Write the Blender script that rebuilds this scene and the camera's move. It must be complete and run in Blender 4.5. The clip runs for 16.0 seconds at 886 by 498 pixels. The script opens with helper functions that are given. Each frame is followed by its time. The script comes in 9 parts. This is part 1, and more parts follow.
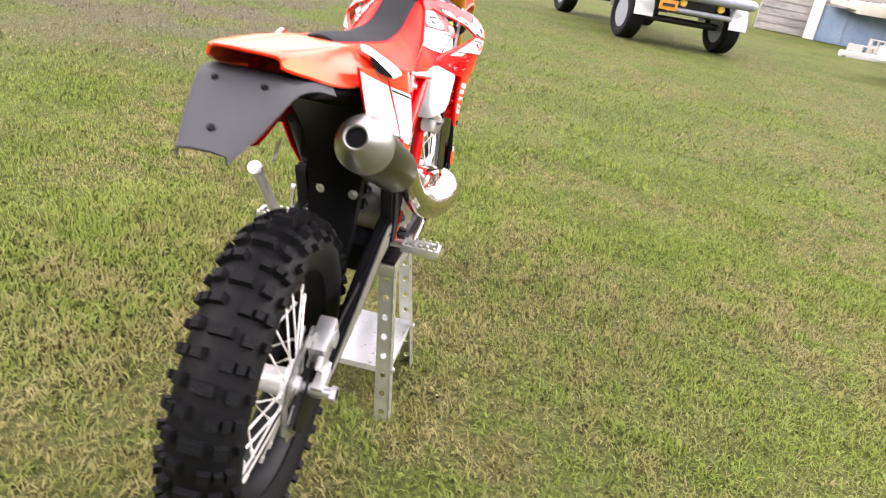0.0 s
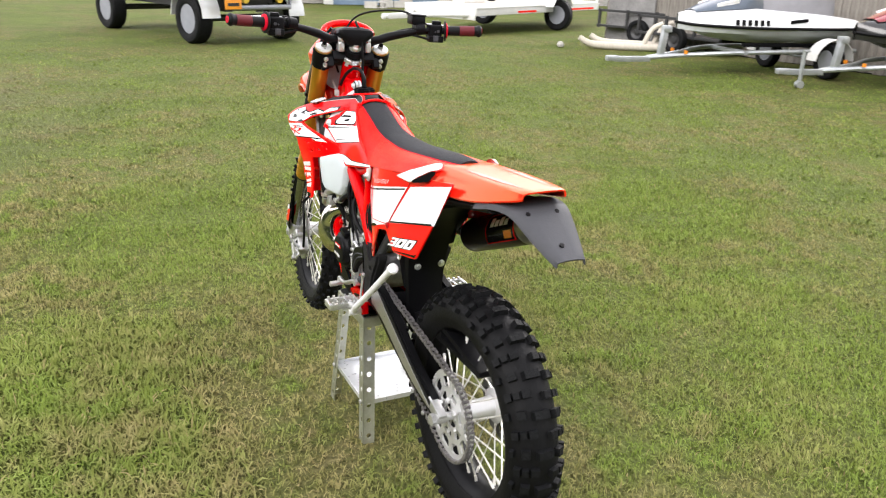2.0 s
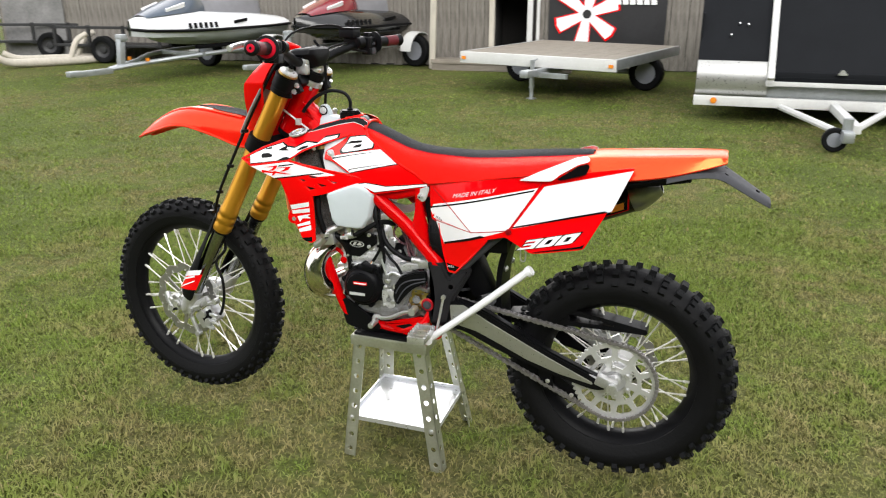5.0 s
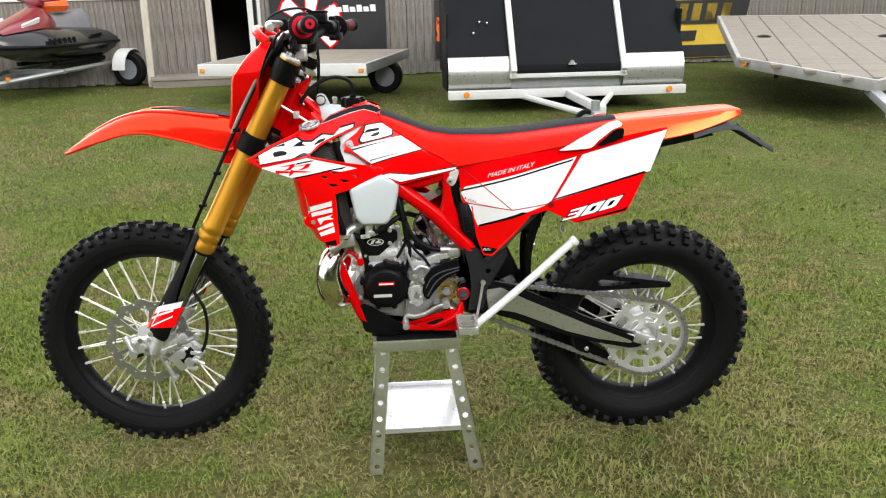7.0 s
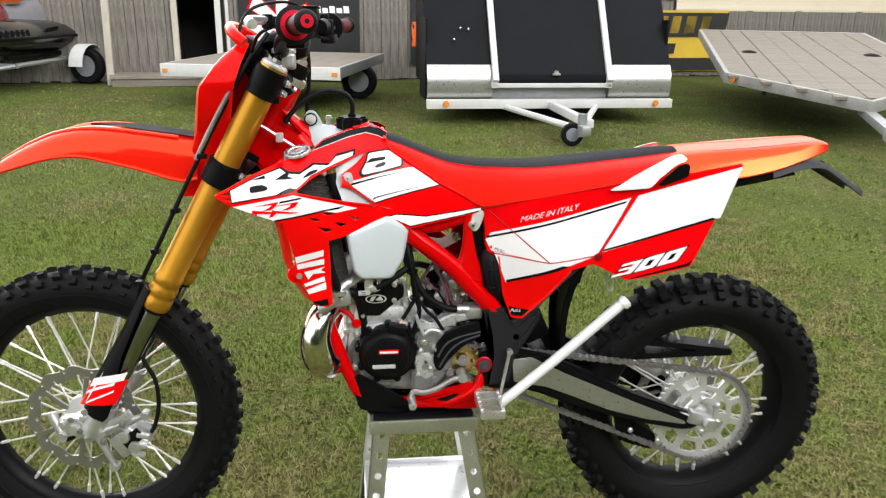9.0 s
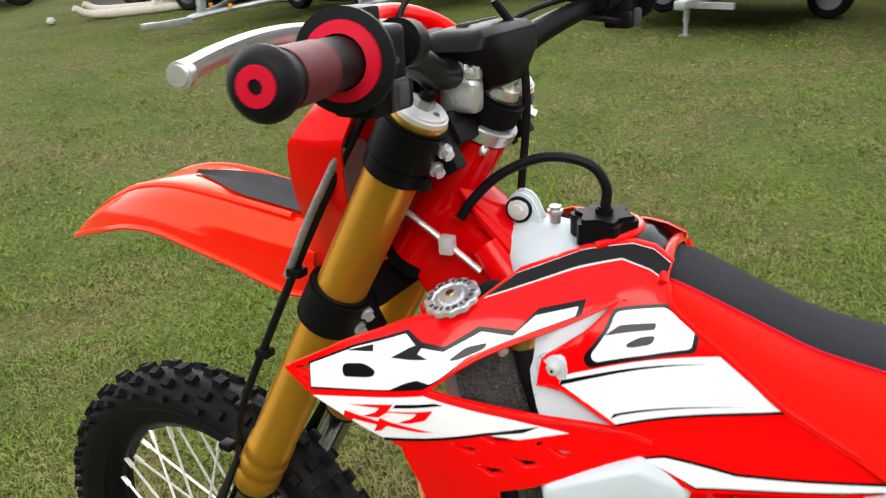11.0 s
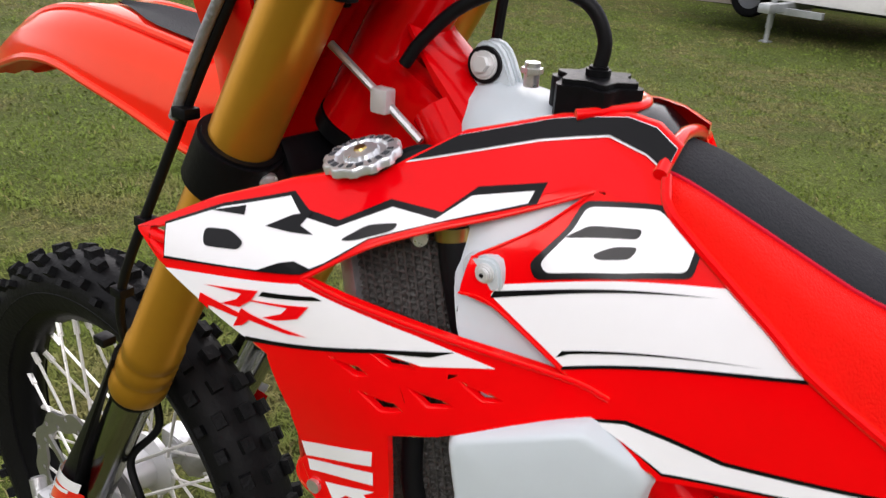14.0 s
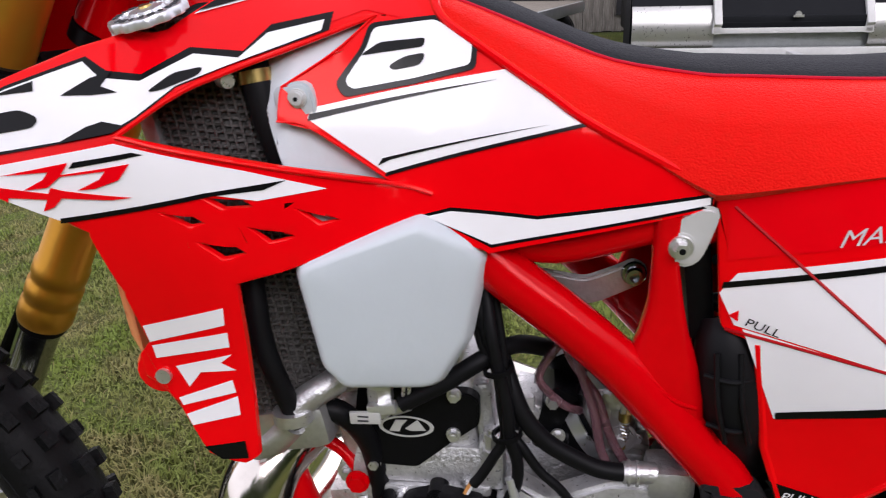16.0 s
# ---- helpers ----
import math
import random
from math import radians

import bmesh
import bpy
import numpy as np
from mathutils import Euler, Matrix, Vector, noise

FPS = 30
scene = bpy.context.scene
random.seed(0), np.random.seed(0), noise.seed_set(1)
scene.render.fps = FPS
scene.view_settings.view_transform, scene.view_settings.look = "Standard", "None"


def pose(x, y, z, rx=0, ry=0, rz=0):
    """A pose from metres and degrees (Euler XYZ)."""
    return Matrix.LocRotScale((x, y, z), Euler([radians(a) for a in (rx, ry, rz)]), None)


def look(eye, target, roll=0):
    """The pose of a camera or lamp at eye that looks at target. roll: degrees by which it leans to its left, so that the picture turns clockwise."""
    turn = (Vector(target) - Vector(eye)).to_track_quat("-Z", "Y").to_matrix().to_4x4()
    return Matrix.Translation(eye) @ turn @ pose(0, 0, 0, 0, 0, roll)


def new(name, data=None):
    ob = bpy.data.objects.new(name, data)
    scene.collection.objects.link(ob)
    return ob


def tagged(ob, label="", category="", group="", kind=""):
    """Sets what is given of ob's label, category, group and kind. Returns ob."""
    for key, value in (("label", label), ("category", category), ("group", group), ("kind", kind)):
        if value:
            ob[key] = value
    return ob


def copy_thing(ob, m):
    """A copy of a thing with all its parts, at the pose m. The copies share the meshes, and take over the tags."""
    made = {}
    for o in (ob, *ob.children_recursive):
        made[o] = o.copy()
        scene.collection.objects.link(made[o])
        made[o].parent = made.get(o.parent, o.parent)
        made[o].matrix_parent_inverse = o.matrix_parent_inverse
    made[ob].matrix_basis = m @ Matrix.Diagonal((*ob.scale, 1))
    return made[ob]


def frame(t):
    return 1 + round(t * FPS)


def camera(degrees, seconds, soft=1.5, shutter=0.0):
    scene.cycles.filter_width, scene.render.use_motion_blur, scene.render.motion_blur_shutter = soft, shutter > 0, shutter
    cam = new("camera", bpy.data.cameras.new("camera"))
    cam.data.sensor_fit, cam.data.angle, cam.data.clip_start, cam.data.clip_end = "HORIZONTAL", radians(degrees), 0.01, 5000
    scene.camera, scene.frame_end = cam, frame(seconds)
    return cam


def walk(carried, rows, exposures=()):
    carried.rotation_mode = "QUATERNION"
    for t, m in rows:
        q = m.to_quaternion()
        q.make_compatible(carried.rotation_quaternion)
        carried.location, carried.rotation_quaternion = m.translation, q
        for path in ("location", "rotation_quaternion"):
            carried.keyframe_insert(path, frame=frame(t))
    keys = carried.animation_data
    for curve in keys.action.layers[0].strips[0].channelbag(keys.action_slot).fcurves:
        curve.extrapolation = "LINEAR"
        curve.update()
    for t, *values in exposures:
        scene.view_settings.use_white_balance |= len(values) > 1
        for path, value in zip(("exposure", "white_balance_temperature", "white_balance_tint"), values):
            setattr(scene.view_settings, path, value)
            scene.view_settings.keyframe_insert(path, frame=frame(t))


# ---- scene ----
cam = camera(58.6, 16.0, soft=1.15, shutter=0.25)
PATH = [
    (0, (-1.289, -0.424, 1.278), (0.556, -0.251, 0.525), 11.0),
    (0.3, (-1.382, -0.262, 1.366), (0.481, -0.166, 0.645), 9.6),
    (0.5, (-1.412, -0.127, 1.39), (0.456, -0.146, 0.677), 9.1),
    (0.7, (-1.513, 0.026, 1.444), (0.347, -0.194, 0.742), 7.5),
    (1, (-1.584, 0.23, 1.512), (0.223, -0.343, 0.874), 8.8),
    (1.5, (-1.613, 0.577, 1.518), (0.132, -0.143, 0.856), 3.5),
    (2, (-1.607, 0.928, 1.532), (0.075, 0.092, 0.845), 2.0),
    (2.5, (-1.542, 1.251, 1.529), (-0.029, 0.121, 0.87), 2.4),
    (3, (-1.295, 1.473, 1.494), (0.049, 0.158, 0.813), -0.2),
    (3.5, (-1.028, 1.672, 1.494), (0.17, 0.235, 0.788), 0.4),
    (4, (-0.756, 1.931, 1.522), (0.204, 0.308, 0.856), 0.8),
    (4.5, (-0.478, 2.076, 1.503), (0.312, 0.351, 0.87), 0.2),
    (5, (-0.173, 2.194, 1.51), (0.435, 0.403, 0.858), 0.1),
    (5.2, (-0.057, 2.261, 1.506), (0.437, 0.431, 0.868), 0.4),
    (7.3, (0.846, 2.221, 1.395), (0.66, 0.33, 0.771), -0.7),
    (7.5, (0.875, 2.207, 1.389), (0.653, 0.32, 0.764), -0.1),
    (8, (0.917, 2.161, 1.37), (0.629, 0.28, 0.754), 1.2),
    (8.5, (0.92, 2.024, 1.369), (0.637, 0.153, 0.721), 1.3),
    (9, (0.868, 1.755, 1.383), (0.646, -0.136, 0.771), 0.8),
    (9.5, (0.812, 1.509, 1.394), (0.777, -0.373, 0.717), -0.1),
    (10, (0.758, 1.215, 1.415), (1.052, -0.608, 0.647), -2.5),
    (10.2, (0.744, 1.102, 1.419), (1.148, -0.689, 0.627), -3.1),
    (12.3, (0.627, 0.465, 1.4), (1.794, -0.94, 0.585), -2.0),
    (12.5, (0.627, 0.463, 1.385), (1.788, -0.931, 0.544), -2.3),
    (13, (0.634, 0.471, 1.349), (1.774, -0.927, 0.485), -1.6),
    (13.5, (0.652, 0.503, 1.294), (1.72, -0.98, 0.482), 0.8),
    (14, (0.674, 0.545, 1.245), (1.583, -1.026, 0.405), 3.9),
    (14.5, (0.708, 0.6, 1.187), (1.378, -1.101, 0.377), 2.8),
    (15, (0.739, 0.636, 1.132), (1.071, -1.205, 0.423), 2.2),
    (15.5, (0.744, 0.664, 1.109), (1.022, -1.193, 0.42), -0.2),
    (16, (0.702, 0.662, 1.105), (0.978, -1.195, 0.416), -1.4),
]
walk(cam, [(t, look(eye, target, roll)) for t, eye, target, roll in PATH],
     exposures=[(0, 2.17, 6600, 22), (1.0, 2.02, 6550, 18), (2.5, 1.76, 6500, 12), (4.0, 1.51, 6500, 10), (5.2, 1.42, 6450, 10), (7.5, 1.45, 6450, 10), (9.2, 1.35, 6450, 10), (10.2, 1.24, 6450, 10), (12.3, 1.44, 6450, 10), (13.0, 1.18, 6450, 12), (13.7, 1.05, 6400, 15), (14.5, 0.92, 6350, 18), (16.0, 0.94, 6150, 22)])

# ---- sky, sun ----
world = bpy.data.worlds.new("overcast_sky")
scene.world = world
world.use_nodes = True
wn, wl = world.node_tree.nodes, world.node_tree.links
wn.clear()
sky = wn.new("ShaderNodeTexSky")
sky.sky_type = "NISHITA"
sky.sun_disc = False
sky.sun_elevation = radians(30)
sky.sun_rotation = radians(150)
sky.air_density, sky.dust_density, sky.ozone_density = 1.0, 3.5, 1.0
cloud = wn.new("ShaderNodeHueSaturation")
cloud.inputs["Saturation"].default_value = 0.22
backg = wn.new("ShaderNodeBackground")
backg.inputs["Strength"].default_value = 0.15
wout = wn.new("ShaderNodeOutputWorld")
wl.new(sky.outputs[0], cloud.inputs["Color"])
veil = wn.new("ShaderNodeMix")          # even cloud cover over the whole sky
veil.data_type = "RGBA"
veil.inputs["Factor"].default_value = 0.6
veil.inputs["B"].default_value = (6.0, 6.0, 6.1, 1)
wl.new(cloud.outputs[0], veil.inputs["A"])
wl.new(veil.outputs["Result"], backg.inputs["Color"])
wl.new(backg.outputs[0], wout.inputs["Surface"])

sun_data = bpy.data.lights.new("sun", "SUN")
sun_data.energy = 1.1
sun_data.angle = radians(40)
sun_data.color = (1.0, 0.97, 0.92)
sun = new("sun", sun_data)
sun.matrix_world = look((-7, 13, 8.5), (0.5, 0, 0))


# ---- materials ----
def mat(name, color, rough=0.5, metal=0.0, var=0.12, scale=8.0, bump=0.0, bscale=60.0, coat=0.0, spec=0.5, color2=None, transmission=0.0,
        subsurface=0.0, island=0.0, rvar=0.08, emission=0.0, stretch=(1, 1, 1), tint=None, ior=1.5, sheen=0.0):
    """A surface with colour mottling at two scales, a varied roughness and a fine relief."""
    m = bpy.data.materials.new(name)
    m.use_nodes = True
    n, l = m.node_tree.nodes, m.node_tree.links
    b = n["Principled BSDF"]
    b.inputs["Roughness"].default_value = rough
    b.inputs["Metallic"].default_value = metal
    b.inputs["Specular IOR Level"].default_value = spec
    b.inputs["Coat Weight"].default_value = coat
    b.inputs["IOR"].default_value = ior
    # orange sheen imitates the sky's reflection at grazing angles on the reds
    if sheen:
        b.inputs["Sheen Weight"].default_value = sheen
        b.inputs["Sheen Roughness"].default_value = 0.30
        b.inputs["Sheen Tint"].default_value = (1.0, 0.50, 0.20, 1)
    if tint:
        b.inputs["Specular Tint"].default_value = (*tint, 1)
    b.inputs["Coat Roughness"].default_value = 0.06
    b.inputs["Transmission Weight"].default_value = transmission
    if subsurface:
        b.inputs["Subsurface Weight"].default_value = subsurface
        b.inputs["Subsurface Radius"].default_value = (0.02, 0.02, 0.02)
    tc = n.new("ShaderNodeTexCoord")
    mp = n.new("ShaderNodeMapping")
    mp.inputs["Scale"].default_value = stretch
    l.new(tc.outputs["Object"], mp.inputs["Vector"])
    big = n.new("ShaderNodeTexNoise")
    big.inputs["Scale"].default_value = scale
    big.inputs["Detail"].default_value = 6
    small = n.new("ShaderNodeTexNoise")
    small.inputs["Scale"].default_value = scale * 9
    small.inputs["Detail"].default_value = 4
    for t in (big, small):
        l.new(mp.outputs[0], t.inputs["Vector"])
    add = n.new("ShaderNodeMath")
    add.operation = "ADD"
    l.new(big.outputs["Fac"], add.inputs[0])
    mul = n.new("ShaderNodeMath")
    mul.operation = "MULTIPLY"
    mul.inputs[1].default_value = 0.6
    l.new(small.outputs["Fac"], mul.inputs[0])
    l.new(mul.outputs[0], add.inputs[1])
    last = add
    if island:
        geo = n.new("ShaderNodeNewGeometry")
        im = n.new("ShaderNodeMath")
        im.operation = "MULTIPLY_ADD"
        im.inputs[1].default_value = island
        l.new(geo.outputs["Random Per Island"], im.inputs[0])
        l.new(add.outputs[0], im.inputs[2])
        last = im
    ramp = n.new("ShaderNodeMapRange")
    ramp.inputs["From Min"].default_value = 0.45
    ramp.inputs["From Max"].default_value = 1.15 + island
    l.new(last.outputs[0], ramp.inputs["Value"])
    mix = n.new("ShaderNodeMix")
    mix.data_type = "RGBA"
    c1 = tuple(max(0, c * (1 - var)) for c in color)
    c2 = color2 or tuple(min(1, c * (1 + var)) for c in color)
    mix.inputs["A"].default_value = (*c1, 1)
    mix.inputs["B"].default_value = (*c2, 1)
    l.new(ramp.outputs[0], mix.inputs["Factor"])
    l.new(mix.outputs["Result"], b.inputs["Base Color"])
    rr = n.new("ShaderNodeMapRange")
    rr.inputs["To Min"].default_value = max(0.02, rough - rvar)
    rr.inputs["To Max"].default_value = min(1, rough + rvar)
    l.new(small.outputs["Fac"], rr.inputs["Value"])
    l.new(rr.outputs[0], b.inputs["Roughness"])
    if bump:
        bt = n.new("ShaderNodeTexNoise")
        bt.inputs["Scale"].default_value = bscale
        bt.inputs["Detail"].default_value = 5
        l.new(mp.outputs[0], bt.inputs["Vector"])
        bn = n.new("ShaderNodeBump")
        bn.inputs["Strength"].default_value = bump
        bn.inputs["Distance"].default_value = 0.01
        l.new(bt.outputs["Fac"], bn.inputs["Height"])
        l.new(bn.outputs[0], b.inputs["Normal"])
    if emission:
        b.inputs["Emission Color"].default_value = (*color, 1)
        b.inputs["Emission Strength"].default_value = emission
    return m


RED = mat("red_plastic", (0.86, 0.0012, 0.0022), 0.12, var=0.05, scale=5, bump=0.012, bscale=180, spec=0.42, ior=1.55, rvar=0.04, tint=(1.0, 0.32, 0.28), sheen=0.6)
RED_DECAL = mat("red_vinyl", (0.84, 0.0010, 0.0040), 0.06, var=0.06, scale=4, spec=0.42, ior=1.6, rvar=0.02, tint=(1.0, 0.36, 0.33), sheen=0.6)
RED_SEAT = mat("red_seat_vinyl", (0.78, 0.0006, 0.004), 0.48, var=0.06, scale=12, bump=0.30, bscale=620, spec=0.40, tint=(1.0, 0.30, 0.05), sheen=0.42)
RED_FRAME = mat("red_frame_paint", (0.64, 0.0006, 0.002), 0.13, var=0.08, scale=14, spec=0.45, tint=(1.0, 0.35, 0.33))
RED_ANO = mat("red_anodised", (0.5, 0.01, 0.02), 0.3, metal=0.7)
GRIP_RED = mat("dark_red_grip_rubber", (0.10, 0.008, 0.013), 0.6, spec=0.3)
RED_JOINT = mat("dark_red_joint", (0.42, 0.002, 0.005), 0.4, spec=0.2)
RED_RUB = mat("red_rubber", (0.55, 0.003, 0.022), 0.6, spec=0.15)
# red plastic; orange base, tint and sheen put the sky's reflection into it
RED_TAIL = mat("sky_tinted_red_plastic", (0.86, 0.014, 0.005), 0.20, var=0.05, scale=5, spec=1.0, ior=1.95, sheen=0.5, rvar=0.04, tint=(1.0, 0.38, 0.12))
RED_FENDER = mat("sky_tinted_red_fender_plastic", (0.86, 0.012, 0.005), 0.10, var=0.05, scale=5, spec=0.75, ior=1.75, sheen=0.5, rvar=0.04, tint=(1.0, 0.40, 0.16))
WHITE_DECAL = mat("white_vinyl", (0.88, 0.87, 0.88), 0.16, var=0.03, scale=5, coat=0.3)
BLACK_DECAL = mat("black_vinyl", (0.004, 0.004, 0.0045), 0.2, var=0.2, spec=0.2)
SEAT_BLACK = mat("black_seat_vinyl", (0.026, 0.027, 0.030), 0.75, spec=0.10, var=0.15, scale=14, bump=0.35, bscale=420)
BLACK = mat("black_plastic", (0.0042, 0.0042, 0.005), 0.42, var=0.25, scale=18, bump=0.05, bscale=240, spec=0.11)
GREY_PLASTIC = mat("dark_grey_plastic", (0.055, 0.056, 0.062), 0.65, spec=0.2, var=0.12, scale=9, bump=0.06, bscale=260)
GUARD = mat("charcoal_guard_plastic", (0.017, 0.0165, 0.018), 0.6, spec=0.15, var=0.12, scale=9, bump=0.06, bscale=260)
TANK = mat("translucent_white_tank", (0.58, 0.635, 0.665), 0.34, var=0.03, scale=6, subsurface=0.25, bump=0.03, bscale=90)
RUBBER = mat("tyre_rubber", (0.0065, 0.0068, 0.0074), 0.62, spec=0.11, var=0.35, scale=16, bump=0.3, bscale=160)
RUBBER_CARCASS = mat("tyre_carcass_rubber", (0.0035, 0.0035, 0.004), 0.6, spec=0.16, var=0.3, scale=16, bump=0.15, bscale=120)
# flat black that paints the shade inside the hand slot
SLOT_SHADE = mat("slot_shade_black", (0.003, 0.003, 0.003), 0.9, spec=0.02)
HOSE = mat("black_rubber_hose", (0.005, 0.005, 0.006), 0.5, spec=0.16, var=0.2)
GOLD = mat("gold_anodised", (0.56, 0.27, 0.022), 0.38, metal=0.75, rvar=0.03, var=0.05, scale=10)
STEEL = mat("steel", (0.70, 0.70, 0.70), 0.3, metal=0.8, var=0.15, scale=30)
CHROMED_ROD = mat("polished_rod", (0.32, 0.33, 0.34), 0.16, metal=1.0)
ALU = mat("cast_aluminium", (0.58, 0.58, 0.58), 0.38, metal=0.8, var=0.18, scale=22, bump=0.15, bscale=300)
ENGINE = mat("engine_casting", (0.66, 0.66, 0.665), 0.30, metal=0.6, var=0.25, scale=20, bump=0.3, bscale=260)
SWING = mat("swingarm_aluminium", (0.48, 0.48, 0.455), 0.30, metal=0.8, var=0.12, scale=12)
CASE = mat("dark_engine_casting", (0.28, 0.28, 0.285), 0.38, metal=0.6, var=0.3, scale=24, bump=0.35, bscale=240)
SPROCKET = mat("sprocket_alloy", (0.64, 0.64, 0.63), 0.34, metal=0.55, var=0.1, scale=20)
NICKEL = mat("nickel_plated_pipe", (0.72, 0.67, 0.60), 0.14, metal=1.0, var=0.12, scale=7)
TITAN = mat("brushed_titanium", (0.050, 0.042, 0.036), 0.36, metal=0.9, var=0.16, scale=10, stretch=(1, 8, 8))
ZINC = mat("zinc_plated_steel", (0.56, 0.57, 0.46), 0.36, metal=0.8, var=0.22, scale=14, color2=(0.66, 0.67, 0.60))
SHEET = mat("polished_sheet", (0.74, 0.75, 0.77), 0.3, metal=0.75, var=0.08, scale=9)
DISC = mat("brake_disc_steel", (0.34, 0.335, 0.32), 0.32, metal=0.8, var=0.12, scale=30)
STAND_PAINT = mat("bright_stand_paint", (0.80, 0.80, 0.80), 0.35, metal=0.15, var=0.05)
SILVER = mat("silver_paint", (0.72, 0.72, 0.72), 0.35, metal=0.35, var=0.06)
SPOKE = mat("stainless_spoke", (0.80, 0.78, 0.74), 0.3, metal=0.4)
CHAIN = mat("chain_steel", (0.30, 0.285, 0.29), 0.4, metal=0.75, var=0.3, scale=60)
SPLICE = mat("orange_wire", (0.72, 0.33, 0.09), 0.5)
BRASS = mat("brass", (0.55, 0.40, 0.14), 0.3, metal=1.0)
CORE = mat("radiator_fins", (0.085, 0.08, 0.075), 0.5, metal=0.4, var=0.35, scale=60, bump=0.5, bscale=300)
SCREEN = mat("grey_display", (0.45, 0.48, 0.47), 0.12, var=0.05)
CLEAR_HOSE = mat("pinkish_clear_hose", (0.34, 0.17, 0.20), 0.14, transmission=0.6)
ORANGE_LENS = mat("amber_lens", (0.75, 0.24, 0.02), 0.2, var=0.1)


# ---- mesh helpers ----
def part(name, bm, material, parent=None, label="", smooth=True, angle=38, m=None):
    """Links a bmesh as one mesh object under a thing or a part."""
    bmesh.ops.recalc_face_normals(bm, faces=bm.faces)
    if m is not None:
        bm.transform(m)
    me = bpy.data.meshes.new(name)
    bm.to_mesh(me)
    bm.free()
    me.materials.append(material)
    if smooth:
        me.shade_smooth()
        me.set_sharp_from_angle(angle=radians(angle))
    ob = new(name, me)
    ob.parent = parent
    if label:
        ob["label"] = label
    return ob


def thing(name, label, category, group="", m=None, kind=""):
    ob = new(name)
    ob.empty_display_size = 0.1
    if m is not None:
        ob.matrix_world = m
    return tagged(ob, label, category, group, kind)


def twin(ob, parent, m):
    """A copy of a part that shares its mesh, at the pose m under parent."""
    o = ob.copy()
    scene.collection.objects.link(o)
    o.parent = parent
    o.matrix_basis = m
    return o


def join(*bms):
    """One bmesh out of several."""
    out = bms[0]
    for b in bms[1:]:
        me = bpy.data.meshes.new("tmp")
        b.to_mesh(me)
        b.free()
        out.from_mesh(me)
        bpy.data.meshes.remove(me)
    return out


def box(sx, sy, sz, at=(0, 0, 0), bevel=0.0, rot=None, seg=2):
    bm = bmesh.new()
    bmesh.ops.create_cube(bm, size=1)
    bmesh.ops.scale(bm, vec=(sx, sy, sz), verts=bm.verts)
    if bevel:
        bmesh.ops.bevel(bm, geom=bm.edges[:], offset=bevel, segments=seg, affect="EDGES", profile=0.6)
    m = Matrix.Translation(at)
    if rot is not None:
        m = m @ (rot if isinstance(rot, Matrix) else pose(0, 0, 0, *rot))
    bm.transform(m)
    return bm


def span(a, b):
    """The pose that carries the z axis from a towards b."""
    a, b = Vector(a), Vector(b)
    return Matrix.Translation(a) @ (b - a).to_track_quat("Z", "X").to_matrix().to_4x4()


def cyl(a, b, r, r2=None, seg=16, bevel=0.0):
    bm = bmesh.new()
    h = (Vector(b) - Vector(a)).length
    bmesh.ops.create_cone(bm, cap_ends=True, segments=seg, radius1=r, radius2=r if r2 is None else r2, depth=h)
    bmesh.ops.translate(bm, vec=(0, 0, h / 2), verts=bm.verts)
    if bevel:
        rim = [e for e in bm.edges if abs(e.verts[0].co.z - e.verts[1].co.z) < 1e-6]
        bmesh.ops.bevel(bm, geom=rim, offset=bevel, segments=2, affect="EDGES")
    bm.transform(span(a, b))
    return bm


def lathe(profile, a, b, seg=32, closed=False):
    """Turns (radius, height) pairs round the axis from a towards b."""
    bm = bmesh.new()
    rings = []
    for r, h in profile:
        if r < 1e-6:
            rings.append([bm.verts.new((0, 0, h))])
        else:
            rings.append([bm.verts.new((r * math.cos(2 * math.pi * i / seg), r * math.sin(2 * math.pi * i / seg), h)) for i in range(seg)])
    pairs = list(zip(rings, rings[1:])) + ([(rings[-1], rings[0])] if closed else [])
    for p, q in pairs:
        for i in range(seg):
            j = (i + 1) % seg
            if len(p) == 1 and len(q) == 1:
                continue
            if len(p) == 1:
                bm.faces.new((p[0], q[j], q[i]))
            elif len(q) == 1:
                bm.faces.new((p[i], p[j], q[0]))
            else:
                bm.faces.new((p[i], p[j], q[j], q[i]))
    if not closed:
        for ring in (rings[0], rings[-1]):
            if len(ring) > 2:
                bm.faces.new(ring)
    bm.transform(span(a, b))
    return bm


def curve_points(pts, per=6):
    """A smooth line through the points (of any width)."""
    p = [np.array(q, float) for q in pts]
    p = [2 * p[0] - p[1]] + p + [2 * p[-1] - p[-2]]
    out = []
    for i in range(1, len(p) - 2):
        for k in range(per):
            t = k / per
            out.append(0.5 * (2 * p[i] + (p[i + 1] - p[i - 1]) * t + (2 * p[i - 1] - 5 * p[i] + 4 * p[i + 1] - p[i + 2]) * t * t
                              + (3 * p[i] - p[i - 1] - 3 * p[i + 1] + p[i + 2]) * t ** 3))
    out.append(p[-2])
    return out


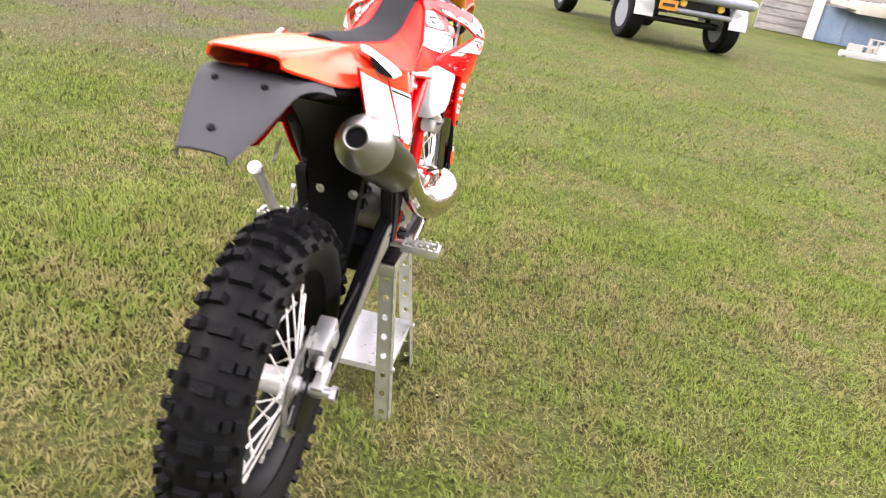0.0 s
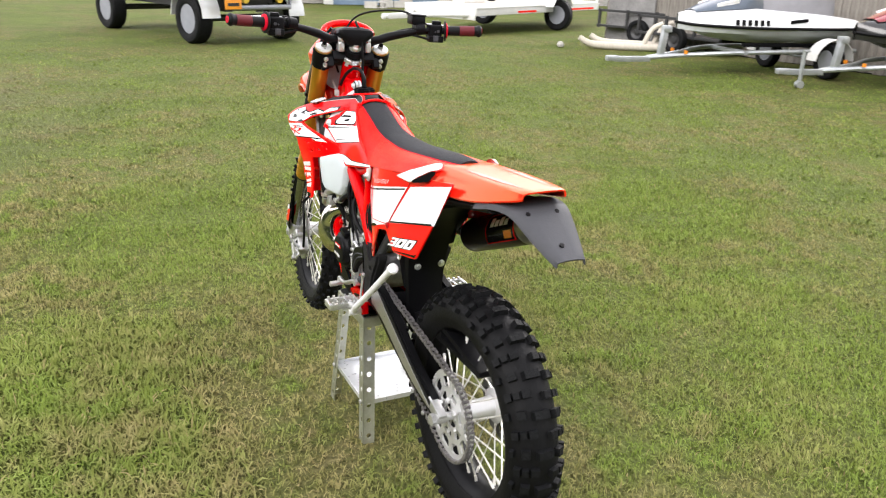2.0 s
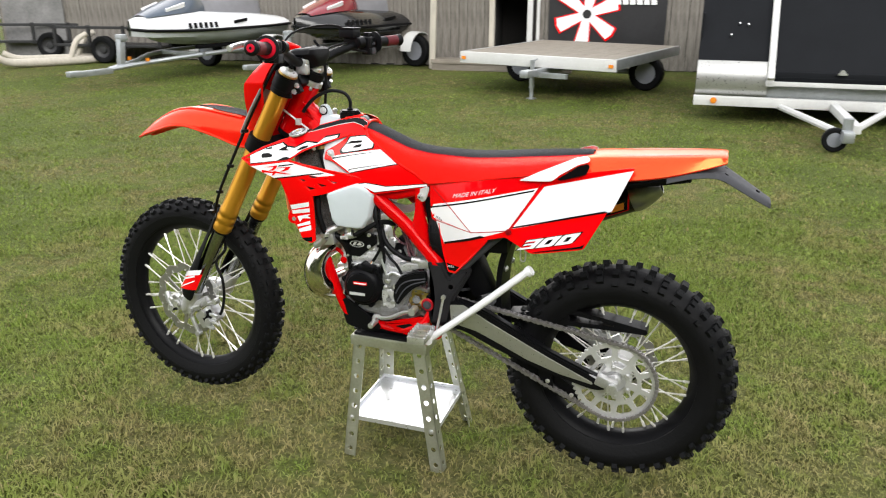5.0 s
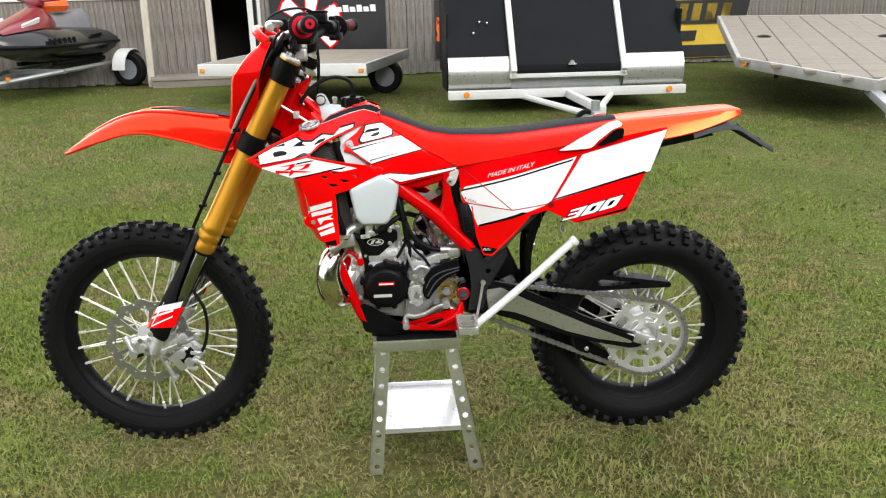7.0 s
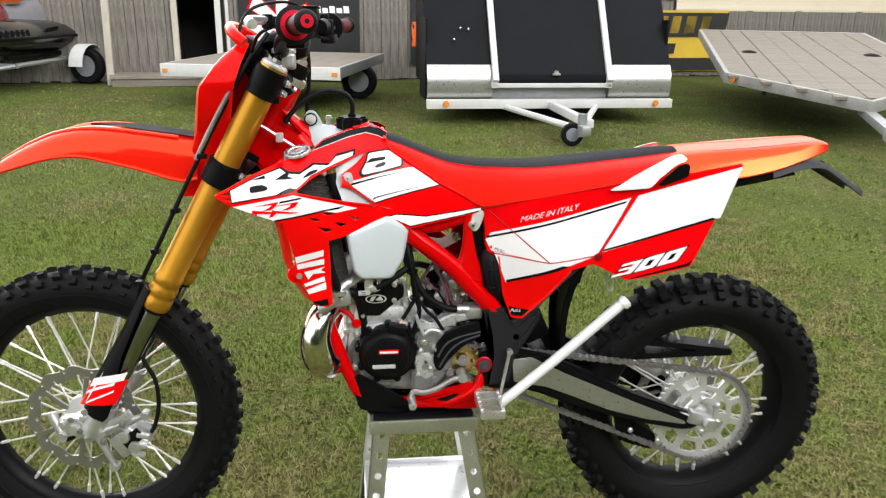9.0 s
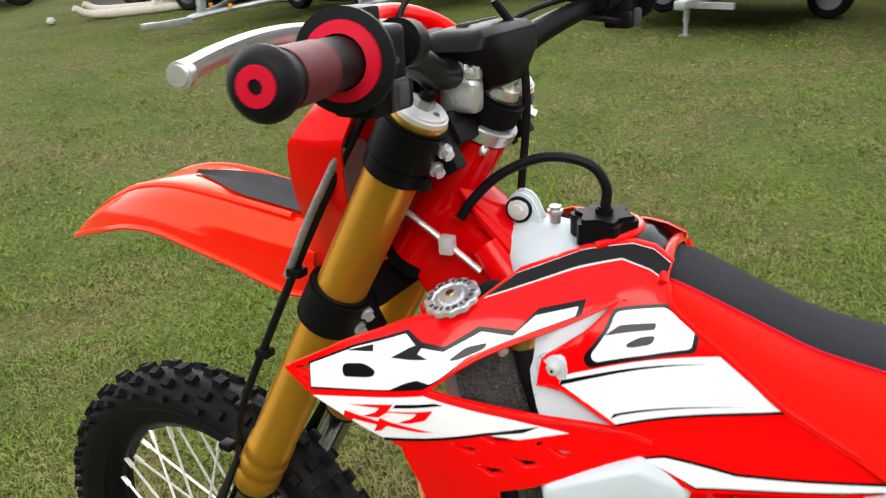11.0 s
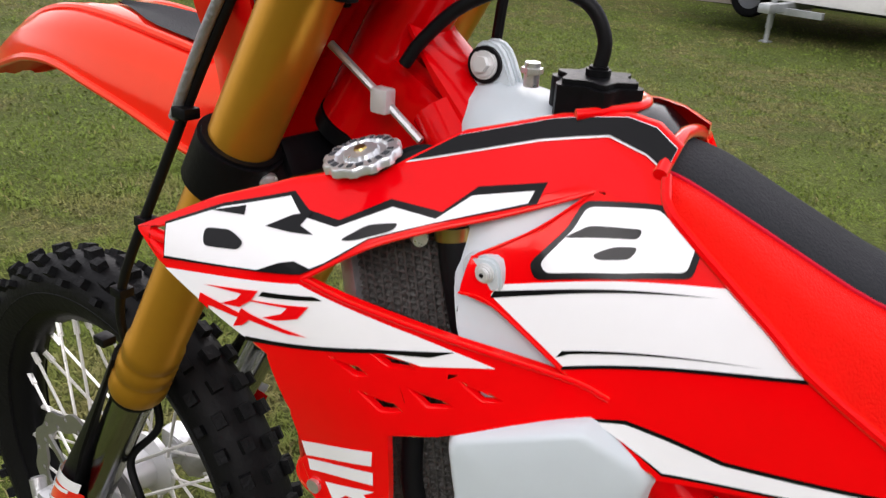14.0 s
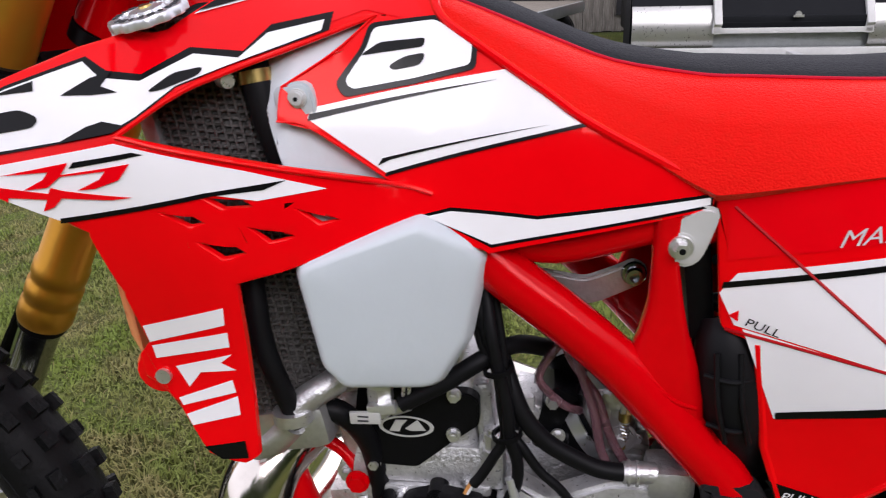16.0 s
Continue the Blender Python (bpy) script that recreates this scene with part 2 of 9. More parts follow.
def tube(pts, r, seg=10, per=6, smooth=True, flat=1.0):
    """A pipe along the points; a fourth number in a point is its own radius."""
    pts = [tuple(q) if len(q) == 4 else (*q, r) for q in pts]
    line = curve_points(pts, per) if smooth and len(pts) > 2 else [np.array(q, float) for q in pts]
    bm = bmesh.new()
    rings, up = [], None
    for i, q in enumerate(line):
        a, b = line[max(0, i - 1)], line[min(len(line) - 1, i + 1)]
        d = Vector(b[:3] - a[:3]).normalized()
        if up is None:
            up = d.orthogonal().normalized()
        up = (up - d * up.dot(d)).normalized()
        side = d.cross(up)
        rings.append([bm.verts.new(Vector(q[:3]) + float(q[3]) * (up * math.cos(2 * math.pi * k / seg) + side * flat * math.sin(2 * math.pi * k / seg)))
                      for k in range(seg)])
    for p, q in zip(rings, rings[1:]):
        for k in range(seg):
            j = (k + 1) % seg
            bm.faces.new((p[k], p[j], q[j], q[k]))
    bm.faces.new(rings[0])
    bm.faces.new(rings[-1])
    return bm


def loft(sections, closed=False, caps=True):
    """A skin over rows of points, each row as long as the next."""
    bm = bmesh.new()
    rows = [[bm.verts.new(p) for p in s] for s in sections]
    n = len(rows[0])
    for p, q in zip(rows, rows[1:]):
        for k in range(n if closed else n - 1):
            j = (k + 1) % n
            try:
                bm.faces.new((p[k], p[j], q[j], q[k]))
            except ValueError:
                pass
    if closed and caps:
        bm.faces.new(rows[0])
        bm.faces.new(rows[-1])
    return bm


def thicken(bm, depth):
    """Gives a sheet a thickness."""
    bmesh.ops.recalc_face_normals(bm, faces=bm.faces)
    bmesh.ops.solidify(bm, geom=bm.faces[:], thickness=depth)
    return bm


def rnd(pts, r, seg=3):
    """The outline with its corners rounded."""
    out = []
    n = len(pts)
    for i in range(n):
        p, a, b = Vector(pts[i]), Vector(pts[i - 1]), Vector(pts[(i + 1) % n])
        da, db = (a - p), (b - p)
        la, lb = min(r, da.length * 0.45), min(r, db.length * 0.45)
        s, e = p + da.normalized() * la, p + db.normalized() * lb
        for k in range(seg + 1):
            t = k / seg
            out.append(tuple((1 - t) ** 2 * s + 2 * t * (1 - t) * p + t * t * e))
    return out


def rbf(table):
    """A smooth height over a plane, through some heights."""
    c = np.array(table, float)
    p, v, n = c[:, :2], c[:, 2], len(c)
    kern = lambda d: np.where(d > 0, d ** 2 * np.log(np.maximum(d, 1e-9)), 0)
    a = np.zeros((n + 3, n + 3))
    a[:n, :n] = kern(np.linalg.norm(p[:, None] - p[None], axis=2)) + np.eye(n) * 2e-4
    a[:n, n], a[:n, n + 1:], a[n, :n], a[n + 1:, :n] = 1, p, 1, p.T
    w = np.linalg.solve(a, np.r_[v, 0, 0, 0])
    return lambda x, z: float(kern(np.hypot(p[:, 0] - x, p[:, 1] - z)) @ w[:n] + w[n] + w[n + 1] * x + w[n + 2] * z)


def sheet(outline, holes=(), step=0.03):
    """A flat sheet in x and z with holes, cut into a grid."""
    bm = bmesh.new()
    for ring in (outline, *holes):
        vs = [bm.verts.new((x, 0, z)) for x, z in ring]
        for i in range(len(vs)):
            bm.edges.new((vs[i - 1], vs[i]))
    bmesh.ops.triangle_fill(bm, edges=bm.edges[:], use_beauty=True)
    xs, zs = [p[0] for p in outline], [p[1] for p in outline]
    for lo, hi, axis in ((min(xs), max(xs), 0), (min(zs), max(zs), 2)):
        k = math.floor(lo / step) + 1
        while k * step < hi:
            co, no = [0, 0, 0], [0, 0, 0]
            co[axis], no[axis] = k * step, 1
            bmesh.ops.bisect_plane(bm, geom=bm.verts[:] + bm.edges[:] + bm.faces[:], plane_co=co, plane_no=no)
            k += 1
    return bm


def lay(bm, surf, off=0.0, side=1):
    """Lays a flat sheet on a surface y = surf(x, z), on the left side (1) or the right (-1)."""
    for v in bm.verts:
        v.co.y = side * (surf(v.co.x, v.co.z) + off)
    return bm


def panel(outline, surf, depth=0.004, holes=(), side=1, off=0.0, step=0.03):
    bm = lay(sheet(outline, holes, step), surf, off, side)
    bmesh.ops.recalc_face_normals(bm, faces=bm.faces)
    if sum(f.normal.y for f in bm.faces) * side < 0:
        bmesh.ops.reverse_faces(bm, faces=bm.faces)
    front = bm.faces[:]
    rim = [e for e in bm.edges if len(e.link_faces) == 1]
    g = bmesh.ops.extrude_edge_only(bm, edges=rim)
    low = [v for v in g["geom"] if isinstance(v, bmesh.types.BMVert)]
    for v in low:
        v.co.y -= side * depth
    bmesh.ops.bevel(bm, geom=[e for e in rim if e.is_valid], offset=min(0.0016, depth * 0.4), segments=2, affect="EDGES", profile=0.5)
    return bm


def decal(name, outline, surf, off, material, parent, side=1, label="", round_by=0.0):
    bm = lay(sheet(rnd(outline, round_by) if round_by else outline, step=0.012), surf, off, side)
    return part(name, bm, material, parent, label)


def letters(text, size, place, shear=0.0, fat=0.0):
    """The flat mesh of a word, each point carried by place(u, v)."""
    data = bpy.data.curves.new("word", "FONT")
    data.body, data.size, data.shear, data.offset = text, size, shear, fat
    data.resolution_u = 3
    ob = new("word", data)
    dg = bpy.context.evaluated_depsgraph_get()
    me = bpy.data.meshes.new_from_object(ob.evaluated_get(dg))
    bm = bmesh.new()
    bm.from_mesh(me)
    bpy.data.objects.remove(ob)
    bpy.data.curves.remove(data)
    bpy.data.meshes.remove(me)
    for v in bm.verts:
        v.co = place(v.co.x, v.co.y)
    return bm


def plate(outline, y0, y1, bevel=0.0, axis="y"):
    """A flat outline in x and z, extruded from y0 to y1."""
    bm = bmesh.new()
    vs = [bm.verts.new((x, y0, z)) for x, z in outline]
    f = bm.faces.new(vs)
    g = bmesh.ops.extrude_face_region(bm, geom=[f])
    for v in g["geom"]:
        if isinstance(v, bmesh.types.BMVert):
            v.co.y = y1
    if bevel:
        bmesh.ops.recalc_face_normals(bm, faces=bm.faces)
        rim = [e for e in bm.edges if abs(e.verts[0].co.y - e.verts[1].co.y) < 1e-6]
        bmesh.ops.bevel(bm, geom=rim, offset=bevel, segments=2, affect="EDGES")
    return bm


def hexbolt(at, axis, r=0.007, h=0.006):
    a = Vector(at)
    d = Vector(axis).normalized()
    return join(cyl(a, a + d * h * 0.35, r * 1.35, seg=14), cyl(a + d * h * 0.3, a + d * h, r, seg=6))


# ---- the motorcycle ----
bike = thing("motorcycle", "red and white two-stroke enduro motorcycle standing on a silver work stand", "motorcycle")

# turned front end: the steering axis and the angle by which the bars point to the right
STEM = Vector((0.990, 0, 1.225))
RAKE = Vector((0.483, 0, -0.876)).normalized()
TURN_BARS = Matrix.Translation(STEM) @ Matrix.Rotation(radians(5), 4, RAKE) @ Matrix.Translation(-STEM)
FRONT_AXLE, REAR_AXLE = Vector((1.492, 0, 0.440)), Vector((0.014, 0, 0.391))


def tyre(r_out, width, r_rim, knob, pitches, rows):
    """Carcass and knobs of a tyre round the y axis. rows: (half angle across the tread, knob width, knob length, odd or even or every pitch)."""
    rc = r_out - knob
    half = width / 2
    depth = rc - r_rim
    prof = []
    for i in range(15):
        a = math.pi * (i / 14 - 0.5) * 1.18
        prof.append((r_rim + depth * (0.35 + 0.65 * math.cos(a) ** 0.9 if math.cos(a) > 0 else 0.35 + 0.4 * math.cos(a)), half * math.sin(a) * (0.97 if abs(a) > 1.5 else 1)))
    prof = [(r_rim - 0.004, -half * 0.72)] + prof + [(r_rim - 0.004, half * 0.72)]
    carcass = lathe(prof, (0, 0, 0), (0, 1, 0), seg=64, closed=True)
    knobs = bmesh.new()
    for i in range(pitches):
        for ang, w, ln, which in rows:
            if which >= 0 and i % 2 != which:
                continue
            for s in ((1, -1) if ang else (1,)):
                b = box(ln, w, knob * 2.0, bevel=0.0)
                for v in b.verts:
                    if v.co.z > 0:
                        v.co.x *= 0.86
                        v.co.y *= 0.86
                rr = r_rim + depth * (0.35 + 0.65 * math.cos(ang) ** 0.9)
                m = Matrix.Rotation(2 * math.pi * (i + 0.12 * s * (ang > 0)) / pitches, 4, "Y") @ Matrix.Translation((0, s * half * math.sin(ang), rr)) @ Matrix.Rotation(-s * ang * 0.82, 4, "X")
                b.transform(m)
                knobs = join(knobs, b)
    return carcass, knobs


def spoke_mesh(r_hub, r_rim, y_hub, y_rim, lean):
    a = (0, y_hub, r_hub)
    b = (r_rim * math.sin(lean), y_rim, r_rim * math.cos(lean))
    n = Vector(b) + (Vector(a) - Vector(b)).normalized() * 0.028
    return join(cyl(a, n, 0.0023, seg=6), cyl(n, b, 0.0042, seg=6))


def wheel(name, centre, r_out, width, r_rim, knob, pitches, rows, hub_w, label, spin, extra=None):
    hub = part(name, join(lathe([(0.001, -hub_w), (0.018, -hub_w), (0.02, -hub_w + 0.012), (0.048, -hub_w + 0.016), (0.05, -hub_w + 0.026), (0.03, -hub_w + 0.034),
                                 (0.027, 0), (0.03, hub_w - 0.034), (0.05, hub_w - 0.026), (0.048, hub_w - 0.016), (0.02, hub_w - 0.012), (0.018, hub_w), (0.001, hub_w)], (0, 0, 0), (0, 1, 0), seg=32)),
               SILVER, bike, label)
    hub.matrix_basis = Matrix.Translation(centre) @ Matrix.Rotation(spin, 4, "Y") if extra is None else extra @ Matrix.Translation(centre) @ Matrix.Rotation(spin, 4, "Y")
    carcass, knobs = tyre(r_out, width, r_rim, knob, pitches, rows)
    t = part("tyre", carcass, RUBBER_CARCASS, hub, "black knobbly off-road tyre", angle=50)
    for s in (1, -1):
        for q, hh in ((0.16, 0.80), (0.30, 0.93)):
            part("bead_line", lathe([(r_rim + (r_out - r_rim) * q - 0.003, s * width * 0.5 * hh), (r_rim + (r_out - r_rim) * q, s * (width * 0.5 * hh + 0.0025)), (r_rim + (r_out - r_rim) * q + 0.003, s * width * 0.5 * hh), (r_rim + (r_out - r_rim) * q, s * (width * 0.5 * hh - 0.004))], (0, 0, 0), (0, 1, 0), seg=64, closed=True), RUBBER, t)
    part("tread", knobs, RUBBER, t, "square rubber tread blocks", smooth=False)
    w = width * 0.33
    part("rim", lathe([(r_rim - 0.002, -w), (r_rim + 0.012, -w), (r_rim + 0.013, -w + 0.004), (r_rim - 0.004, -w + 0.006), (r_rim - 0.014, -w * 0.45), (r_rim - 0.016, 0),
                       (r_rim - 0.014, w * 0.45), (r_rim - 0.004, w - 0.006), (r_rim + 0.013, w - 0.004), (r_rim + 0.012, w), (r_rim - 0.002, w), (r_rim - 0.012, w * 0.8), (r_rim - 0.026, w * 0.35),
                       (r_rim - 0.028, 0), (r_rim - 0.026, -w * 0.35), (r_rim - 0.012, -w * 0.8)], (0, 0, 0), (0, 1, 0), seg=64, closed=True), BLACK, hub, "black alloy rim")
    first = None
    for i in range(36):
        side = 1 if i % 2 else -1
        key = (side, (i // 2) % 2)
        lean = 0.42 if (i // 2) % 2 else -0.42
        if i < 4:
            spoke = part("spoke", spoke_mesh(0.044, r_rim - 0.018, side * (hub_w - 0.02), side * 0.008, lean), SPOKE, hub)
            first = first or {}
            first[key] = spoke
            spoke.matrix_basis = Matrix.Rotation(2 * math.pi * i / 36, 4, "Y")
        else:
            twin(first[key], hub, Matrix.Rotation(2 * math.pi * i / 36, 4, "Y"))
    return hub


def ring_plate(r_in, r_out, y0, y1, lobes=0, depth=0.0, holes=0, hole_r=0.0, hole_at=0.0, spokes=0):
    """A flat disc with a toothed or waved edge round the y axis."""
    bm = bmesh.new()
    n = max(96, lobes * 4)
    outer, inner = [], []
    for i in range(n):
        a = 2 * math.pi * i / n
        k = depth * (0.5 + 0.5 * math.cos(lobes * a)) if lobes else 0
        outer.append(((r_out - k) * math.cos(a), (r_out - k) * math.sin(a)))
        inner.append((r_in * math.cos(a), r_in * math.sin(a)))
    rows = [[bm.verts.new((x, y, z)) for x, z in ring] for ring, y in ((inner, y0), (outer, y0), (outer, y1), (inner, y1))]
    for p, q in zip(rows, rows[1:] + rows[:1]):
        for i in range(n):
            j = (i + 1) % n
            bm.faces.new((p[i], p[j], q[j], q[i]))
    for k in range(spokes):
        a = 2 * math.pi * k / spokes
        b = box(hole_at, 0.004, 0.012, at=(hole_r + hole_at / 2, (y0 + y1) / 2, 0))
        b.transform(Matrix.Rotation(a, 4, "Y"))
        bm = join(bm, b)
    return bm


def cut_plate(outline, holes, y0, y1):
    """A flat plate with holes round the y axis."""
    bm = sheet(outline, holes, step=9.0)
    bmesh.ops.translate(bm, vec=(0, y0, 0), verts=bm.verts)
    return thicken(bm, y1 - y0)


def polar(r, a):
    return (r * math.cos(a), r * math.sin(a))


def wave_disc(r_in, r_out, y):
    """A wave-edged brake disc with rows of drilled holes."""
    turn = [2 * math.pi * k / 120 for k in range(120)]
    holes = [[polar(r_in + 0.003 * math.cos(12 * a), a) for a in turn]]
    for k in range(24):
        c = polar((r_in + r_out) / 2 + 0.006 * (1 if k % 2 else -1), 2 * math.pi * (k + 0.3) / 24)
        holes.append([(c[0] + 0.004 * math.cos(q), c[1] + 0.004 * math.sin(q)) for q in [math.pi * i / 4 for i in range(8)]])
    return cut_plate([polar(r_out + 0.004 * math.cos(12 * a), a) for a in turn], holes, y, y + 0.004)


def sprocket_plate(r, teeth, y0, y1):
    """A rear sprocket with lattice windows."""
    ol = []
    for k in range(teeth):
        for f, q in ((0.0, r - 0.007), (0.35, r), (0.6, r), (0.92, r - 0.007)):
            ol.append(polar(q, 2 * math.pi * (k + f) / teeth))
    holes = [[polar(0.034, 2 * math.pi * k / 40) for k in range(40)]]
    for k in range(10):
        a = 2 * math.pi * k / 10
        holes.append([polar(q, a + d) for q, d in ((0.080, -0.20), (0.104, -0.24), (0.108, -0.12), (0.108, 0.12), (0.104, 0.24), (0.080, 0.20), (0.077, 0.0))])
    for k in range(6):
        a = 2 * math.pi * k / 6 + 0.76
        holes.append([polar(q, a + d) for q, d in ((0.048, -0.30), (0.066, -0.34), (0.068, 0.0), (0.066, 0.34), (0.048, 0.30))])
    return cut_plate(ol, holes, y0, y1)


front = wheel("front_wheel", FRONT_AXLE, 0.349, 0.088, 0.268, 0.010, 54,
              ((0.0, 0.020, 0.020, 0), (0.33, 0.016, 0.019, 1), (0.66, 0.015, 0.020, 0), (0.98, 0.014, 0.017, 1), (1.20, 0.010, 0.014, 0)), 0.062,
              "silver hub of the wire-spoked front wheel", 0.1, TURN_BARS)
part("brake_disc", wave_disc(0.100, 0.127, 0.064), DISC, front, "thin wave-edged steel brake disc")
rear = wheel("rear_wheel", REAR_AXLE, 0.343, 0.138, 0.236, 0.013, 44,
             ((0.0, 0.046, 0.022, 0), (0.36, 0.024, 0.021, 1), (0.66, 0.024, 0.023, 0), (0.68, 0.017, 0.018, 1), (0.98, 0.019, 0.021, 1), (1.18, 0.013, 0.017, 0)), 0.075,
             "silver hub of the wire-spoked rear wheel", 0.05)
sprocket = part("sprocket", sprocket_plate(0.126, 50, 0.083, 0.089), SPROCKET, rear, "silver toothed rear sprocket")
for k in range(6):
    a = k * math.pi / 3 + 0.26
    part("disc_arm", box(0.062, 0.004, 0.011, at=(0.073 * math.cos(a), 0.066, -0.073 * math.sin(a)), rot=(0, math.degrees(a), 0)), DISC, front)
    part("disc_arm", box(0.045, 0.004, 0.011, at=(0.063 * math.cos(a), -0.076, -0.063 * math.sin(a)), rot=(0, math.degrees(a), 0)), DISC, rear)
for k in range(6):
    a = k * math.pi / 3 + 0.5
    bolt = part("sprocket_bolt", hexbolt((0.046 * math.cos(a), 0.089, 0.046 * math.sin(a)), (0, 1, 0), 0.006, 0.007), STEEL, sprocket)
part("brake_disc", wave_disc(0.082, 0.108, -0.078), DISC, rear, "thin wave-edged steel brake disc")

# axles
part("rear_axle", join(cyl((0.014, -0.15, 0.391), (0.014, 0.14, 0.391), 0.012, seg=20), cyl((0.014, 0.13, 0.391), (0.014, 0.142, 0.391), 0.017, seg=6), cyl((0.014, -0.15, 0.391), (0.014, -0.138, 0.391), 0.017, seg=6)), STEEL, bike)
for s in (1, -1):
    part("axle_block", join(box(0.062, 0.026, 0.032, at=(0.034, s * 0.110, 0.398), bevel=0.005, rot=(0, -18, 0)), cyl((0.055, s * 0.112, 0.405), (0.085, s * 0.112, 0.413), 0.006, seg=8)), ALU, bike, "polished axle adjuster block")

# swingarm
for s in (1, -1):
    arm = part("swingarm", plate(rnd([(0.59, 0.604), (0.50, 0.600), (0.41, 0.578), (0.324, 0.535), (0.205, 0.473), (0.05, 0.410), (0.03, 0.374), (0.07, 0.368), (0.218, 0.403), (0.365, 0.453), (0.462, 0.497), (0.58, 0.510)], 0.02),
                             s * 0.088, s * 0.118, 0.006), BLACK, bike, "black and silver aluminium swingarm")
    part("side_plate", plate(rnd([(0.510, 0.580), (0.466, 0.585), (0.390, 0.543), (0.304, 0.502), (0.204, 0.454), (0.072, 0.396), (0.071, 0.388), (0.171, 0.407), (0.270, 0.438), (0.368, 0.482), (0.425, 0.506), (0.505, 0.523)], 0.006), s * 0.1178, s * 0.1205, 0.001), SWING, arm, "bare silver side of the swingarm")
part("swingarm_bridge", box(0.06, 0.18, 0.09, at=(0.44, 0, 0.52), bevel=0.012, rot=(0, -18, 0)), BLACK, bike)

# chain with its links, guides and guard
F_SPR, R_SPR, CH_Y = Vector((0.624, 0.573)), Vector((0.014, 0.391)), 0.086
d = (R_SPR - F_SPR).normalized()
nrm = Vector((-d.y, d.x))
if nrm.y < 0:
    nrm = -nrm
loop = []
for k in range(13):
    a = math.pi * k / 12
    loop.append(F_SPR + 0.036 * (nrm * -math.cos(a) - d * math.sin(a)))
for k in range(23):
    a = math.pi * k / 22
    loop.append(R_SPR + 0.122 * (nrm * math.cos(a) + d * math.sin(a)))
loop.append(loop[0])
run, links = [], bmesh.new()
for a, b in zip(loop, loop[1:]):
    n = max(1, int((b - a).length / 0.004))
    run += [a + (b - a) * (k / n) for k in range(n)]
acc, last, idx = 0.0, run[0], 0
for q in run[1:]:
    acc += (q - last).length
    if acc >= 0.0127:
        acc = 0
        idx += 1
        mid, ang = q, math.atan2(q.y - last.y, q.x - last.x)
        off = 0.0078 if idx % 2 else 0.0052
        ends = [cyl((mid.x + h * 0.0062 * math.cos(ang), CH_Y + q * off - 0.001, mid.y + h * 0.0062 * math.sin(ang)), (mid.x + h * 0.0062 * math.cos(ang), CH_Y + q * off + 0.001, mid.y + h * 0.0062 * math.sin(ang)), 0.0058, seg=8) for q in (-1, 1) for h in (-1, 1)]
        bars = [box(0.0120, 0.0019, 0.0078, at=(mid.x, CH_Y + q * off, mid.y), rot=(0, -math.degrees(ang), 0)) for q in (-1, 1)]
        pin = cyl((mid.x + 0.0062 * math.cos(ang), CH_Y - 0.0095, mid.y + 0.0062 * math.sin(ang)), (mid.x + 0.0062 * math.cos(ang), CH_Y + 0.0095, mid.y + 0.0062 * math.sin(ang)), 0.0036, seg=8)
        links = join(links, *ends, *bars, pin)
    last = q
tagged(part("chain", links, CHAIN, bike, "steel roller chain", smooth=False), kind="stuff")
teeth = [polar(q, 2 * math.pi * (k + f) / 13) for k in range(13) for f, q in ((0.0, 0.030), (0.30, 0.0395), (0.60, 0.0395), (0.90, 0.030))]
spr_holes = [[polar(0.0215, 2 * math.pi * k / 6 + 0.0), polar(0.0265, 2 * math.pi * k / 6 + 0.22), polar(0.0245, 2 * math.pi * k / 6 + 0.5), polar(0.0190, 2 * math.pi * k / 6 + 0.3)] for k in range(6)]
front_spr = part("front_sprocket", cut_plate(teeth, spr_holes, 0.088, 0.094), BRASS, bike, "brass-coloured toothed front sprocket", m=Matrix.Translation((0.624, 0, 0.573)))
part("sprocket_nut", join(cyl((0.624, 0.094, 0.573), (0.624, 0.102, 0.573), 0.0135, seg=6, bevel=0.001), cyl((0.624, 0.102, 0.573), (0.624, 0.105, 0.573), 0.007, seg=14)), CASE, front_spr)
guard = part("chain_guard", cut_plate([(0.345, 0.546), (0.267, 0.562), (0.178, 0.584), (0.150, 0.583), (0.055, 0.568), (-0.062, 0.549), (-0.066, 0.540), (-0.062, 0.533), (0.071, 0.533), (0.207, 0.530), (0.300, 0.530), (0.340, 0.536)],
                                         [[(0.270, 0.5475), (0.187, 0.567), (0.180, 0.547), (0.262, 0.540)], [(0.166, 0.569), (0.030, 0.5515), (0.030, 0.5465), (0.160, 0.546)]], 0.045, 0.100), BLACK, bike, "black plastic upper chain guard")
part("chain_slider", tube([(0.52, 0.09, 0.588), (0.42, 0.09, 0.556), (0.30, 0.09, 0.515)], 0.009, seg=8), BLACK, bike)
part("chain_guide", join(cut_plate(rnd([(0.226, 0.384), (0.200, 0.384), (0.122, 0.332), (0.118, 0.296), (0.132, 0.288), (0.205, 0.314)], 0.008), [[(0.196, 0.345), (0.172, 0.330), (0.176, 0.316), (0.198, 0.325)], [(0.160, 0.322), (0.136, 0.308), (0.140, 0.300), (0.162, 0.310)]], 0.066, 0.108), plate(rnd([(0.245, 0.42), (0.205, 0.42), (0.19, 0.33), (0.225, 0.33)], 0.006), 0.075, 0.085)), BLACK, bike, "black plastic lower chain guide")
for x, z in ((0.205, 0.372), (0.132, 0.338)):
    part("guide_bolt", hexbolt((x, 0.108, z), (0, 1, 0), 0.005, 0.005), STEEL, guard)

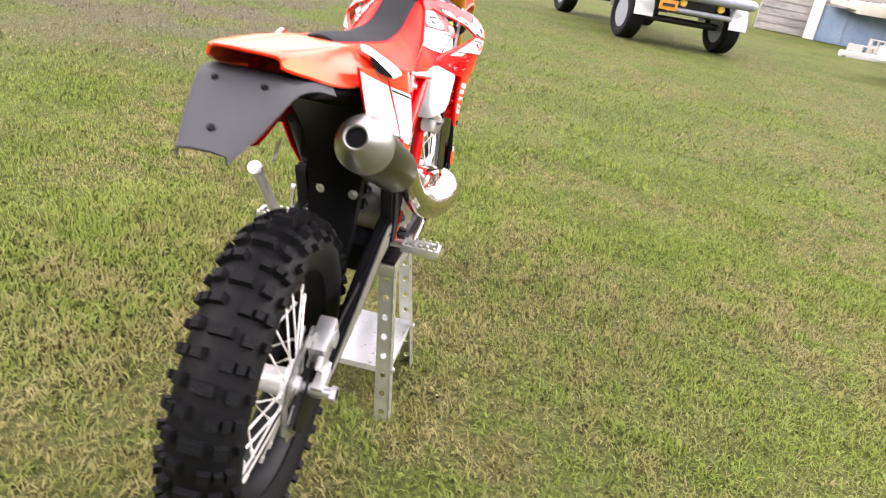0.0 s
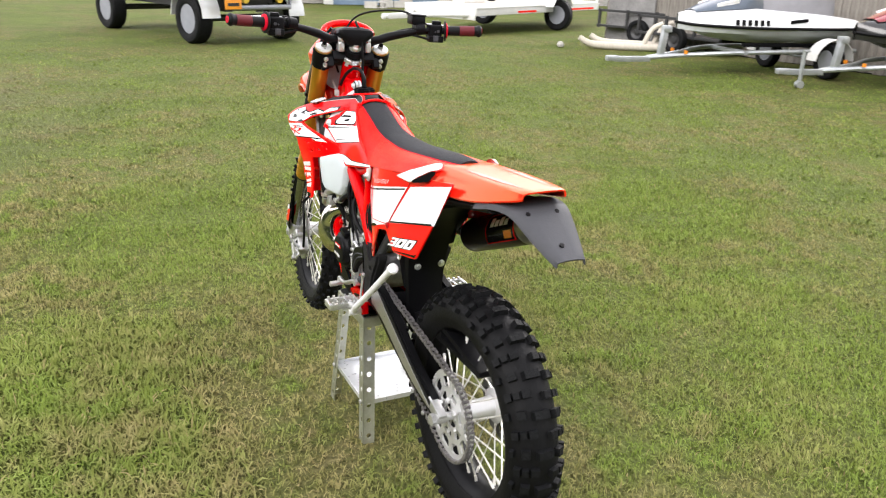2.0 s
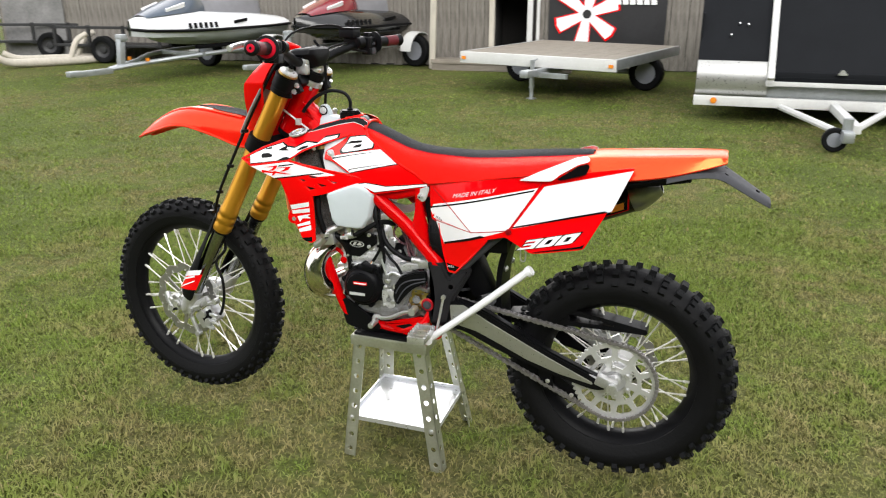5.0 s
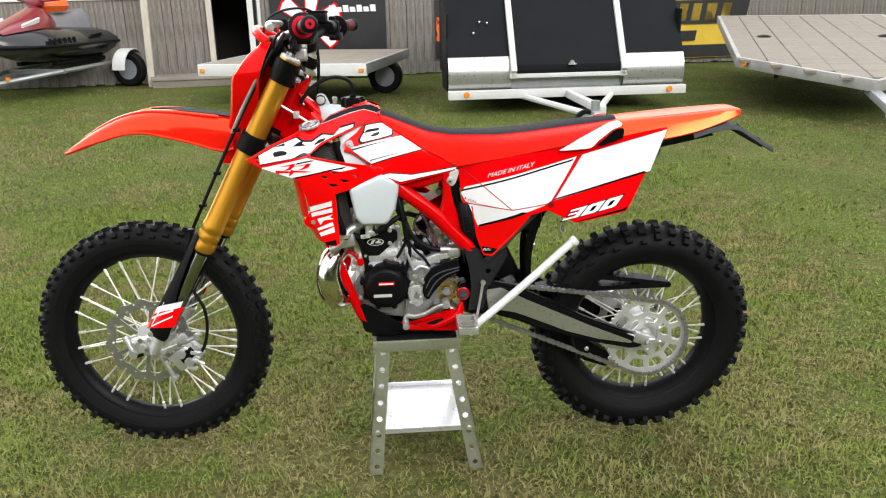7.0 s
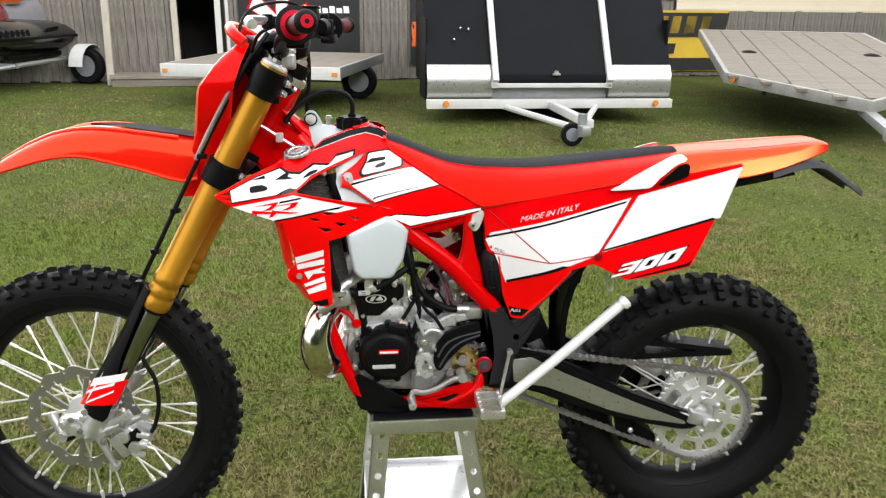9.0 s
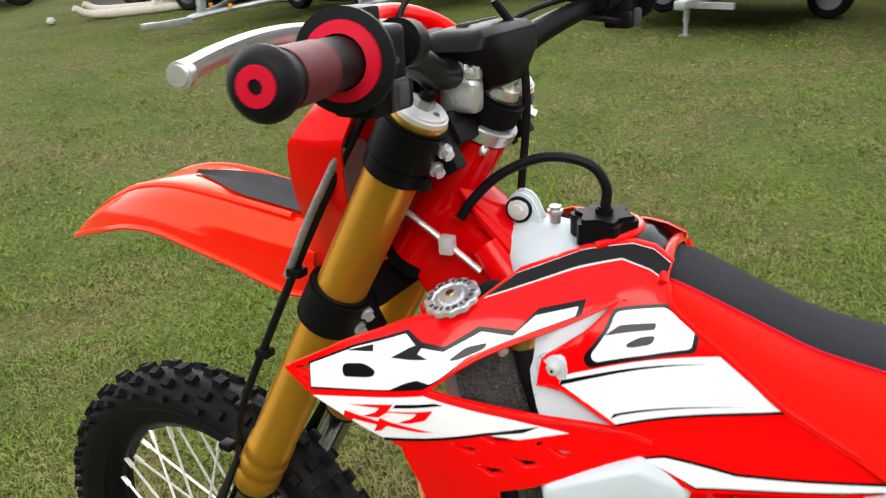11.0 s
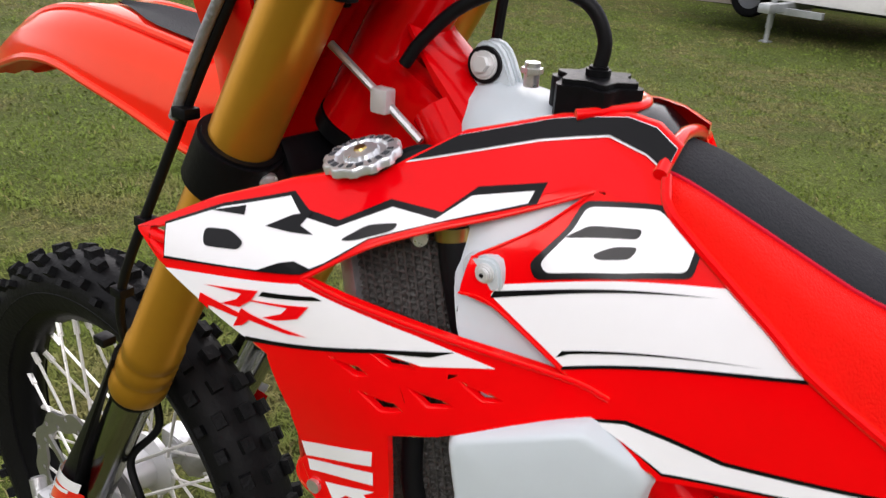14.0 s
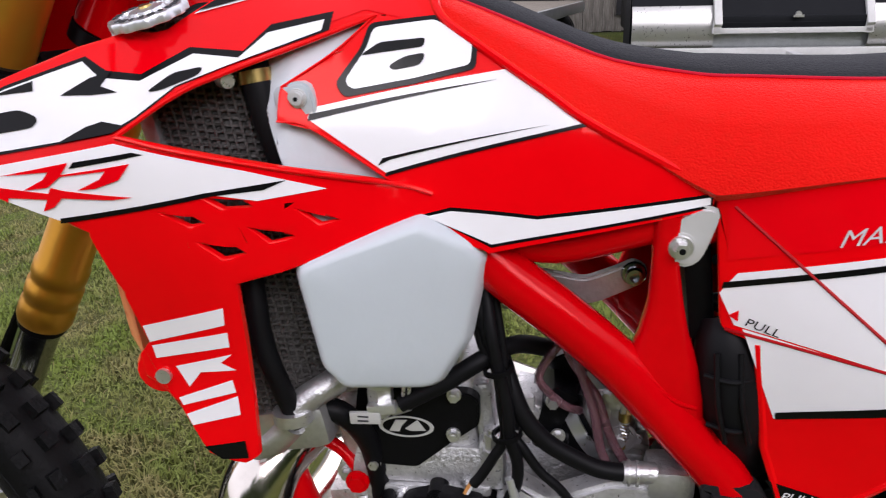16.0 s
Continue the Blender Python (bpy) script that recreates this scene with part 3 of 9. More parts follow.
# rear brake calliper on the right
part("rear_caliper", join(box(0.085, 0.04, 0.06, at=(0.10, -0.088, 0.455), bevel=0.008, rot=(0, -30, 0)), cyl((0.10, -0.115, 0.462), (0.10, -0.06, 0.462), 0.018, seg=14), box(0.10, 0.012, 0.03, at=(0.06, -0.105, 0.42), bevel=0.003, rot=(0, 35, 0))), ALU, bike, "cast silver rear brake calliper")
part("brake_hose", tube([(0.13, -0.1, 0.46), (0.25, -0.105, 0.50), (0.40, -0.11, 0.54), (0.52, -0.12, 0.56)], 0.0045, seg=8), HOSE, bike)
part("disc_guard", plate(rnd([(0.14, 0.40), (0.02, 0.42), (-0.06, 0.34), (0.0, 0.29), (0.12, 0.32)], 0.02), -0.093, -0.088), BLACK, bike, "black rear disc guard")
# shock and linkage
part("shock_body", cyl((0.50, -0.02, 0.60), (0.53, -0.02, 0.86), 0.026, seg=20), BLACK, bike)
coil = [(0.50 + 0.03 * k / 60 + 0.0, -0.02, 0.58 + 0.26 * k / 60) for k in range(61)]
coil = [(x + 0.034 * math.cos(k * 0.72), y + 0.034 * math.sin(k * 0.72), z) for k, (x, y, z) in enumerate(coil)]
part("shock_spring", tube(coil, 0.005, seg=7, per=2), GREY_PLASTIC, bike, "dark rear shock spring")
part("linkage_cover", box(0.07, 0.07, 0.12, at=(0.455, 0.0, 0.640), bevel=0.015, rot=(0, 25, 0)), BLACK, bike)

# frame
def frame_tube(name, pts, r, flat=1.0, label=""):
    return part(name, tube(pts, r, seg=14, flat=flat), RED_FRAME, bike, label)


for s in (1, -1):
    frame_tube("main_spar", [(0.985, s * 0.030, 1.085), (0.90, s * 0.055, 1.00), (0.80, s * 0.085, 0.930), (0.741, s * 0.091, 0.877), (0.690, s * 0.092, 0.837), (0.647, s * 0.092, 0.799), (0.609, s * 0.094, 0.758), (0.568, s * 0.097, 0.714), (0.550, s * 0.099, 0.687), (0.539, s * 0.10, 0.657)], 0.0205, label="glossy red frame spar")
    part("seat_strut", loft([[((a + b) / 2 + (a - b) / 2 * math.copysign(abs(math.cos(q)) ** 0.7, math.cos(q)), s * (0.087 + w * math.copysign(abs(math.sin(q)) ** 0.7, math.sin(q))), z) for q in [2 * math.pi * k / 24 for k in range(24)]]
         for a, b, w, z in ((0.629, 0.606, 0.0125, 0.925), (0.628, 0.607, 0.0120, 0.884), (0.629, 0.602, 0.0125, 0.855), (0.634, 0.596, 0.0140, 0.829), (0.640, 0.590, 0.0165, 0.812), (0.646, 0.585, 0.0185, 0.795), (0.640, 0.580, 0.0190, 0.775), (0.620, 0.579, 0.0185, 0.758), (0.600, 0.580, 0.0150, 0.748))], closed=True), RED_FRAME, bike, angle=80)
    part("weld_bead", tube([(0.645, s * 0.097, 0.816), (0.636, s * 0.1025, 0.807), (0.626, s * 0.1052, 0.796), (0.615, s * 0.1060, 0.785), (0.603, s * 0.1058, 0.776), (0.588, s * 0.103, 0.770)], 0.0019, seg=8), RED_FRAME, bike)
    frame_tube("top_strut", [(0.760, s * 0.080, 0.905), (0.70, s * 0.078, 0.895), (0.64, s * 0.078, 0.910), (0.60, s * 0.076, 0.922)], 0.0155)
    part("seat_bracket", join(plate(rnd([(0.626, 0.916), (0.620, 0.893), (0.606, 0.884), (0.593, 0.890), (0.580, 0.932), (0.600, 0.934)], 0.014), s * 0.090, s * 0.098, 0.003), cyl((0.609, s * 0.097, 0.902), (0.609, s * 0.0985, 0.902), 0.0115, seg=24)), SILVER, bike, "silver bracket with a flanged bolt")
    part("bracket_bolt", join(lathe([(0.0, 0.002), (0.0088, 0.002), (0.0095, 0.0)], (0.609, s * 0.0985, 0.902), (0.609, s * 0.2, 0.902), seg=28), cyl((0.609, s * 0.0985, 0.902), (0.609, s * 0.108, 0.902), 0.0062, seg=6, bevel=0.0006)), STEEL, bike)
    # black disc on the bolt head paints the shade in its socket
    part("bolt_socket_shade", cyl((0.609, s * 0.108, 0.902), (0.609, s * 0.1086, 0.902), 0.0024, seg=12), BLACK, bike)
    frame_tube("lower_rail", [(0.972, s * 0.070, 0.790), (0.948, s * 0.080, 0.718), (0.918, s * 0.086, 0.631), (0.884, s * 0.086, 0.535), (0.850, s * 0.082, 0.480), (0.76, s * 0.082, 0.462), (0.66, s * 0.085, 0.468), (0.585, s * 0.09, 0.490)], 0.0145, label="red lower cradle tube")
    frame_tube("footrest_mount", [(0.735, s * 0.088, 0.462), (0.66, s * 0.105, 0.470), (0.60, s * 0.112, 0.500), (0.575, s * 0.105, 0.540)], 0.012)
    part("frame_guard", join(plate(rnd([(0.582, 0.709), (0.535, 0.708), (0.512, 0.664), (0.479, 0.694), (0.450, 0.702), (0.449, 0.680), (0.497, 0.597), (0.512, 0.518), (0.574, 0.512), (0.562, 0.593), (0.567, 0.644)], 0.010), s * 0.088, s * 0.125, 0.008)), GUARD, bike, "charcoal plastic frame guard")
    part("pivot_nut", join(cyl((0.578, s * 0.120, 0.574), (0.578, s * 0.134, 0.574), 0.013, seg=20, bevel=0.002), cyl((0.578, s * 0.134, 0.574), (0.578, s * 0.138, 0.574), 0.007, seg=6)), GREY_PLASTIC, bike)
    part("case_saver", lathe([(0.010, 0.0), (0.0195, 0.0), (0.0195, 0.004), (0.016, 0.006), (0.010, 0.006)], (0.578, s * 0.124, 0.574), (0.578, s * 1.0, 0.574), seg=28, closed=True), RED_ANO, bike, "red anodised pivot cover")
    frame_tube("subframe_low", [(0.52, s * 0.10, 0.640), (0.44, s * 0.102, 0.735), (0.34, s * 0.105, 0.835)], 0.013).data.materials[0] = GREY_PLASTIC
    frame_tube("subframe_high", [(0.60, s * 0.075, 0.905), (0.40, s * 0.085, 0.960), (0.15, s * 0.08, 1.000), (-0.03, s * 0.06, 1.010)], 0.011)
    part("guard_bolt", hexbolt((0.505, s * 0.115, 0.640), (0, s, 0), 0.008, 0.01), STEEL, bike)
frame_tube("down_tube", [(1.000, 0, 1.06), (0.985, 0, 0.95), (0.962, 0, 0.82), (0.945, 0, 0.735)], 0.024)
# steering head: the boxed red casting between the forks and the tank
HEAD_A, HEAD_B = STEM + RAKE * 0.025, STEM + RAKE * 0.20
part("steering_head", join(cyl(HEAD_A, HEAD_B, 0.033, seg=28, bevel=0.004),
     loft([[(x + 0.045 * math.sin(a) * 0.6, w * math.cos(a), z + 0.045 * math.sin(a)) for a in [2 * math.pi * k / 16 for k in range(16)]]
           for x, w, z in ((1.015, 0.030, 1.140), (0.985, 0.036, 1.105), (0.945, 0.045, 1.070), (0.90, 0.052, 1.030))], closed=True)), RED_FRAME, bike, "glossy red steering head")
part("head_gusset", plate(rnd([(1.035, 1.13), (1.090, 1.045), (1.060, 1.00), (1.00, 0.96), (0.90, 0.98), (0.93, 1.07)], 0.02), -0.028, 0.028, 0.008), RED_FRAME, bike, "red welded gusset plate")
part("head_bearing", cyl(STEM + RAKE * 0.010, STEM + RAKE * 0.026, 0.036, seg=32, bevel=0.002), STEEL, bike)
part("head_bearing", cyl(STEM + RAKE * 0.198, STEM + RAKE * 0.212, 0.034, seg=32), BLACK, bike)

# engine
EY = 0.0
case_l = plate(rnd([(0.895, 0.600), (0.880, 0.540), (0.830, 0.500), (0.700, 0.485), (0.620, 0.505), (0.585, 0.560), (0.600, 0.620), (0.660, 0.650), (0.740, 0.665), (0.840, 0.668)], 0.03), -0.105, 0.085, 0.012)
engine = part("engine", case_l, CASE, bike, "cast grey single-cylinder two-stroke engine")
part("cylinder", join(box(0.125, 0.150, 0.095, at=(0.825, 0, 0.700), bevel=0.016, rot=(0, 9, 0), seg=3), box(0.135, 0.160, 0.012, at=(0.832, 0, 0.655), bevel=0.003, rot=(0, 9, 0))), ENGINE, engine)
part("cylinder_head", join(box(0.120, 0.145, 0.040, at=(0.840, 0, 0.772), bevel=0.012, rot=(0, 9, 0), seg=3), cyl((0.845, 0, 0.79), (0.852, 0, 0.83), 0.012, seg=6)), ENGINE, engine)
for sx in (-1, 1):
    for sy in (-1, 1):
        part("head_bolt", hexbolt((0.843 + sx * 0.046, sy * 0.056, 0.790 - sx * 0.007), (0.15, 0, 1), 0.0065, 0.010), STEEL, engine)
pv = part("power_valve_cover", plate(rnd([(0.864, 0.765), (0.783, 0.763), (0.768, 0.763), (0.760, 0.757), (0.760, 0.733), (0.783, 0.715), (0.815, 0.687), (0.858, 0.688), (0.862, 0.711), (0.868, 0.735)], 0.004), 0.074, 0.088, 0.0015), BLACK, engine, "black cover with an oval emblem outline")
part("emblem", lathe([(0.0185, 0.0), (0.0215, 0.0), (0.0215, 0.0008), (0.0185, 0.0008)], (0.823, 0.088, 0.7285), (0.823, 0.0895, 0.7285), seg=36, closed=True), SILVER, pv, m=Matrix.Translation((0.823, 0, 0.7285)) @ Matrix.Diagonal((1.12, 1, 0.48, 1)) @ Matrix.Translation((-0.823, 0, -0.7285)))
part("emblem_bar", join(plate([(0.838, 0.7235), (0.832, 0.7345), (0.822, 0.735), (0.827, 0.729), (0.829, 0.7235)], 0.0878, 0.0888), plate([(0.824, 0.7265), (0.813, 0.7355), (0.806, 0.7255), (0.819, 0.7245)], 0.0878, 0.0888)), SILVER, pv)
for x, z in ((0.781, 0.762), (0.782, 0.724), (0.853, 0.690)):
    part("cover_bolt", join(hexbolt((x, 0.087, z), (0, 1, 0), 0.0046, 0.008), cyl((x, 0.094, z), (x, 0.0955, z), 0.0030, seg=6)), STEEL, pv)
# round left cover
CX, CZ = 0.798, 0.600
cover = part("flywheel_cover", join(lathe([(0.0, 0.030), (0.040, 0.030), (0.0455, 0.0285), (0.0475, 0.024), (0.051, 0.0225), (0.058, 0.016), (0.0605, 0.008), (0.066, 0.006), (0.067, 0.0)], (CX, 0.10, CZ), (CX, 0.2, CZ), seg=48),
                                    cyl((CX, 0.07, CZ), (CX, 0.10, CZ), 0.067, seg=48)), BLACK, engine, "round black engine side cover")
for k in range(9):
    a = 2 * math.pi * k / 9 + 0.2
    bx, bz = CX + 0.068 * math.cos(a), CZ + 0.068 * math.sin(a)
    boss = part("cover_boss", cyl((bx, 0.07, bz), (bx, 0.104, bz), 0.0085, seg=14, bevel=0.001), BLACK, cover)
    part("cover_bolt", hexbolt((bx, 0.104, bz), (0, 1, 0), 0.004, 0.005), BLACK, cover)
part("cover_lug", box(0.040, 0.030, 0.020, at=(0.777, 0.105, 0.662), bevel=0.005, rot=(0, -12, 0)), BLACK, cover)
for x, z, long_ in ((0.815, 0.650, 0.030), (0.765, 0.648, 0.024), (0.742, 0.640, 0.02)):
    part("cover_rib", box(0.010, 0.024, long_, at=(x, 0.100, z), bevel=0.003, rot=(0, 20, 0)), BLACK, cover)
part("red_badge", box(0.045, 0.003, 0.010, at=(0.797, 0.1305, 0.616), bevel=0.001), RED_DECAL, cover)
part("badge_bar", box(0.040, 0.0015, 0.004, at=(0.797, 0.1325, 0.616)), WHITE_DECAL, cover)
part("badge_bar", box(0.052, 0.0025, 0.009, at=(0.808, 0.1305, 0.580), bevel=0.0008), SILVER, cover)
part("gearbox_cover", join(plate(rnd([(0.735, 0.650), (0.66, 0.660), (0.62, 0.640), (0.640, 0.600), (0.66, 0.540), (0.70, 0.500), (0.745, 0.500)], 0.015), 0.08, 0.105, 0.006),
     *[cyl((x, 0.08, z), (x, 0.110, z), 0.009, seg=14, bevel=0.002) for x, z in ((0.712, 0.566), (0.690, 0.530), (0.655, 0.545), (0.715, 0.640), (0.675, 0.640))]), CASE, engine)
part("casting_pad", plate(rnd([(0.738, 0.596), (0.734, 0.547), (0.711, 0.531), (0.690, 0.541), (0.690, 0.572), (0.708, 0.580), (0.716, 0.600)], 0.006), 0.085, 0.108, 0.003), ENGINE, engine)
part("casting_pad", plate(rnd([(0.738, 0.690), (0.700, 0.668), (0.650, 0.690), (0.600, 0.690), (0.598, 0.676), (0.660, 0.664), (0.690, 0.640), (0.722, 0.650)], 0.006), 0.070, 0.098, 0.004), ENGINE, engine)
part("clutch_arm", tube([(0.733, 0.104, 0.694), (0.726, 0.106, 0.668), (0.716, 0.106, 0.643), (0.712, 0.104, 0.630)], 0.0042, seg=10), SHEET, engine, "polished clutch arm")
part("clutch_arm_pivot", tube([(0.714, 0.104, 0.644), (0.699, 0.105, 0.655), (0.680, 0.105, 0.650), (0.671, 0.102, 0.634)], 0.0052, seg=10), SHEET, engine)
shield = part("sprocket_cover", plate(rnd([(0.694, 0.580), (0.689, 0.562), (0.677, 0.555), (0.663, 0.577), (0.650, 0.592), (0.628, 0.615), (0.584, 0.640), (0.589, 0.675), (0.624, 0.668), (0.668, 0.650), (0.690, 0.618)], 0.008), 0.100, 0.118, 0.003), BLACK, engine, "black ribbed chain cover")
for pts in ([(0.684, 0.119, 0.594), (0.668, 0.119, 0.622), (0.640, 0.119, 0.640), (0.587, 0.119, 0.653)], [(0.680, 0.119, 0.568), (0.672, 0.119, 0.584), (0.655, 0.119, 0.610), (0.629, 0.119, 0.630), (0.588, 0.119, 0.645)]):
    part("cover_rib", tube(pts, 0.0022, seg=6), GREY_PLASTIC, shield)
# bolts, studs and ledges of the castings
for x, z, y, r in ((0.830, 0.657, 0.088, 0.005), (0.715, 0.627, 0.106, 0.006), (0.688, 0.610, 0.108, 0.006), (0.723, 0.604, 0.106, 0.005), (0.728, 0.546, 0.104, 0.005), (0.882, 0.668, 0.075, 0.006), (0.700, 0.560, 0.108, 0.005), (0.872, 0.560, 0.085, 0.005), (0.868, 0.640, 0.080, 0.005), (0.770, 0.672, 0.084, 0.005)):
    part("case_bolt", join(cyl((x, y - 0.03, z), (x, y, z), r * 1.7, seg=14, bevel=0.001), hexbolt((x, y, z), (0, 1, 0), r * 0.8, 0.008)), STEEL, engine)
for x0, x1, z, y in ((0.868, 0.745, 0.690, 0.079), (0.868, 0.750, 0.662, 0.082), (0.745, 0.640, 0.662, 0.090)):
    part("casting_ledge", box(abs(x1 - x0), 0.020, 0.010, at=((x0 + x1) / 2, y - 0.006, z), bevel=0.004, rot=(0, 1.5, 0)), ENGINE, engine)
for x, z0, z1 in ((0.752, 0.668, 0.725), (0.858, 0.640, 0.690), (0.800, 0.660, 0.694), (0.765, 0.664, 0.690)):
    part("casting_rib", box(0.012, 0.016, z1 - z0, at=(x, 0.076, (z0 + z1) / 2), bevel=0.005), ENGINE, engine)
part("water_pump_cover", join(cyl((0.695, 0.080, 0.575), (0.695, 0.108, 0.575), 0.024, seg=26, bevel=0.005), box(0.03, 0.03, 0.02, at=(0.715, 0.092, 0.590), bevel=0.006)), ENGINE, engine)
part("footrest_frame", plate(rnd([(0.732, 0.484), (0.665, 0.506), (0.604, 0.522), (0.583, 0.511), (0.581, 0.452), (0.660, 0.455)], 0.010), 0.100, 0.114, 0.004), RED_FRAME, bike, "red footrest plate")
# thin black plate stands in for the shade of a slot
part("frame_slot_shade", plate(rnd([(0.690, 0.482), (0.640, 0.497), (0.625, 0.488), (0.645, 0.474)], 0.006), 0.1125, 0.1150), BLACK, bike)
part("cylinder_stay", join(tube([(0.905, 0.070, 0.700), (0.885, 0.072, 0.688), (0.868, 0.080, 0.672)], 0.006, seg=12), hexbolt((0.868, 0.092, 0.672), (0, 1, 0), 0.008, 0.008)), RED_FRAME, bike)
part("gear_lever", join(tube([(0.628, 0.125, 0.544), (0.655, 0.130, 0.538), (0.690, 0.137, 0.521), (0.720, 0.140, 0.515), (0.742, 0.142, 0.520), (0.748, 0.142, 0.505)], 0.0085, seg=12, flat=0.7), cyl((0.746, 0.130, 0.500), (0.746, 0.178, 0.500), 0.009, seg=14, bevel=0.002), cyl((0.628, 0.10, 0.544), (0.628, 0.134, 0.544), 0.012, seg=14)), ALU, engine, "forged silver gear lever")
part("bash_plate", join(loft([[(x, w, z + 0.02), (x, w * 0.9, z), (x, 0.0, z - 0.006), (x, -w * 0.9, z), (x, -w, z + 0.02)] for x, w, z in ((0.895, 0.075, 0.560), (0.880, 0.085, 0.500), (0.845, 0.092, 0.455), (0.78, 0.10, 0.438), (0.68, 0.10, 0.437), (0.60, 0.095, 0.450))]),
                         plate(rnd([(0.885, 0.535), (0.865, 0.455), (0.78, 0.440), (0.74, 0.462), (0.80, 0.505), (0.865, 0.545)], 0.012), 0.088, 0.097)), BLACK, engine, "black plastic bash plate")
# right-hand clutch cover and the kick starter
part("clutch_cover", lathe([(0.0, 0.030), (0.060, 0.030), (0.072, 0.02), (0.078, 0.0)], (0.72, -0.10, 0.575), (0.72, -0.2, 0.575), seg=40), ENGINE, engine)
# carburettor, boots and hoses
CA, CD = Vector((0.668, 0.0, 0.700)), Vector((-0.86, 0.0, 0.51))
carb = part("carburettor", join(cyl(CA - CD * 0.006, CA + CD * 0.058, 0.036, seg=28, bevel=0.004), box(0.044, 0.066, 0.058, at=(0.636, 0.008, 0.668), bevel=0.010, rot=(0, -12, 0)), box(0.040, 0.050, 0.050, at=(0.655, 0.0, 0.735), bevel=0.009, rot=(0, -20, 0)), cyl((0.640, 0.03, 0.708), (0.640, 0.058, 0.708), 0.015, seg=18, bevel=0.003), box(0.012, 0.020, 0.034, at=(0.645, 0.046, 0.735), bevel=0.003), box(0.030, 0.010, 0.010, at=(0.634, 0.052, 0.688), bevel=0.003)), ALU, bike, "silver carburettor with pipes and hoses")
part("carb_top", join(cyl((0.668, 0.0, 0.742), (0.688, 0.0, 0.768), 0.021, seg=24, bevel=0.004), cyl((0.682, 0.0, 0.758), (0.690, 0.0, 0.771), 0.024, seg=24, bevel=0.002)), BLACK, carb, "black carburettor cap")
part("reed_block", join(box(0.024, 0.104, 0.058, at=(0.699, 0.000, 0.722), bevel=0.003, rot=(0, -24, 0)), box(0.030, 0.030, 0.020, at=(0.700, 0.044, 0.700), bevel=0.005, rot=(0, -24, 0))), BLACK, carb, "black reed valve block")
part("reed_manifold", join(box(0.026, 0.040, 0.044, at=(0.724, 0.034, 0.716), bevel=0.007, rot=(0, -14, 0)), box(0.026, 0.080, 0.024, at=(0.724, -0.010, 0.700), bevel=0.007, rot=(0, -14, 0)), box(0.016, 0.012, 0.022, at=(0.722, 0.056, 0.737), bevel=0.005), cyl((0.716, 0.052, 0.728), (0.716, 0.060, 0.728), 0.006, seg=12)), ENGINE, carb)
for dz in (-0.004, 0.030):
    part("reed_bolt", hexbolt((0.694 + 0.15 * dz, 0.056, 0.712 + dz), (0, 1, 0), 0.0048, 0.008), STEEL, carb)
part("clamp_band", lathe([(0.0412, 0.0), (0.0440, 0.0), (0.0440, 0.012), (0.0412, 0.012)], CA - CD * 0.010, CA + CD, seg=40, closed=True), SHEET, carb, "polished clamp band")
part("clamp_band", lathe([(0.0385, 0.0), (0.0405, 0.0), (0.0405, 0.008), (0.0385, 0.008)], CA + CD * 0.064, CA + CD, seg=36, closed=True), SHEET, carb)
part("clamp_screw", join(box(0.008, 0.012, 0.010, at=(0.676, 0.036, 0.730), bevel=0.002), cyl((0.676, 0.03, 0.730), (0.676, 0.048, 0.731), 0.0035, seg=10)), BLACK, carb)
spring = [(0.637 + 0.004 * math.cos(k * 1.1), 0.060 + 0.004 * math.sin(k * 1.1), 0.728 - 0.020 * k / 36) for k in range(37)]
part("idle_spring", tube(spring, 0.0009, seg=5, per=1), STEEL, carb)
part("idle_screw", join(cyl((0.637, 0.060, 0.729), (0.637, 0.060, 0.737), 0.0055, seg=12), cyl((0.637, 0.060, 0.700), (0.637, 0.060, 0.730), 0.002, seg=8)), BRASS, carb)
part("choke_knob", join(cyl((0.622, 0.045, 0.745), (0.618, 0.066, 0.743), 0.008, seg=14, bevel=0.002), cyl((0.622, 0.025, 0.745), (0.622, 0.05, 0.745), 0.004, seg=10)), BLACK, carb)
part("carb_bracket", join(box(0.022, 0.006, 0.016, at=(0.646, 0.060, 0.748), bevel=0.002), box(0.005, 0.012, 0.030, at=(0.639, 0.058, 0.742), bevel=0.002), box(0.005, 0.010, 0.024, at=(0.652, 0.058, 0.736), bevel=0.002)), ALU, carb)
for x, y, z, r in ((0.650, 0.042, 0.684, 0.004), (0.626, 0.042, 0.680, 0.004), (0.620, 0.050, 0.722, 0.004), (0.640, 0.058, 0.708, 0.0045), (0.624, 0.046, 0.704, 0.0035), (0.657, 0.040, 0.742, 0.0035)):
    part("carb_screw", hexbolt((x, y, z), (0, 1, 0), r, 0.007), STEEL, carb)
part("drain_nut", cyl((0.634, 0.012, 0.643), (0.634, 0.012, 0.632), 0.010, seg=6), BRASS, carb)
part("hose_fitting", join(cyl((0.640, 0.094, 0.700), (0.612, 0.090, 0.698), 0.0095, seg=14, bevel=0.001), box(0.040, 0.040, 0.030, at=(0.600, 0.080, 0.690), bevel=0.008)), ALU, bike, "cast hose fitting")
for x in (0.636, 0.629):
    part("hose_clip", lathe([(0.0098, 0), (0.0112, 0), (0.0112, 0.0022), (0.0098, 0.0022)], (x, 0.0935, 0.6995), (x - 0.1, 0.092, 0.6985), seg=16, closed=True), STEEL, bike)
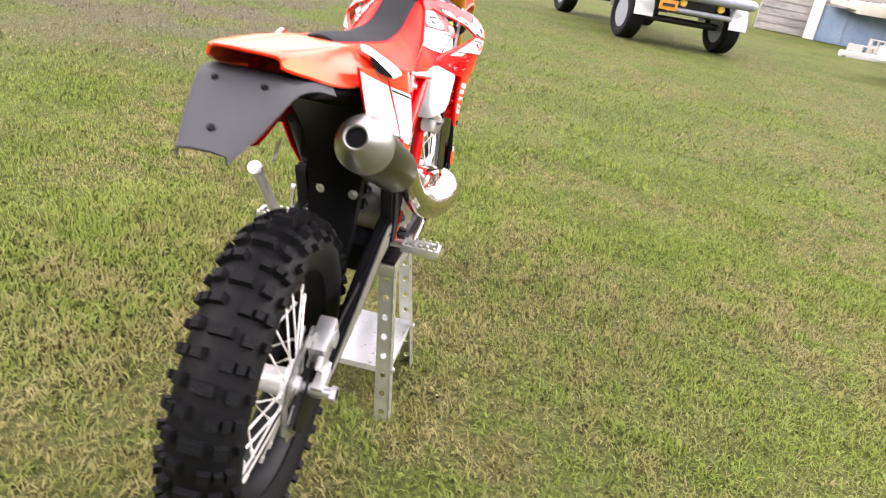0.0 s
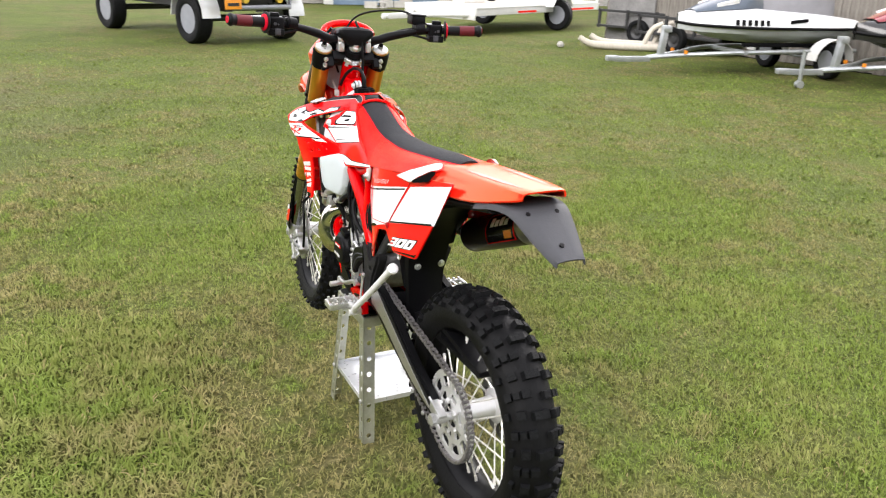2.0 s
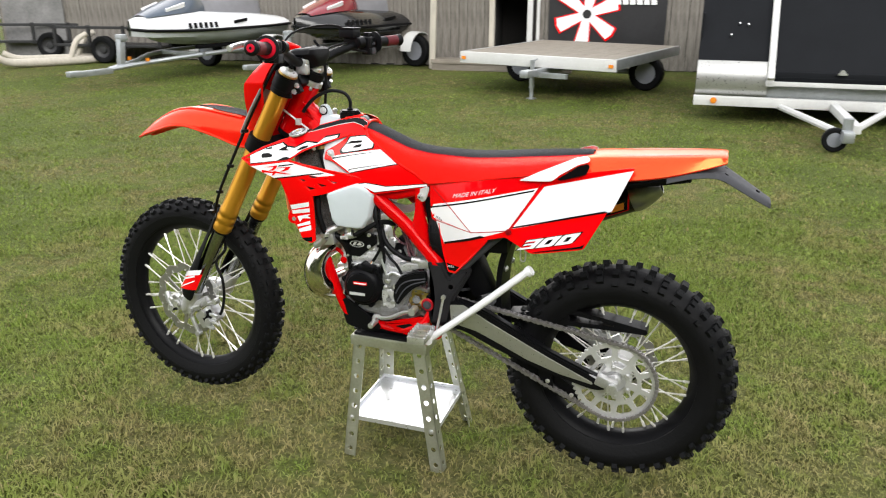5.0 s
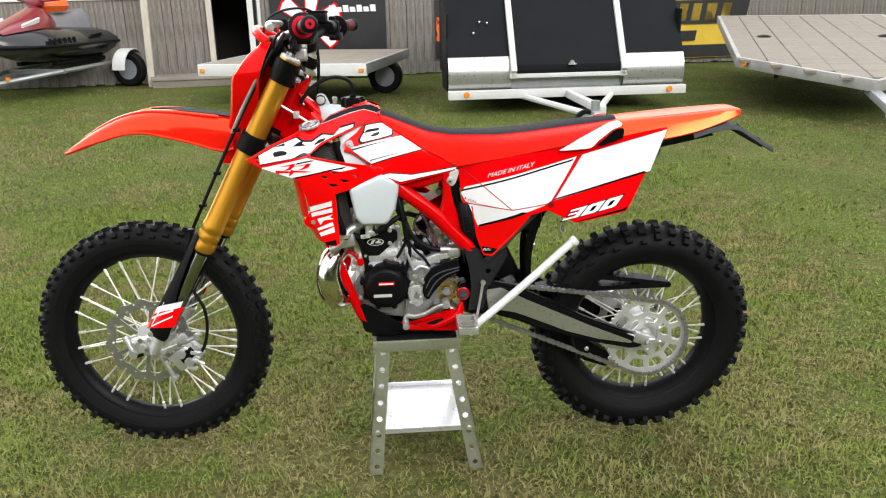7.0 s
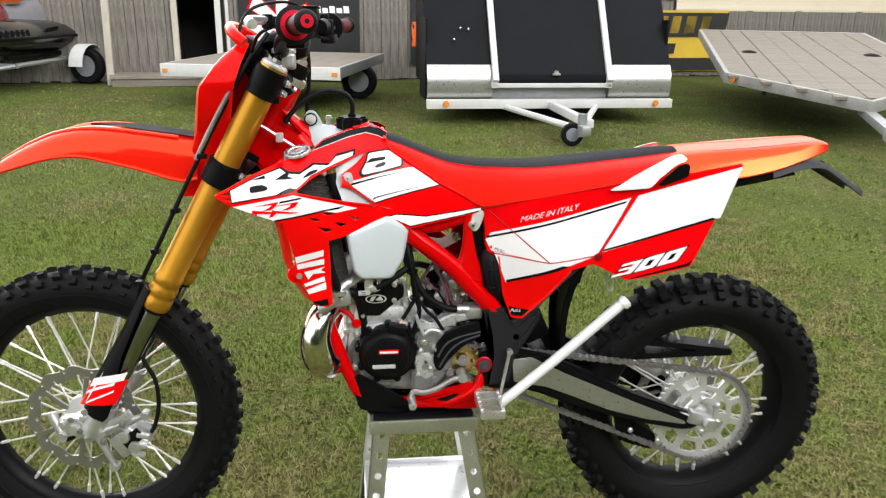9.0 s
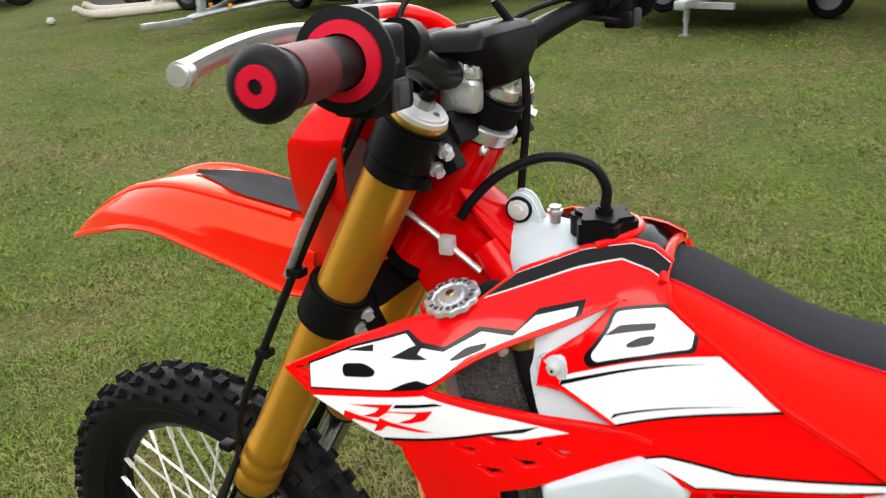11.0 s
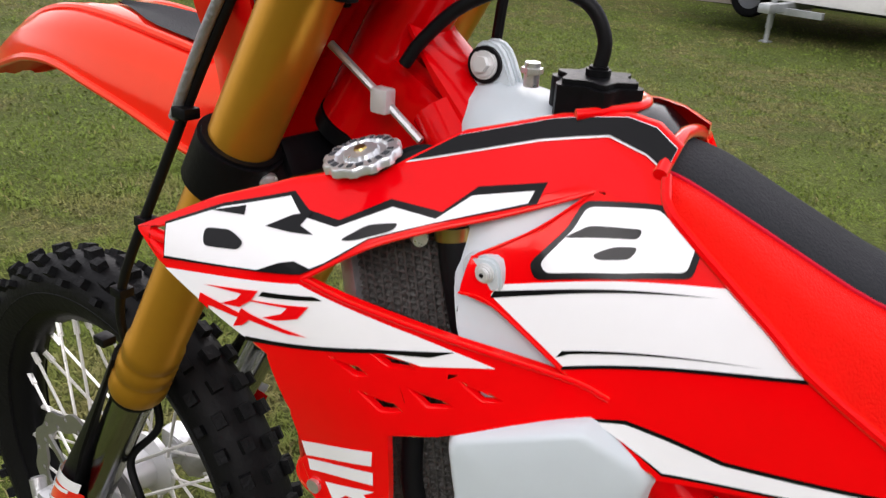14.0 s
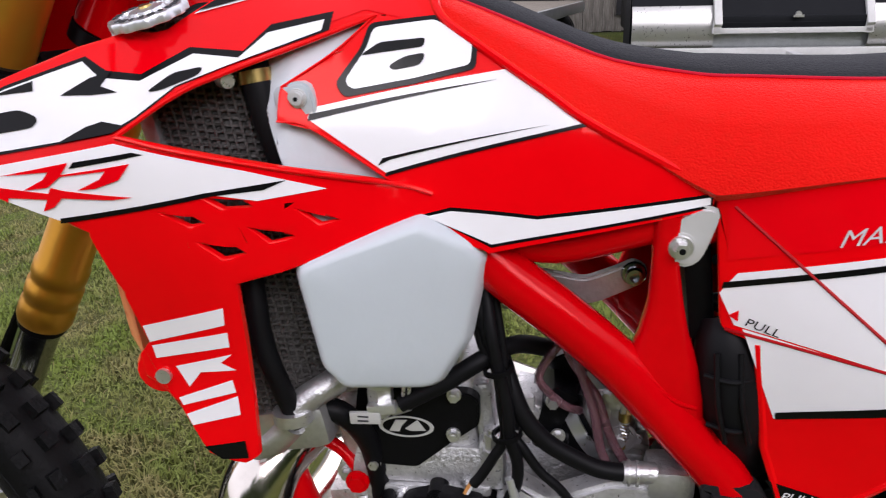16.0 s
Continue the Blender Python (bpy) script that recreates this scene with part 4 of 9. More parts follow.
part("intake_boot", lathe([(0.036, -0.030), (0.041, -0.026), (0.040, -0.016), (0.0425, -0.012), (0.041, 0.006), (0.036, 0.006)], CA, CA + CD, seg=28), HOSE, carb)
part("air_boot", lathe([(0.036, 0), (0.040, 0.012), (0.037, 0.02), (0.046, 0.034), (0.043, 0.044), (0.052, 0.058), (0.056, 0.08)], CA + CD * 0.062, CA + CD * 0.14, seg=24), HOSE, carb)
side_boot = part("air_boot_side", tube([(0.566, 0.070, 0.835, 0.022), (0.563, 0.078, 0.815, 0.028), (0.557, 0.082, 0.78, 0.031), (0.548, 0.078, 0.745, 0.029), (0.532, 0.064, 0.70, 0.020)], 0.03, seg=24, flat=0.9), HOSE, bike, "moulded black rubber intake boot with ribs")
for dx in (0.006, -0.012):
    part("boot_rib", tube([(0.571 + dx, 0.105, 0.82), (0.568 + dx, 0.1125, 0.78), (0.559 + dx, 0.1105, 0.745)], 0.0022, seg=8), HOSE, side_boot)
for x, z in ((0.566, 0.80), (0.561, 0.757)):
    part("boot_rib", tube([(x + 0.018, 0.1035, z), (x, 0.1115, z - 0.001), (x - 0.016, 0.1055, z - 0.002)], 0.0020, seg=8), HOSE, side_boot)
part("airbox_snorkel", box(0.150, 0.120, 0.030, at=(0.672, 0.0, 0.905), bevel=0.008), BLACK, bike)
part("airbox_front", box(0.022, 0.16, 0.085, at=(0.589, 0.0, 0.858), bevel=0.006, rot=(0, 8, 0)), BLACK, bike)
HOSES = (("vent_hose", [(0.675, 0.03, 0.81), (0.696, 0.06, 0.797), (0.711, 0.06, 0.768), (0.700, 0.06, 0.750), (0.686, 0.06, 0.739), (0.675, 0.05, 0.73)], 0.0038, CLEAR_HOSE),
         ("vent_hose", [(0.692, 0.045, 0.81), (0.687, 0.06, 0.792), (0.672, 0.064, 0.768), (0.661, 0.066, 0.752), (0.648, 0.066, 0.714), (0.627, 0.066, 0.676), (0.612, 0.07, 0.655), (0.62, 0.08, 0.56)], 0.0042, CLEAR_HOSE),
         ("vent_hose", [(0.682, 0.05, 0.805), (0.678, 0.068, 0.785), (0.664, 0.07, 0.742), (0.655, 0.07, 0.700), (0.634, 0.072, 0.668), (0.60, 0.078, 0.648), (0.60, 0.085, 0.56)], 0.0042, CLEAR_HOSE),
         ("fuel_hose", [(0.822, 0.108, 0.763), (0.800, 0.108, 0.776), (0.781, 0.106, 0.787), (0.754, 0.098, 0.803), (0.73, 0.075, 0.805), (0.70, 0.05, 0.79)], 0.0078, HOSE),
         ("coolant_hose", [(0.895, 0.115, 0.76), (0.870, 0.11, 0.75), (0.855, 0.085, 0.70), (0.850, 0.075, 0.62), (0.85, 0.08, 0.56)], 0.010, HOSE),
         ("wiring", [(0.762, 0.094, 0.866), (0.756, 0.100, 0.842), (0.750, 0.102, 0.818), (0.743, 0.102, 0.797), (0.740, 0.102, 0.764), (0.737, 0.102, 0.734), (0.746, 0.102, 0.714), (0.757, 0.102, 0.694), (0.764, 0.102, 0.684)], 0.0046, HOSE),
         ("wiring", [(0.754, 0.094, 0.862), (0.748, 0.106, 0.83), (0.742, 0.108, 0.797), (0.735, 0.108, 0.764), (0.733, 0.107, 0.735), (0.727, 0.104, 0.712), (0.727, 0.102, 0.69), (0.734, 0.10, 0.668), (0.74, 0.095, 0.64)], 0.0052, HOSE),
         ("wiring", [(0.764, 0.09, 0.842), (0.755, 0.098, 0.812), (0.745, 0.100, 0.795), (0.741, 0.094, 0.764), (0.735, 0.096, 0.738), (0.722, 0.100, 0.721), (0.708, 0.100, 0.70), (0.689, 0.100, 0.681), (0.67, 0.098, 0.65)], 0.0042, HOSE),
         ("wiring", [(0.748, 0.088, 0.86), (0.741, 0.096, 0.82), (0.737, 0.100, 0.790), (0.732, 0.102, 0.765), (0.730, 0.102, 0.742)], 0.0040, HOSE),
         ("breather_hose", [(0.742, 0.085, 0.80), (0.733, 0.096, 0.777), (0.722, 0.100, 0.752), (0.704, 0.100, 0.730), (0.681, 0.098, 0.714), (0.658, 0.096, 0.703), (0.632, 0.0935, 0.6995)], 0.0078, HOSE),
         ("coolant_pipe", [(0.868, 0.108, 0.787), (0.866, 0.08, 0.790), (0.86, 0.05, 0.785)], 0.012, ALU))
for nm, pts, r, mt in HOSES:
    part(nm, tube(pts, r, seg=10), mt, bike)
for x, z in ((0.742, 0.796), (0.735, 0.736)):
    part("cable_tie", lathe([(0.0105, 0.0), (0.0130, 0.0), (0.0130, 0.004), (0.0105, 0.004)], (x, 0.105, z), (x + 0.02, 0.105, z + 0.1), seg=16, closed=True), BLACK, bike)
tap = part("fuel_tap", join(cyl((0.839, 0.108, 0.764), (0.839, 0.108, 0.784), 0.0112, seg=6, bevel=0.001), cyl((0.839, 0.108, 0.783), (0.839, 0.108, 0.802), 0.0105, seg=24), cyl((0.839, 0.108, 0.752), (0.839, 0.108, 0.765), 0.0085, seg=20, bevel=0.001), cyl((0.830, 0.108, 0.757), (0.816, 0.108, 0.763), 0.006, seg=14)), STEEL, bike, "silver fuel tap with a hexagonal nut")
part("tap_collar", join(box(0.024, 0.010, 0.009, at=(0.836, 0.118, 0.7645), bevel=0.002, rot=(0, 8, 0)), cyl((0.839, 0.108, 0.781), (0.839, 0.108, 0.784), 0.0125, seg=24)), SHEET, tap)
part("tap_lever", box(0.026, 0.004, 0.011, at=(0.8495, 0.1215, 0.7565), bevel=0.0015, rot=(0, 3, 0)), SILVER, tap)
for dz in (-0.002, 0.002):
    part("tap_mark", box(0.009, 0.001, 0.0012, at=(0.851, 0.1237, 0.7565 + dz)), GREY_PLASTIC, tap)
part("tap_spring_clip", tube([(0.8185, 0.110, 0.790), (0.8195, 0.1105, 0.770), (0.8175, 0.111, 0.762), (0.815, 0.111, 0.770), (0.814, 0.110, 0.790)], 0.0017, seg=8), STEEL, tap)
# casting shapes beside the cover, with raised letters and a union bolt
part("casting_flank", loft([[(x0, 0.03, z), (x0, y, z), (x1, y, z), (x1, 0.03, z)] for x0, x1, y, z in ((0.874, 0.752, 0.082, 0.668), (0.874, 0.752, 0.085, 0.676), (0.872, 0.756, 0.084, 0.690), (0.868, 0.762, 0.079, 0.704))], closed=True), ENGINE, engine)
part("casting_step", join(box(0.022, 0.040, 0.050, at=(0.750, 0.064, 0.690), bevel=0.005), box(0.016, 0.030, 0.060, at=(0.757, 0.058, 0.735), bevel=0.006, rot=(0, 6, 0))), ENGINE, engine)
part("union_bolt", join(cyl((0.750, 0.084, 0.708), (0.750, 0.084, 0.723), 0.0058, seg=6), cyl((0.750, 0.084, 0.723), (0.750, 0.084, 0.729), 0.0036, seg=12, bevel=0.001), cyl((0.750, 0.084, 0.7065), (0.750, 0.084, 0.7085), 0.0075, seg=18)), STEEL, engine)
part("raised_letters", letters("MADE IN ITALY", 0.0088, lambda u, v: Vector((0.833 - u * 1.12, 0.0850 - 0.0002 * v, 0.6935 + v))), ALU, engine)
for x, c in ((0.7655, SPLICE), (0.7635, WHITE_DECAL)):
    part("wire_end", cyl((x, 0.102, 0.686), (x + 0.006, 0.102, 0.674), 0.0019, seg=8), c, bike)
part("engine_hanger", plate(rnd([(0.745, 0.866), (0.70, 0.857), (0.675, 0.853), (0.648, 0.864), (0.636, 0.871), (0.624, 0.864), (0.628, 0.851), (0.643, 0.843), (0.665, 0.832), (0.690, 0.829), (0.745, 0.822)], 0.006), 0.035, 0.047, 0.002), ALU, bike, "silver engine hanger plate")
part("hanger_bolt", join(lathe([(0.0, 0.002), (0.0095, 0.002), (0.0105, 0.0)], (0.636, 0.047, 0.860), (0.636, 0.1, 0.860), seg=24), lathe([(0.0, 0.004), (0.0035, 0.004), (0.004, 0.0105), (0.0068, 0.0105), (0.0072, 0.0095), (0.0072, 0.001)], (0.636, 0.047, 0.860), (0.636, 0.1, 0.860), seg=20)), CHROMED_ROD, bike, "dark socket-head bolt")
# expansion chamber and silencer
part("expansion_chamber", tube([(0.885, 0.0, 0.700, 0.022), (0.920, 0.050, 0.702, 0.027), (0.948, 0.090, 0.686, 0.032), (0.960, 0.108, 0.642, 0.036), (0.952, 0.104, 0.594, 0.040), (0.936, 0.066, 0.570, 0.045), (0.915, -0.030, 0.556, 0.053), (0.898, -0.110, 0.566, 0.057),
     (0.870, -0.165, 0.580, 0.061), (0.790, -0.186, 0.596, 0.057), (0.690, -0.175, 0.592, 0.044), (0.580, -0.154, 0.637, 0.030), (0.47, -0.135, 0.752, 0.019), (0.36, -0.138, 0.757, 0.017)], 0.03, seg=26, per=7), NICKEL, bike, "shiny nickel-plated expansion chamber")
part("pipe_flange", cyl((0.872, 0, 0.690), (0.905, 0.004, 0.690), 0.032, seg=22, bevel=0.003), ALU, bike)
MA, MB = Vector((0.365, -0.138, 0.757)), Vector((-0.045, -0.133, 0.928))
MD = (MB - MA).normalized()
silencer = part("silencer", lathe([(0.018, 0.0), (0.030, 0.012), (0.048, 0.04), (0.050, 0.05), (0.050, 0.37), (0.049, 0.375)], MA, MB, seg=36), TITAN, bike, "oval titanium-coloured silencer")
part("end_cap", lathe([(0.051, 0.368), (0.052, 0.372), (0.052, 0.390), (0.047, 0.406), (0.038, 0.430), (0.027, 0.452), (0.021, 0.458), (0.018, 0.457), (0.0155, 0.452), (0.0150, 0.41), (0.0, 0.41)], MA, MB, seg=36), DISC, silencer, "brushed steel end cap")
part("outlet", lathe([(0.0, 0.453), (0.0140, 0.4532), (0.0140, 0.4575), (0.0156, 0.4577), (0.0156, 0.44)], MA, MB, seg=24), BLACK, silencer, "dark outlet hole")
side_dir = Vector((0, 1, 0))
up_dir = MD.cross(side_dir).normalized()
if up_dir.z < 0:
    up_dir = -up_dir


def on_silencer(u, v, h=0.0512):
    """u along the silencer from its front, v round it."""
    a = v / 0.048
    return MA + MD * u + (side_dir * math.cos(a) + up_dir * math.sin(a)) * h


def silencer_patch(name, u0, u1, v0, v1, material, h, skew=0.0):
    rows = [[on_silencer(u0 + (u1 - u0) * i / 6 + skew * (v0 + (v1 - v0) * k / 5), v0 + (v1 - v0) * k / 5, h) for k in range(6)] for i in range(7)]
    part(name, loft(rows), material, silencer)


silencer_patch("label_border", 0.205, 0.366, -0.034, 0.046, RED_DECAL, 0.0508, 0.4)
silencer_patch("label", 0.209, 0.361, -0.031, 0.043, BLACK_DECAL, 0.0512, 0.4)
for k in range(4):
    silencer_patch("label_bar", 0.232 + 0.026 * k, 0.252 + 0.026 * k, 0.010, 0.032 - 0.006 * (k % 2), WHITE_DECAL, 0.0517, 0.4)
silencer_patch("label_badge", 0.310, 0.350, -0.024, -0.004, ORANGE_LENS, 0.0517, 0.4)

# ---- bodywork ----
SHROUD = rbf([(1.141, .998, .195), (.987, 1.001, .188), (.88, 1.017, .13), (.838, 1.063, .08), (.863, 1.067, .095), (.815, .961, .117), (.59, .938, .092), (.923, .895, .178),
              (.991, .864, .186), (.929, .789, .179), (.984, .821, .18), (.881, .906, .16), (.749, .903, .116), (.87, 1.108, .042), (.83, 1.116, .030), (.79, 1.105, .034), (.765, 1.08, .052), (.68, .995, .09)])
SIDE = rbf([(.581, .945, .086), (.566, .848, .100), (.528, .755, .108), (.488, .692, .122), (.33, .833, .139), (.442, .821, .142), (.253, .81, .148), (.01, 1.035, .108), (.25, .99, .106), (.13, .815, .148)])
shroud_edge = [(1.143, 0.998), (1.077, 1.033), (1.022, 1.055), (0.991, 1.064), (0.970, 1.062), (0.953, 1.075), (0.928, 1.093), (0.878, 1.106), (0.832, 1.1125), (0.812, 1.1095), (0.793, 1.0990), (0.796, 1.084), (0.789, 1.066), (0.766, 1.050),
               (0.710, 1.014), (0.675, 0.991), (0.585, 0.943), (0.589, 0.930), (0.654, 0.918), (0.749, 0.900), (0.797, 0.924), (0.882, 0.902), (0.921, 0.894), (0.919, 0.816), (0.917, 0.757), (0.928, 0.750), (0.955, 0.758), (0.976, 0.799),
               (0.998, 0.822), (0.999, 0.838), (0.990, 0.850), (0.998, 0.893), (1.011, 0.938), (1.025, 0.946), (1.069, 0.963), (1.112, 0.978)]
window = [(0.987, 1.001), (0.954, 1.023), (0.923, 1.036), (0.876, 1.052), (0.835, 1.067), (0.858, 1.045), (0.892, 1.025), (0.893, 1.003), (0.871, 0.995), (0.817, 0.954), (0.885, 0.971), (0.950, 0.990)]
nose_hole = [(1.128, 0.999), (1.112, 1.006), (1.110, 0.998)]
nose_hole_low = [(1.126, 0.993), (1.110, 0.993), (1.107, 0.985)]
vents = [[(0.937, 0.958), (0.913, 0.953), (0.907, 0.948), (0.925, 0.949)], [(0.943, 0.927), (0.919, 0.921), (0.912, 0.916), (0.928, 0.914)], [(0.911, 0.934), (0.890, 0.928), (0.881, 0.924), (0.898, 0.922)],
         [(0.881, 0.943), (0.852, 0.932), (0.866, 0.931)], [(0.964, 0.950), (0.944, 0.945), (0.936, 0.940), (0.947, 0.939)]]
# graphics: (name, outline, layer, material)
RIM_W1 = [(1.111, 1.008), (1.063, 1.031), (1.014, 1.047), (1.001, 1.037), (0.976, 1.034), (0.947, 1.049), (0.919, 1.045), (0.903, 1.060), (0.867, 1.067), (0.868, 1.060), (0.924, 1.041), (0.954, 1.030), (0.975, 1.013), (0.990, 1.004), (1.108, 0.986)]
shroud_art = [
    ("graphic_field", [(1.113, 1.010), (1.020, 1.052), (0.960, 1.066), (0.935, 1.080), (0.885, 1.094), (0.845, 1.098), (0.812, 1.084), (0.796, 1.060), (0.842, 1.072), (0.924, 1.044), (0.988, 1.005), (1.104, 0.985)], 1, RED_DECAL),
    ("logo_shadow", [(1.113, 1.009), (1.064, 1.033), (1.013, 1.050), (0.998, 1.041), (0.976, 1.038), (0.950, 1.053), (0.917, 1.049), (0.902, 1.065), (0.862, 1.072), (0.863, 1.060), (0.924, 1.0405), (0.954, 1.029), (0.975, 1.011), (0.990, 1.003), (1.109, 0.9835)], 2, BLACK_DECAL),
    ("logo_shape", RIM_W1, 3, WHITE_DECAL),
    ("logo_mark", rnd([(1.074, 1.015), (1.051, 1.019), (1.037, 1.014), (1.040, 1.008), (1.072, 1.003)], 0.005), 4, BLACK_DECAL),
    ("logo_mark", [(1.072, 1.027), (1.044, 1.036), (1.043, 1.030)], 4, BLACK_DECAL),
    ("logo_mark", [(1.024, 1.027), (1.007, 1.037), (0.994, 1.041), (0.999, 1.032), (0.988, 1.028), (1.004, 1.027)], 4, BLACK_DECAL),
    ("logo_mark", rnd([(0.971, 1.027), (0.957, 1.038), (0.939, 1.041), (0.941, 1.036), (0.962, 1.028)], 0.004), 4, BLACK_DECAL),
    ("logo_mark", [(1.024, 0.998), (1.005, 1.008), (0.995, 1.011), (0.981, 1.008), (0.988, 1.004)], 4, BLACK_DECAL),
    ("logo_shadow", rnd([(0.838, 1.063), (0.791, 1.067), (0.760, 1.049), (0.761, 1.030), (0.805, 1.021), (0.851, 1.015), (0.857, 1.025), (0.842, 1.047)], 0.004), 2, BLACK_DECAL),
    ("logo_shape", rnd([(0.835, 1.060), (0.792, 1.064), (0.764, 1.048), (0.765, 1.033), (0.805, 1.025), (0.846, 1.020), (0.851, 1.026), (0.838, 1.047)], 0.004), 3, WHITE_DECAL),
    ("logo_mark", rnd([(0.842, 1.042), (0.830, 1.050), (0.798, 1.052), (0.799, 1.046)], 0.003), 4, BLACK_DECAL),
    ("logo_mark", rnd([(0.823, 1.034), (0.812, 1.040), (0.797, 1.042), (0.800, 1.034), (0.819, 1.031)], 0.004), 4, BLACK_DECAL),
    ("white_panel", [(0.874, 1.003), (0.871, 1.010), (0.735, 1.030), (0.676, 0.993), (0.822, 0.961)], 1, WHITE_DECAL),
    ("pinstripe", [(0.8735, 1.0015), (0.743, 1.023), (0.8725, 1.006)], 2, BLACK_DECAL),
    ("pinstripe", [(0.828, 0.967), (0.820, 0.9705), (0.705, 0.992), (0.825, 0.972)], 2, BLACK_DECAL),
    ("pinstripe", [(0.824, 0.959), (0.676, 0.9915), (0.676, 0.994), (0.822, 0.962)], 2, BLACK_DECAL),
    ("white_panel", [(1.107, 0.977), (0.988, 0.997), (0.912, 0.973), (0.861, 0.955), (0.904, 0.952), (0.931, 0.959), (1.027, 0.947)], 1, WHITE_DECAL),
    ("pinstripe", [(1.027, 0.9455), (1.027, 0.949), (0.935, 0.961), (0.886, 0.964), (0.900, 0.959), (0.931, 0.9585)], 2, BLACK_DECAL),
    ("red_mark", [(1.066, 0.977), (1.017, 0.986), (1.023, 0.977), (1.032, 0.97), (1.049, 0.968), (1.035, 0.975), (1.031, 0.98)], 3, RED_DECAL),
    ("red_mark", [(1.069, 0.97), (1.032, 0.966), (1.03, 0.97), (1.022, 0.968), (0.977, 0.962), (0.991, 0.961), (1.023, 0.963), (1.029, 0.957), (1.037, 0.954), (1.033, 0.962), (1.06, 0.963), (1.061, 0.96), (1.065, 0.962), (1.07, 0.963)], 3, RED_DECAL),
    ("red_mark", [(1.024, 0.978), (0.978, 0.984), (0.985, 0.974), (1.0, 0.969), (1.012, 0.968), (0.997, 0.975), (0.993, 0.98), (1.024, 0.977)], 3, RED_DECAL),
    ("pinstripe", [(1.017, 0.982), (1.014, 0.986), (0.977, 0.991), (0.97, 0.989)], 2, BLACK_DECAL),
    ("strip_shadow", [(0.797, 0.9305), (0.777, 0.9345), (0.714, 0.9275), (0.588, 0.9415), (0.5885, 0.932), (0.747, 0.9045)], 1, BLACK_DECAL),
    ("white_strip", [(0.795, 0.929), (0.777, 0.932), (0.714, 0.925), (0.590, 0.939), (0.590, 0.934), (0.747, 0.907)], 2, WHITE_DECAL),
    ("top_strip_edge", [(0.952, 1.0735), (0.928, 1.0915), (0.878, 1.1045), (0.832, 1.1112), (0.812, 1.1080), (0.7945, 1.0985), (0.7970, 1.0840), (0.812, 1.0915), (0.839, 1.0985), (0.880, 1.0915), (0.932, 1.0785)], 3, WHITE_DECAL),
    ("top_strip", [(0.950, 1.0755), (0.928, 1.0915), (0.878, 1.1045), (0.832, 1.1112), (0.812, 1.1080), (0.7945, 1.0985), (0.7968, 1.0858), (0.812, 1.0932), (0.839, 1.1003), (0.880, 1.0933), (0.931, 1.0803)], 5, BLACK_DECAL),
    ("bar_graphic", [(0.991, 0.864), (0.932, 0.877), (0.933, 0.863), (0.989, 0.850)], 1, WHITE_DECAL),
    ("bar_graphic", [(0.988, 0.847), (0.932, 0.857), (0.932, 0.845), (0.987, 0.836)], 1, WHITE_DECAL),
    ("arrow_graphic", [(0.974, 0.829), (0.931, 0.839), (0.940, 0.832), (0.929, 0.826), (0.956, 0.824), (0.966, 0.812)], 1, WHITE_DECAL),
    ("bar_graphic", [(0.975, 0.803), (0.933, 0.818), (0.931, 0.808), (0.972, 0.797)], 1, WHITE_DECAL),
    ("bar_graphic", [(0.970, 0.790), (0.930, 0.805), (0.929, 0.790), (0.966, 0.781)], 1, WHITE_DECAL),
    ("tip_graphic", [(0.959, 0.764), (0.927, 0.769), (0.925, 0.755), (0.945, 0.754)], 1, BLACK_DECAL)]

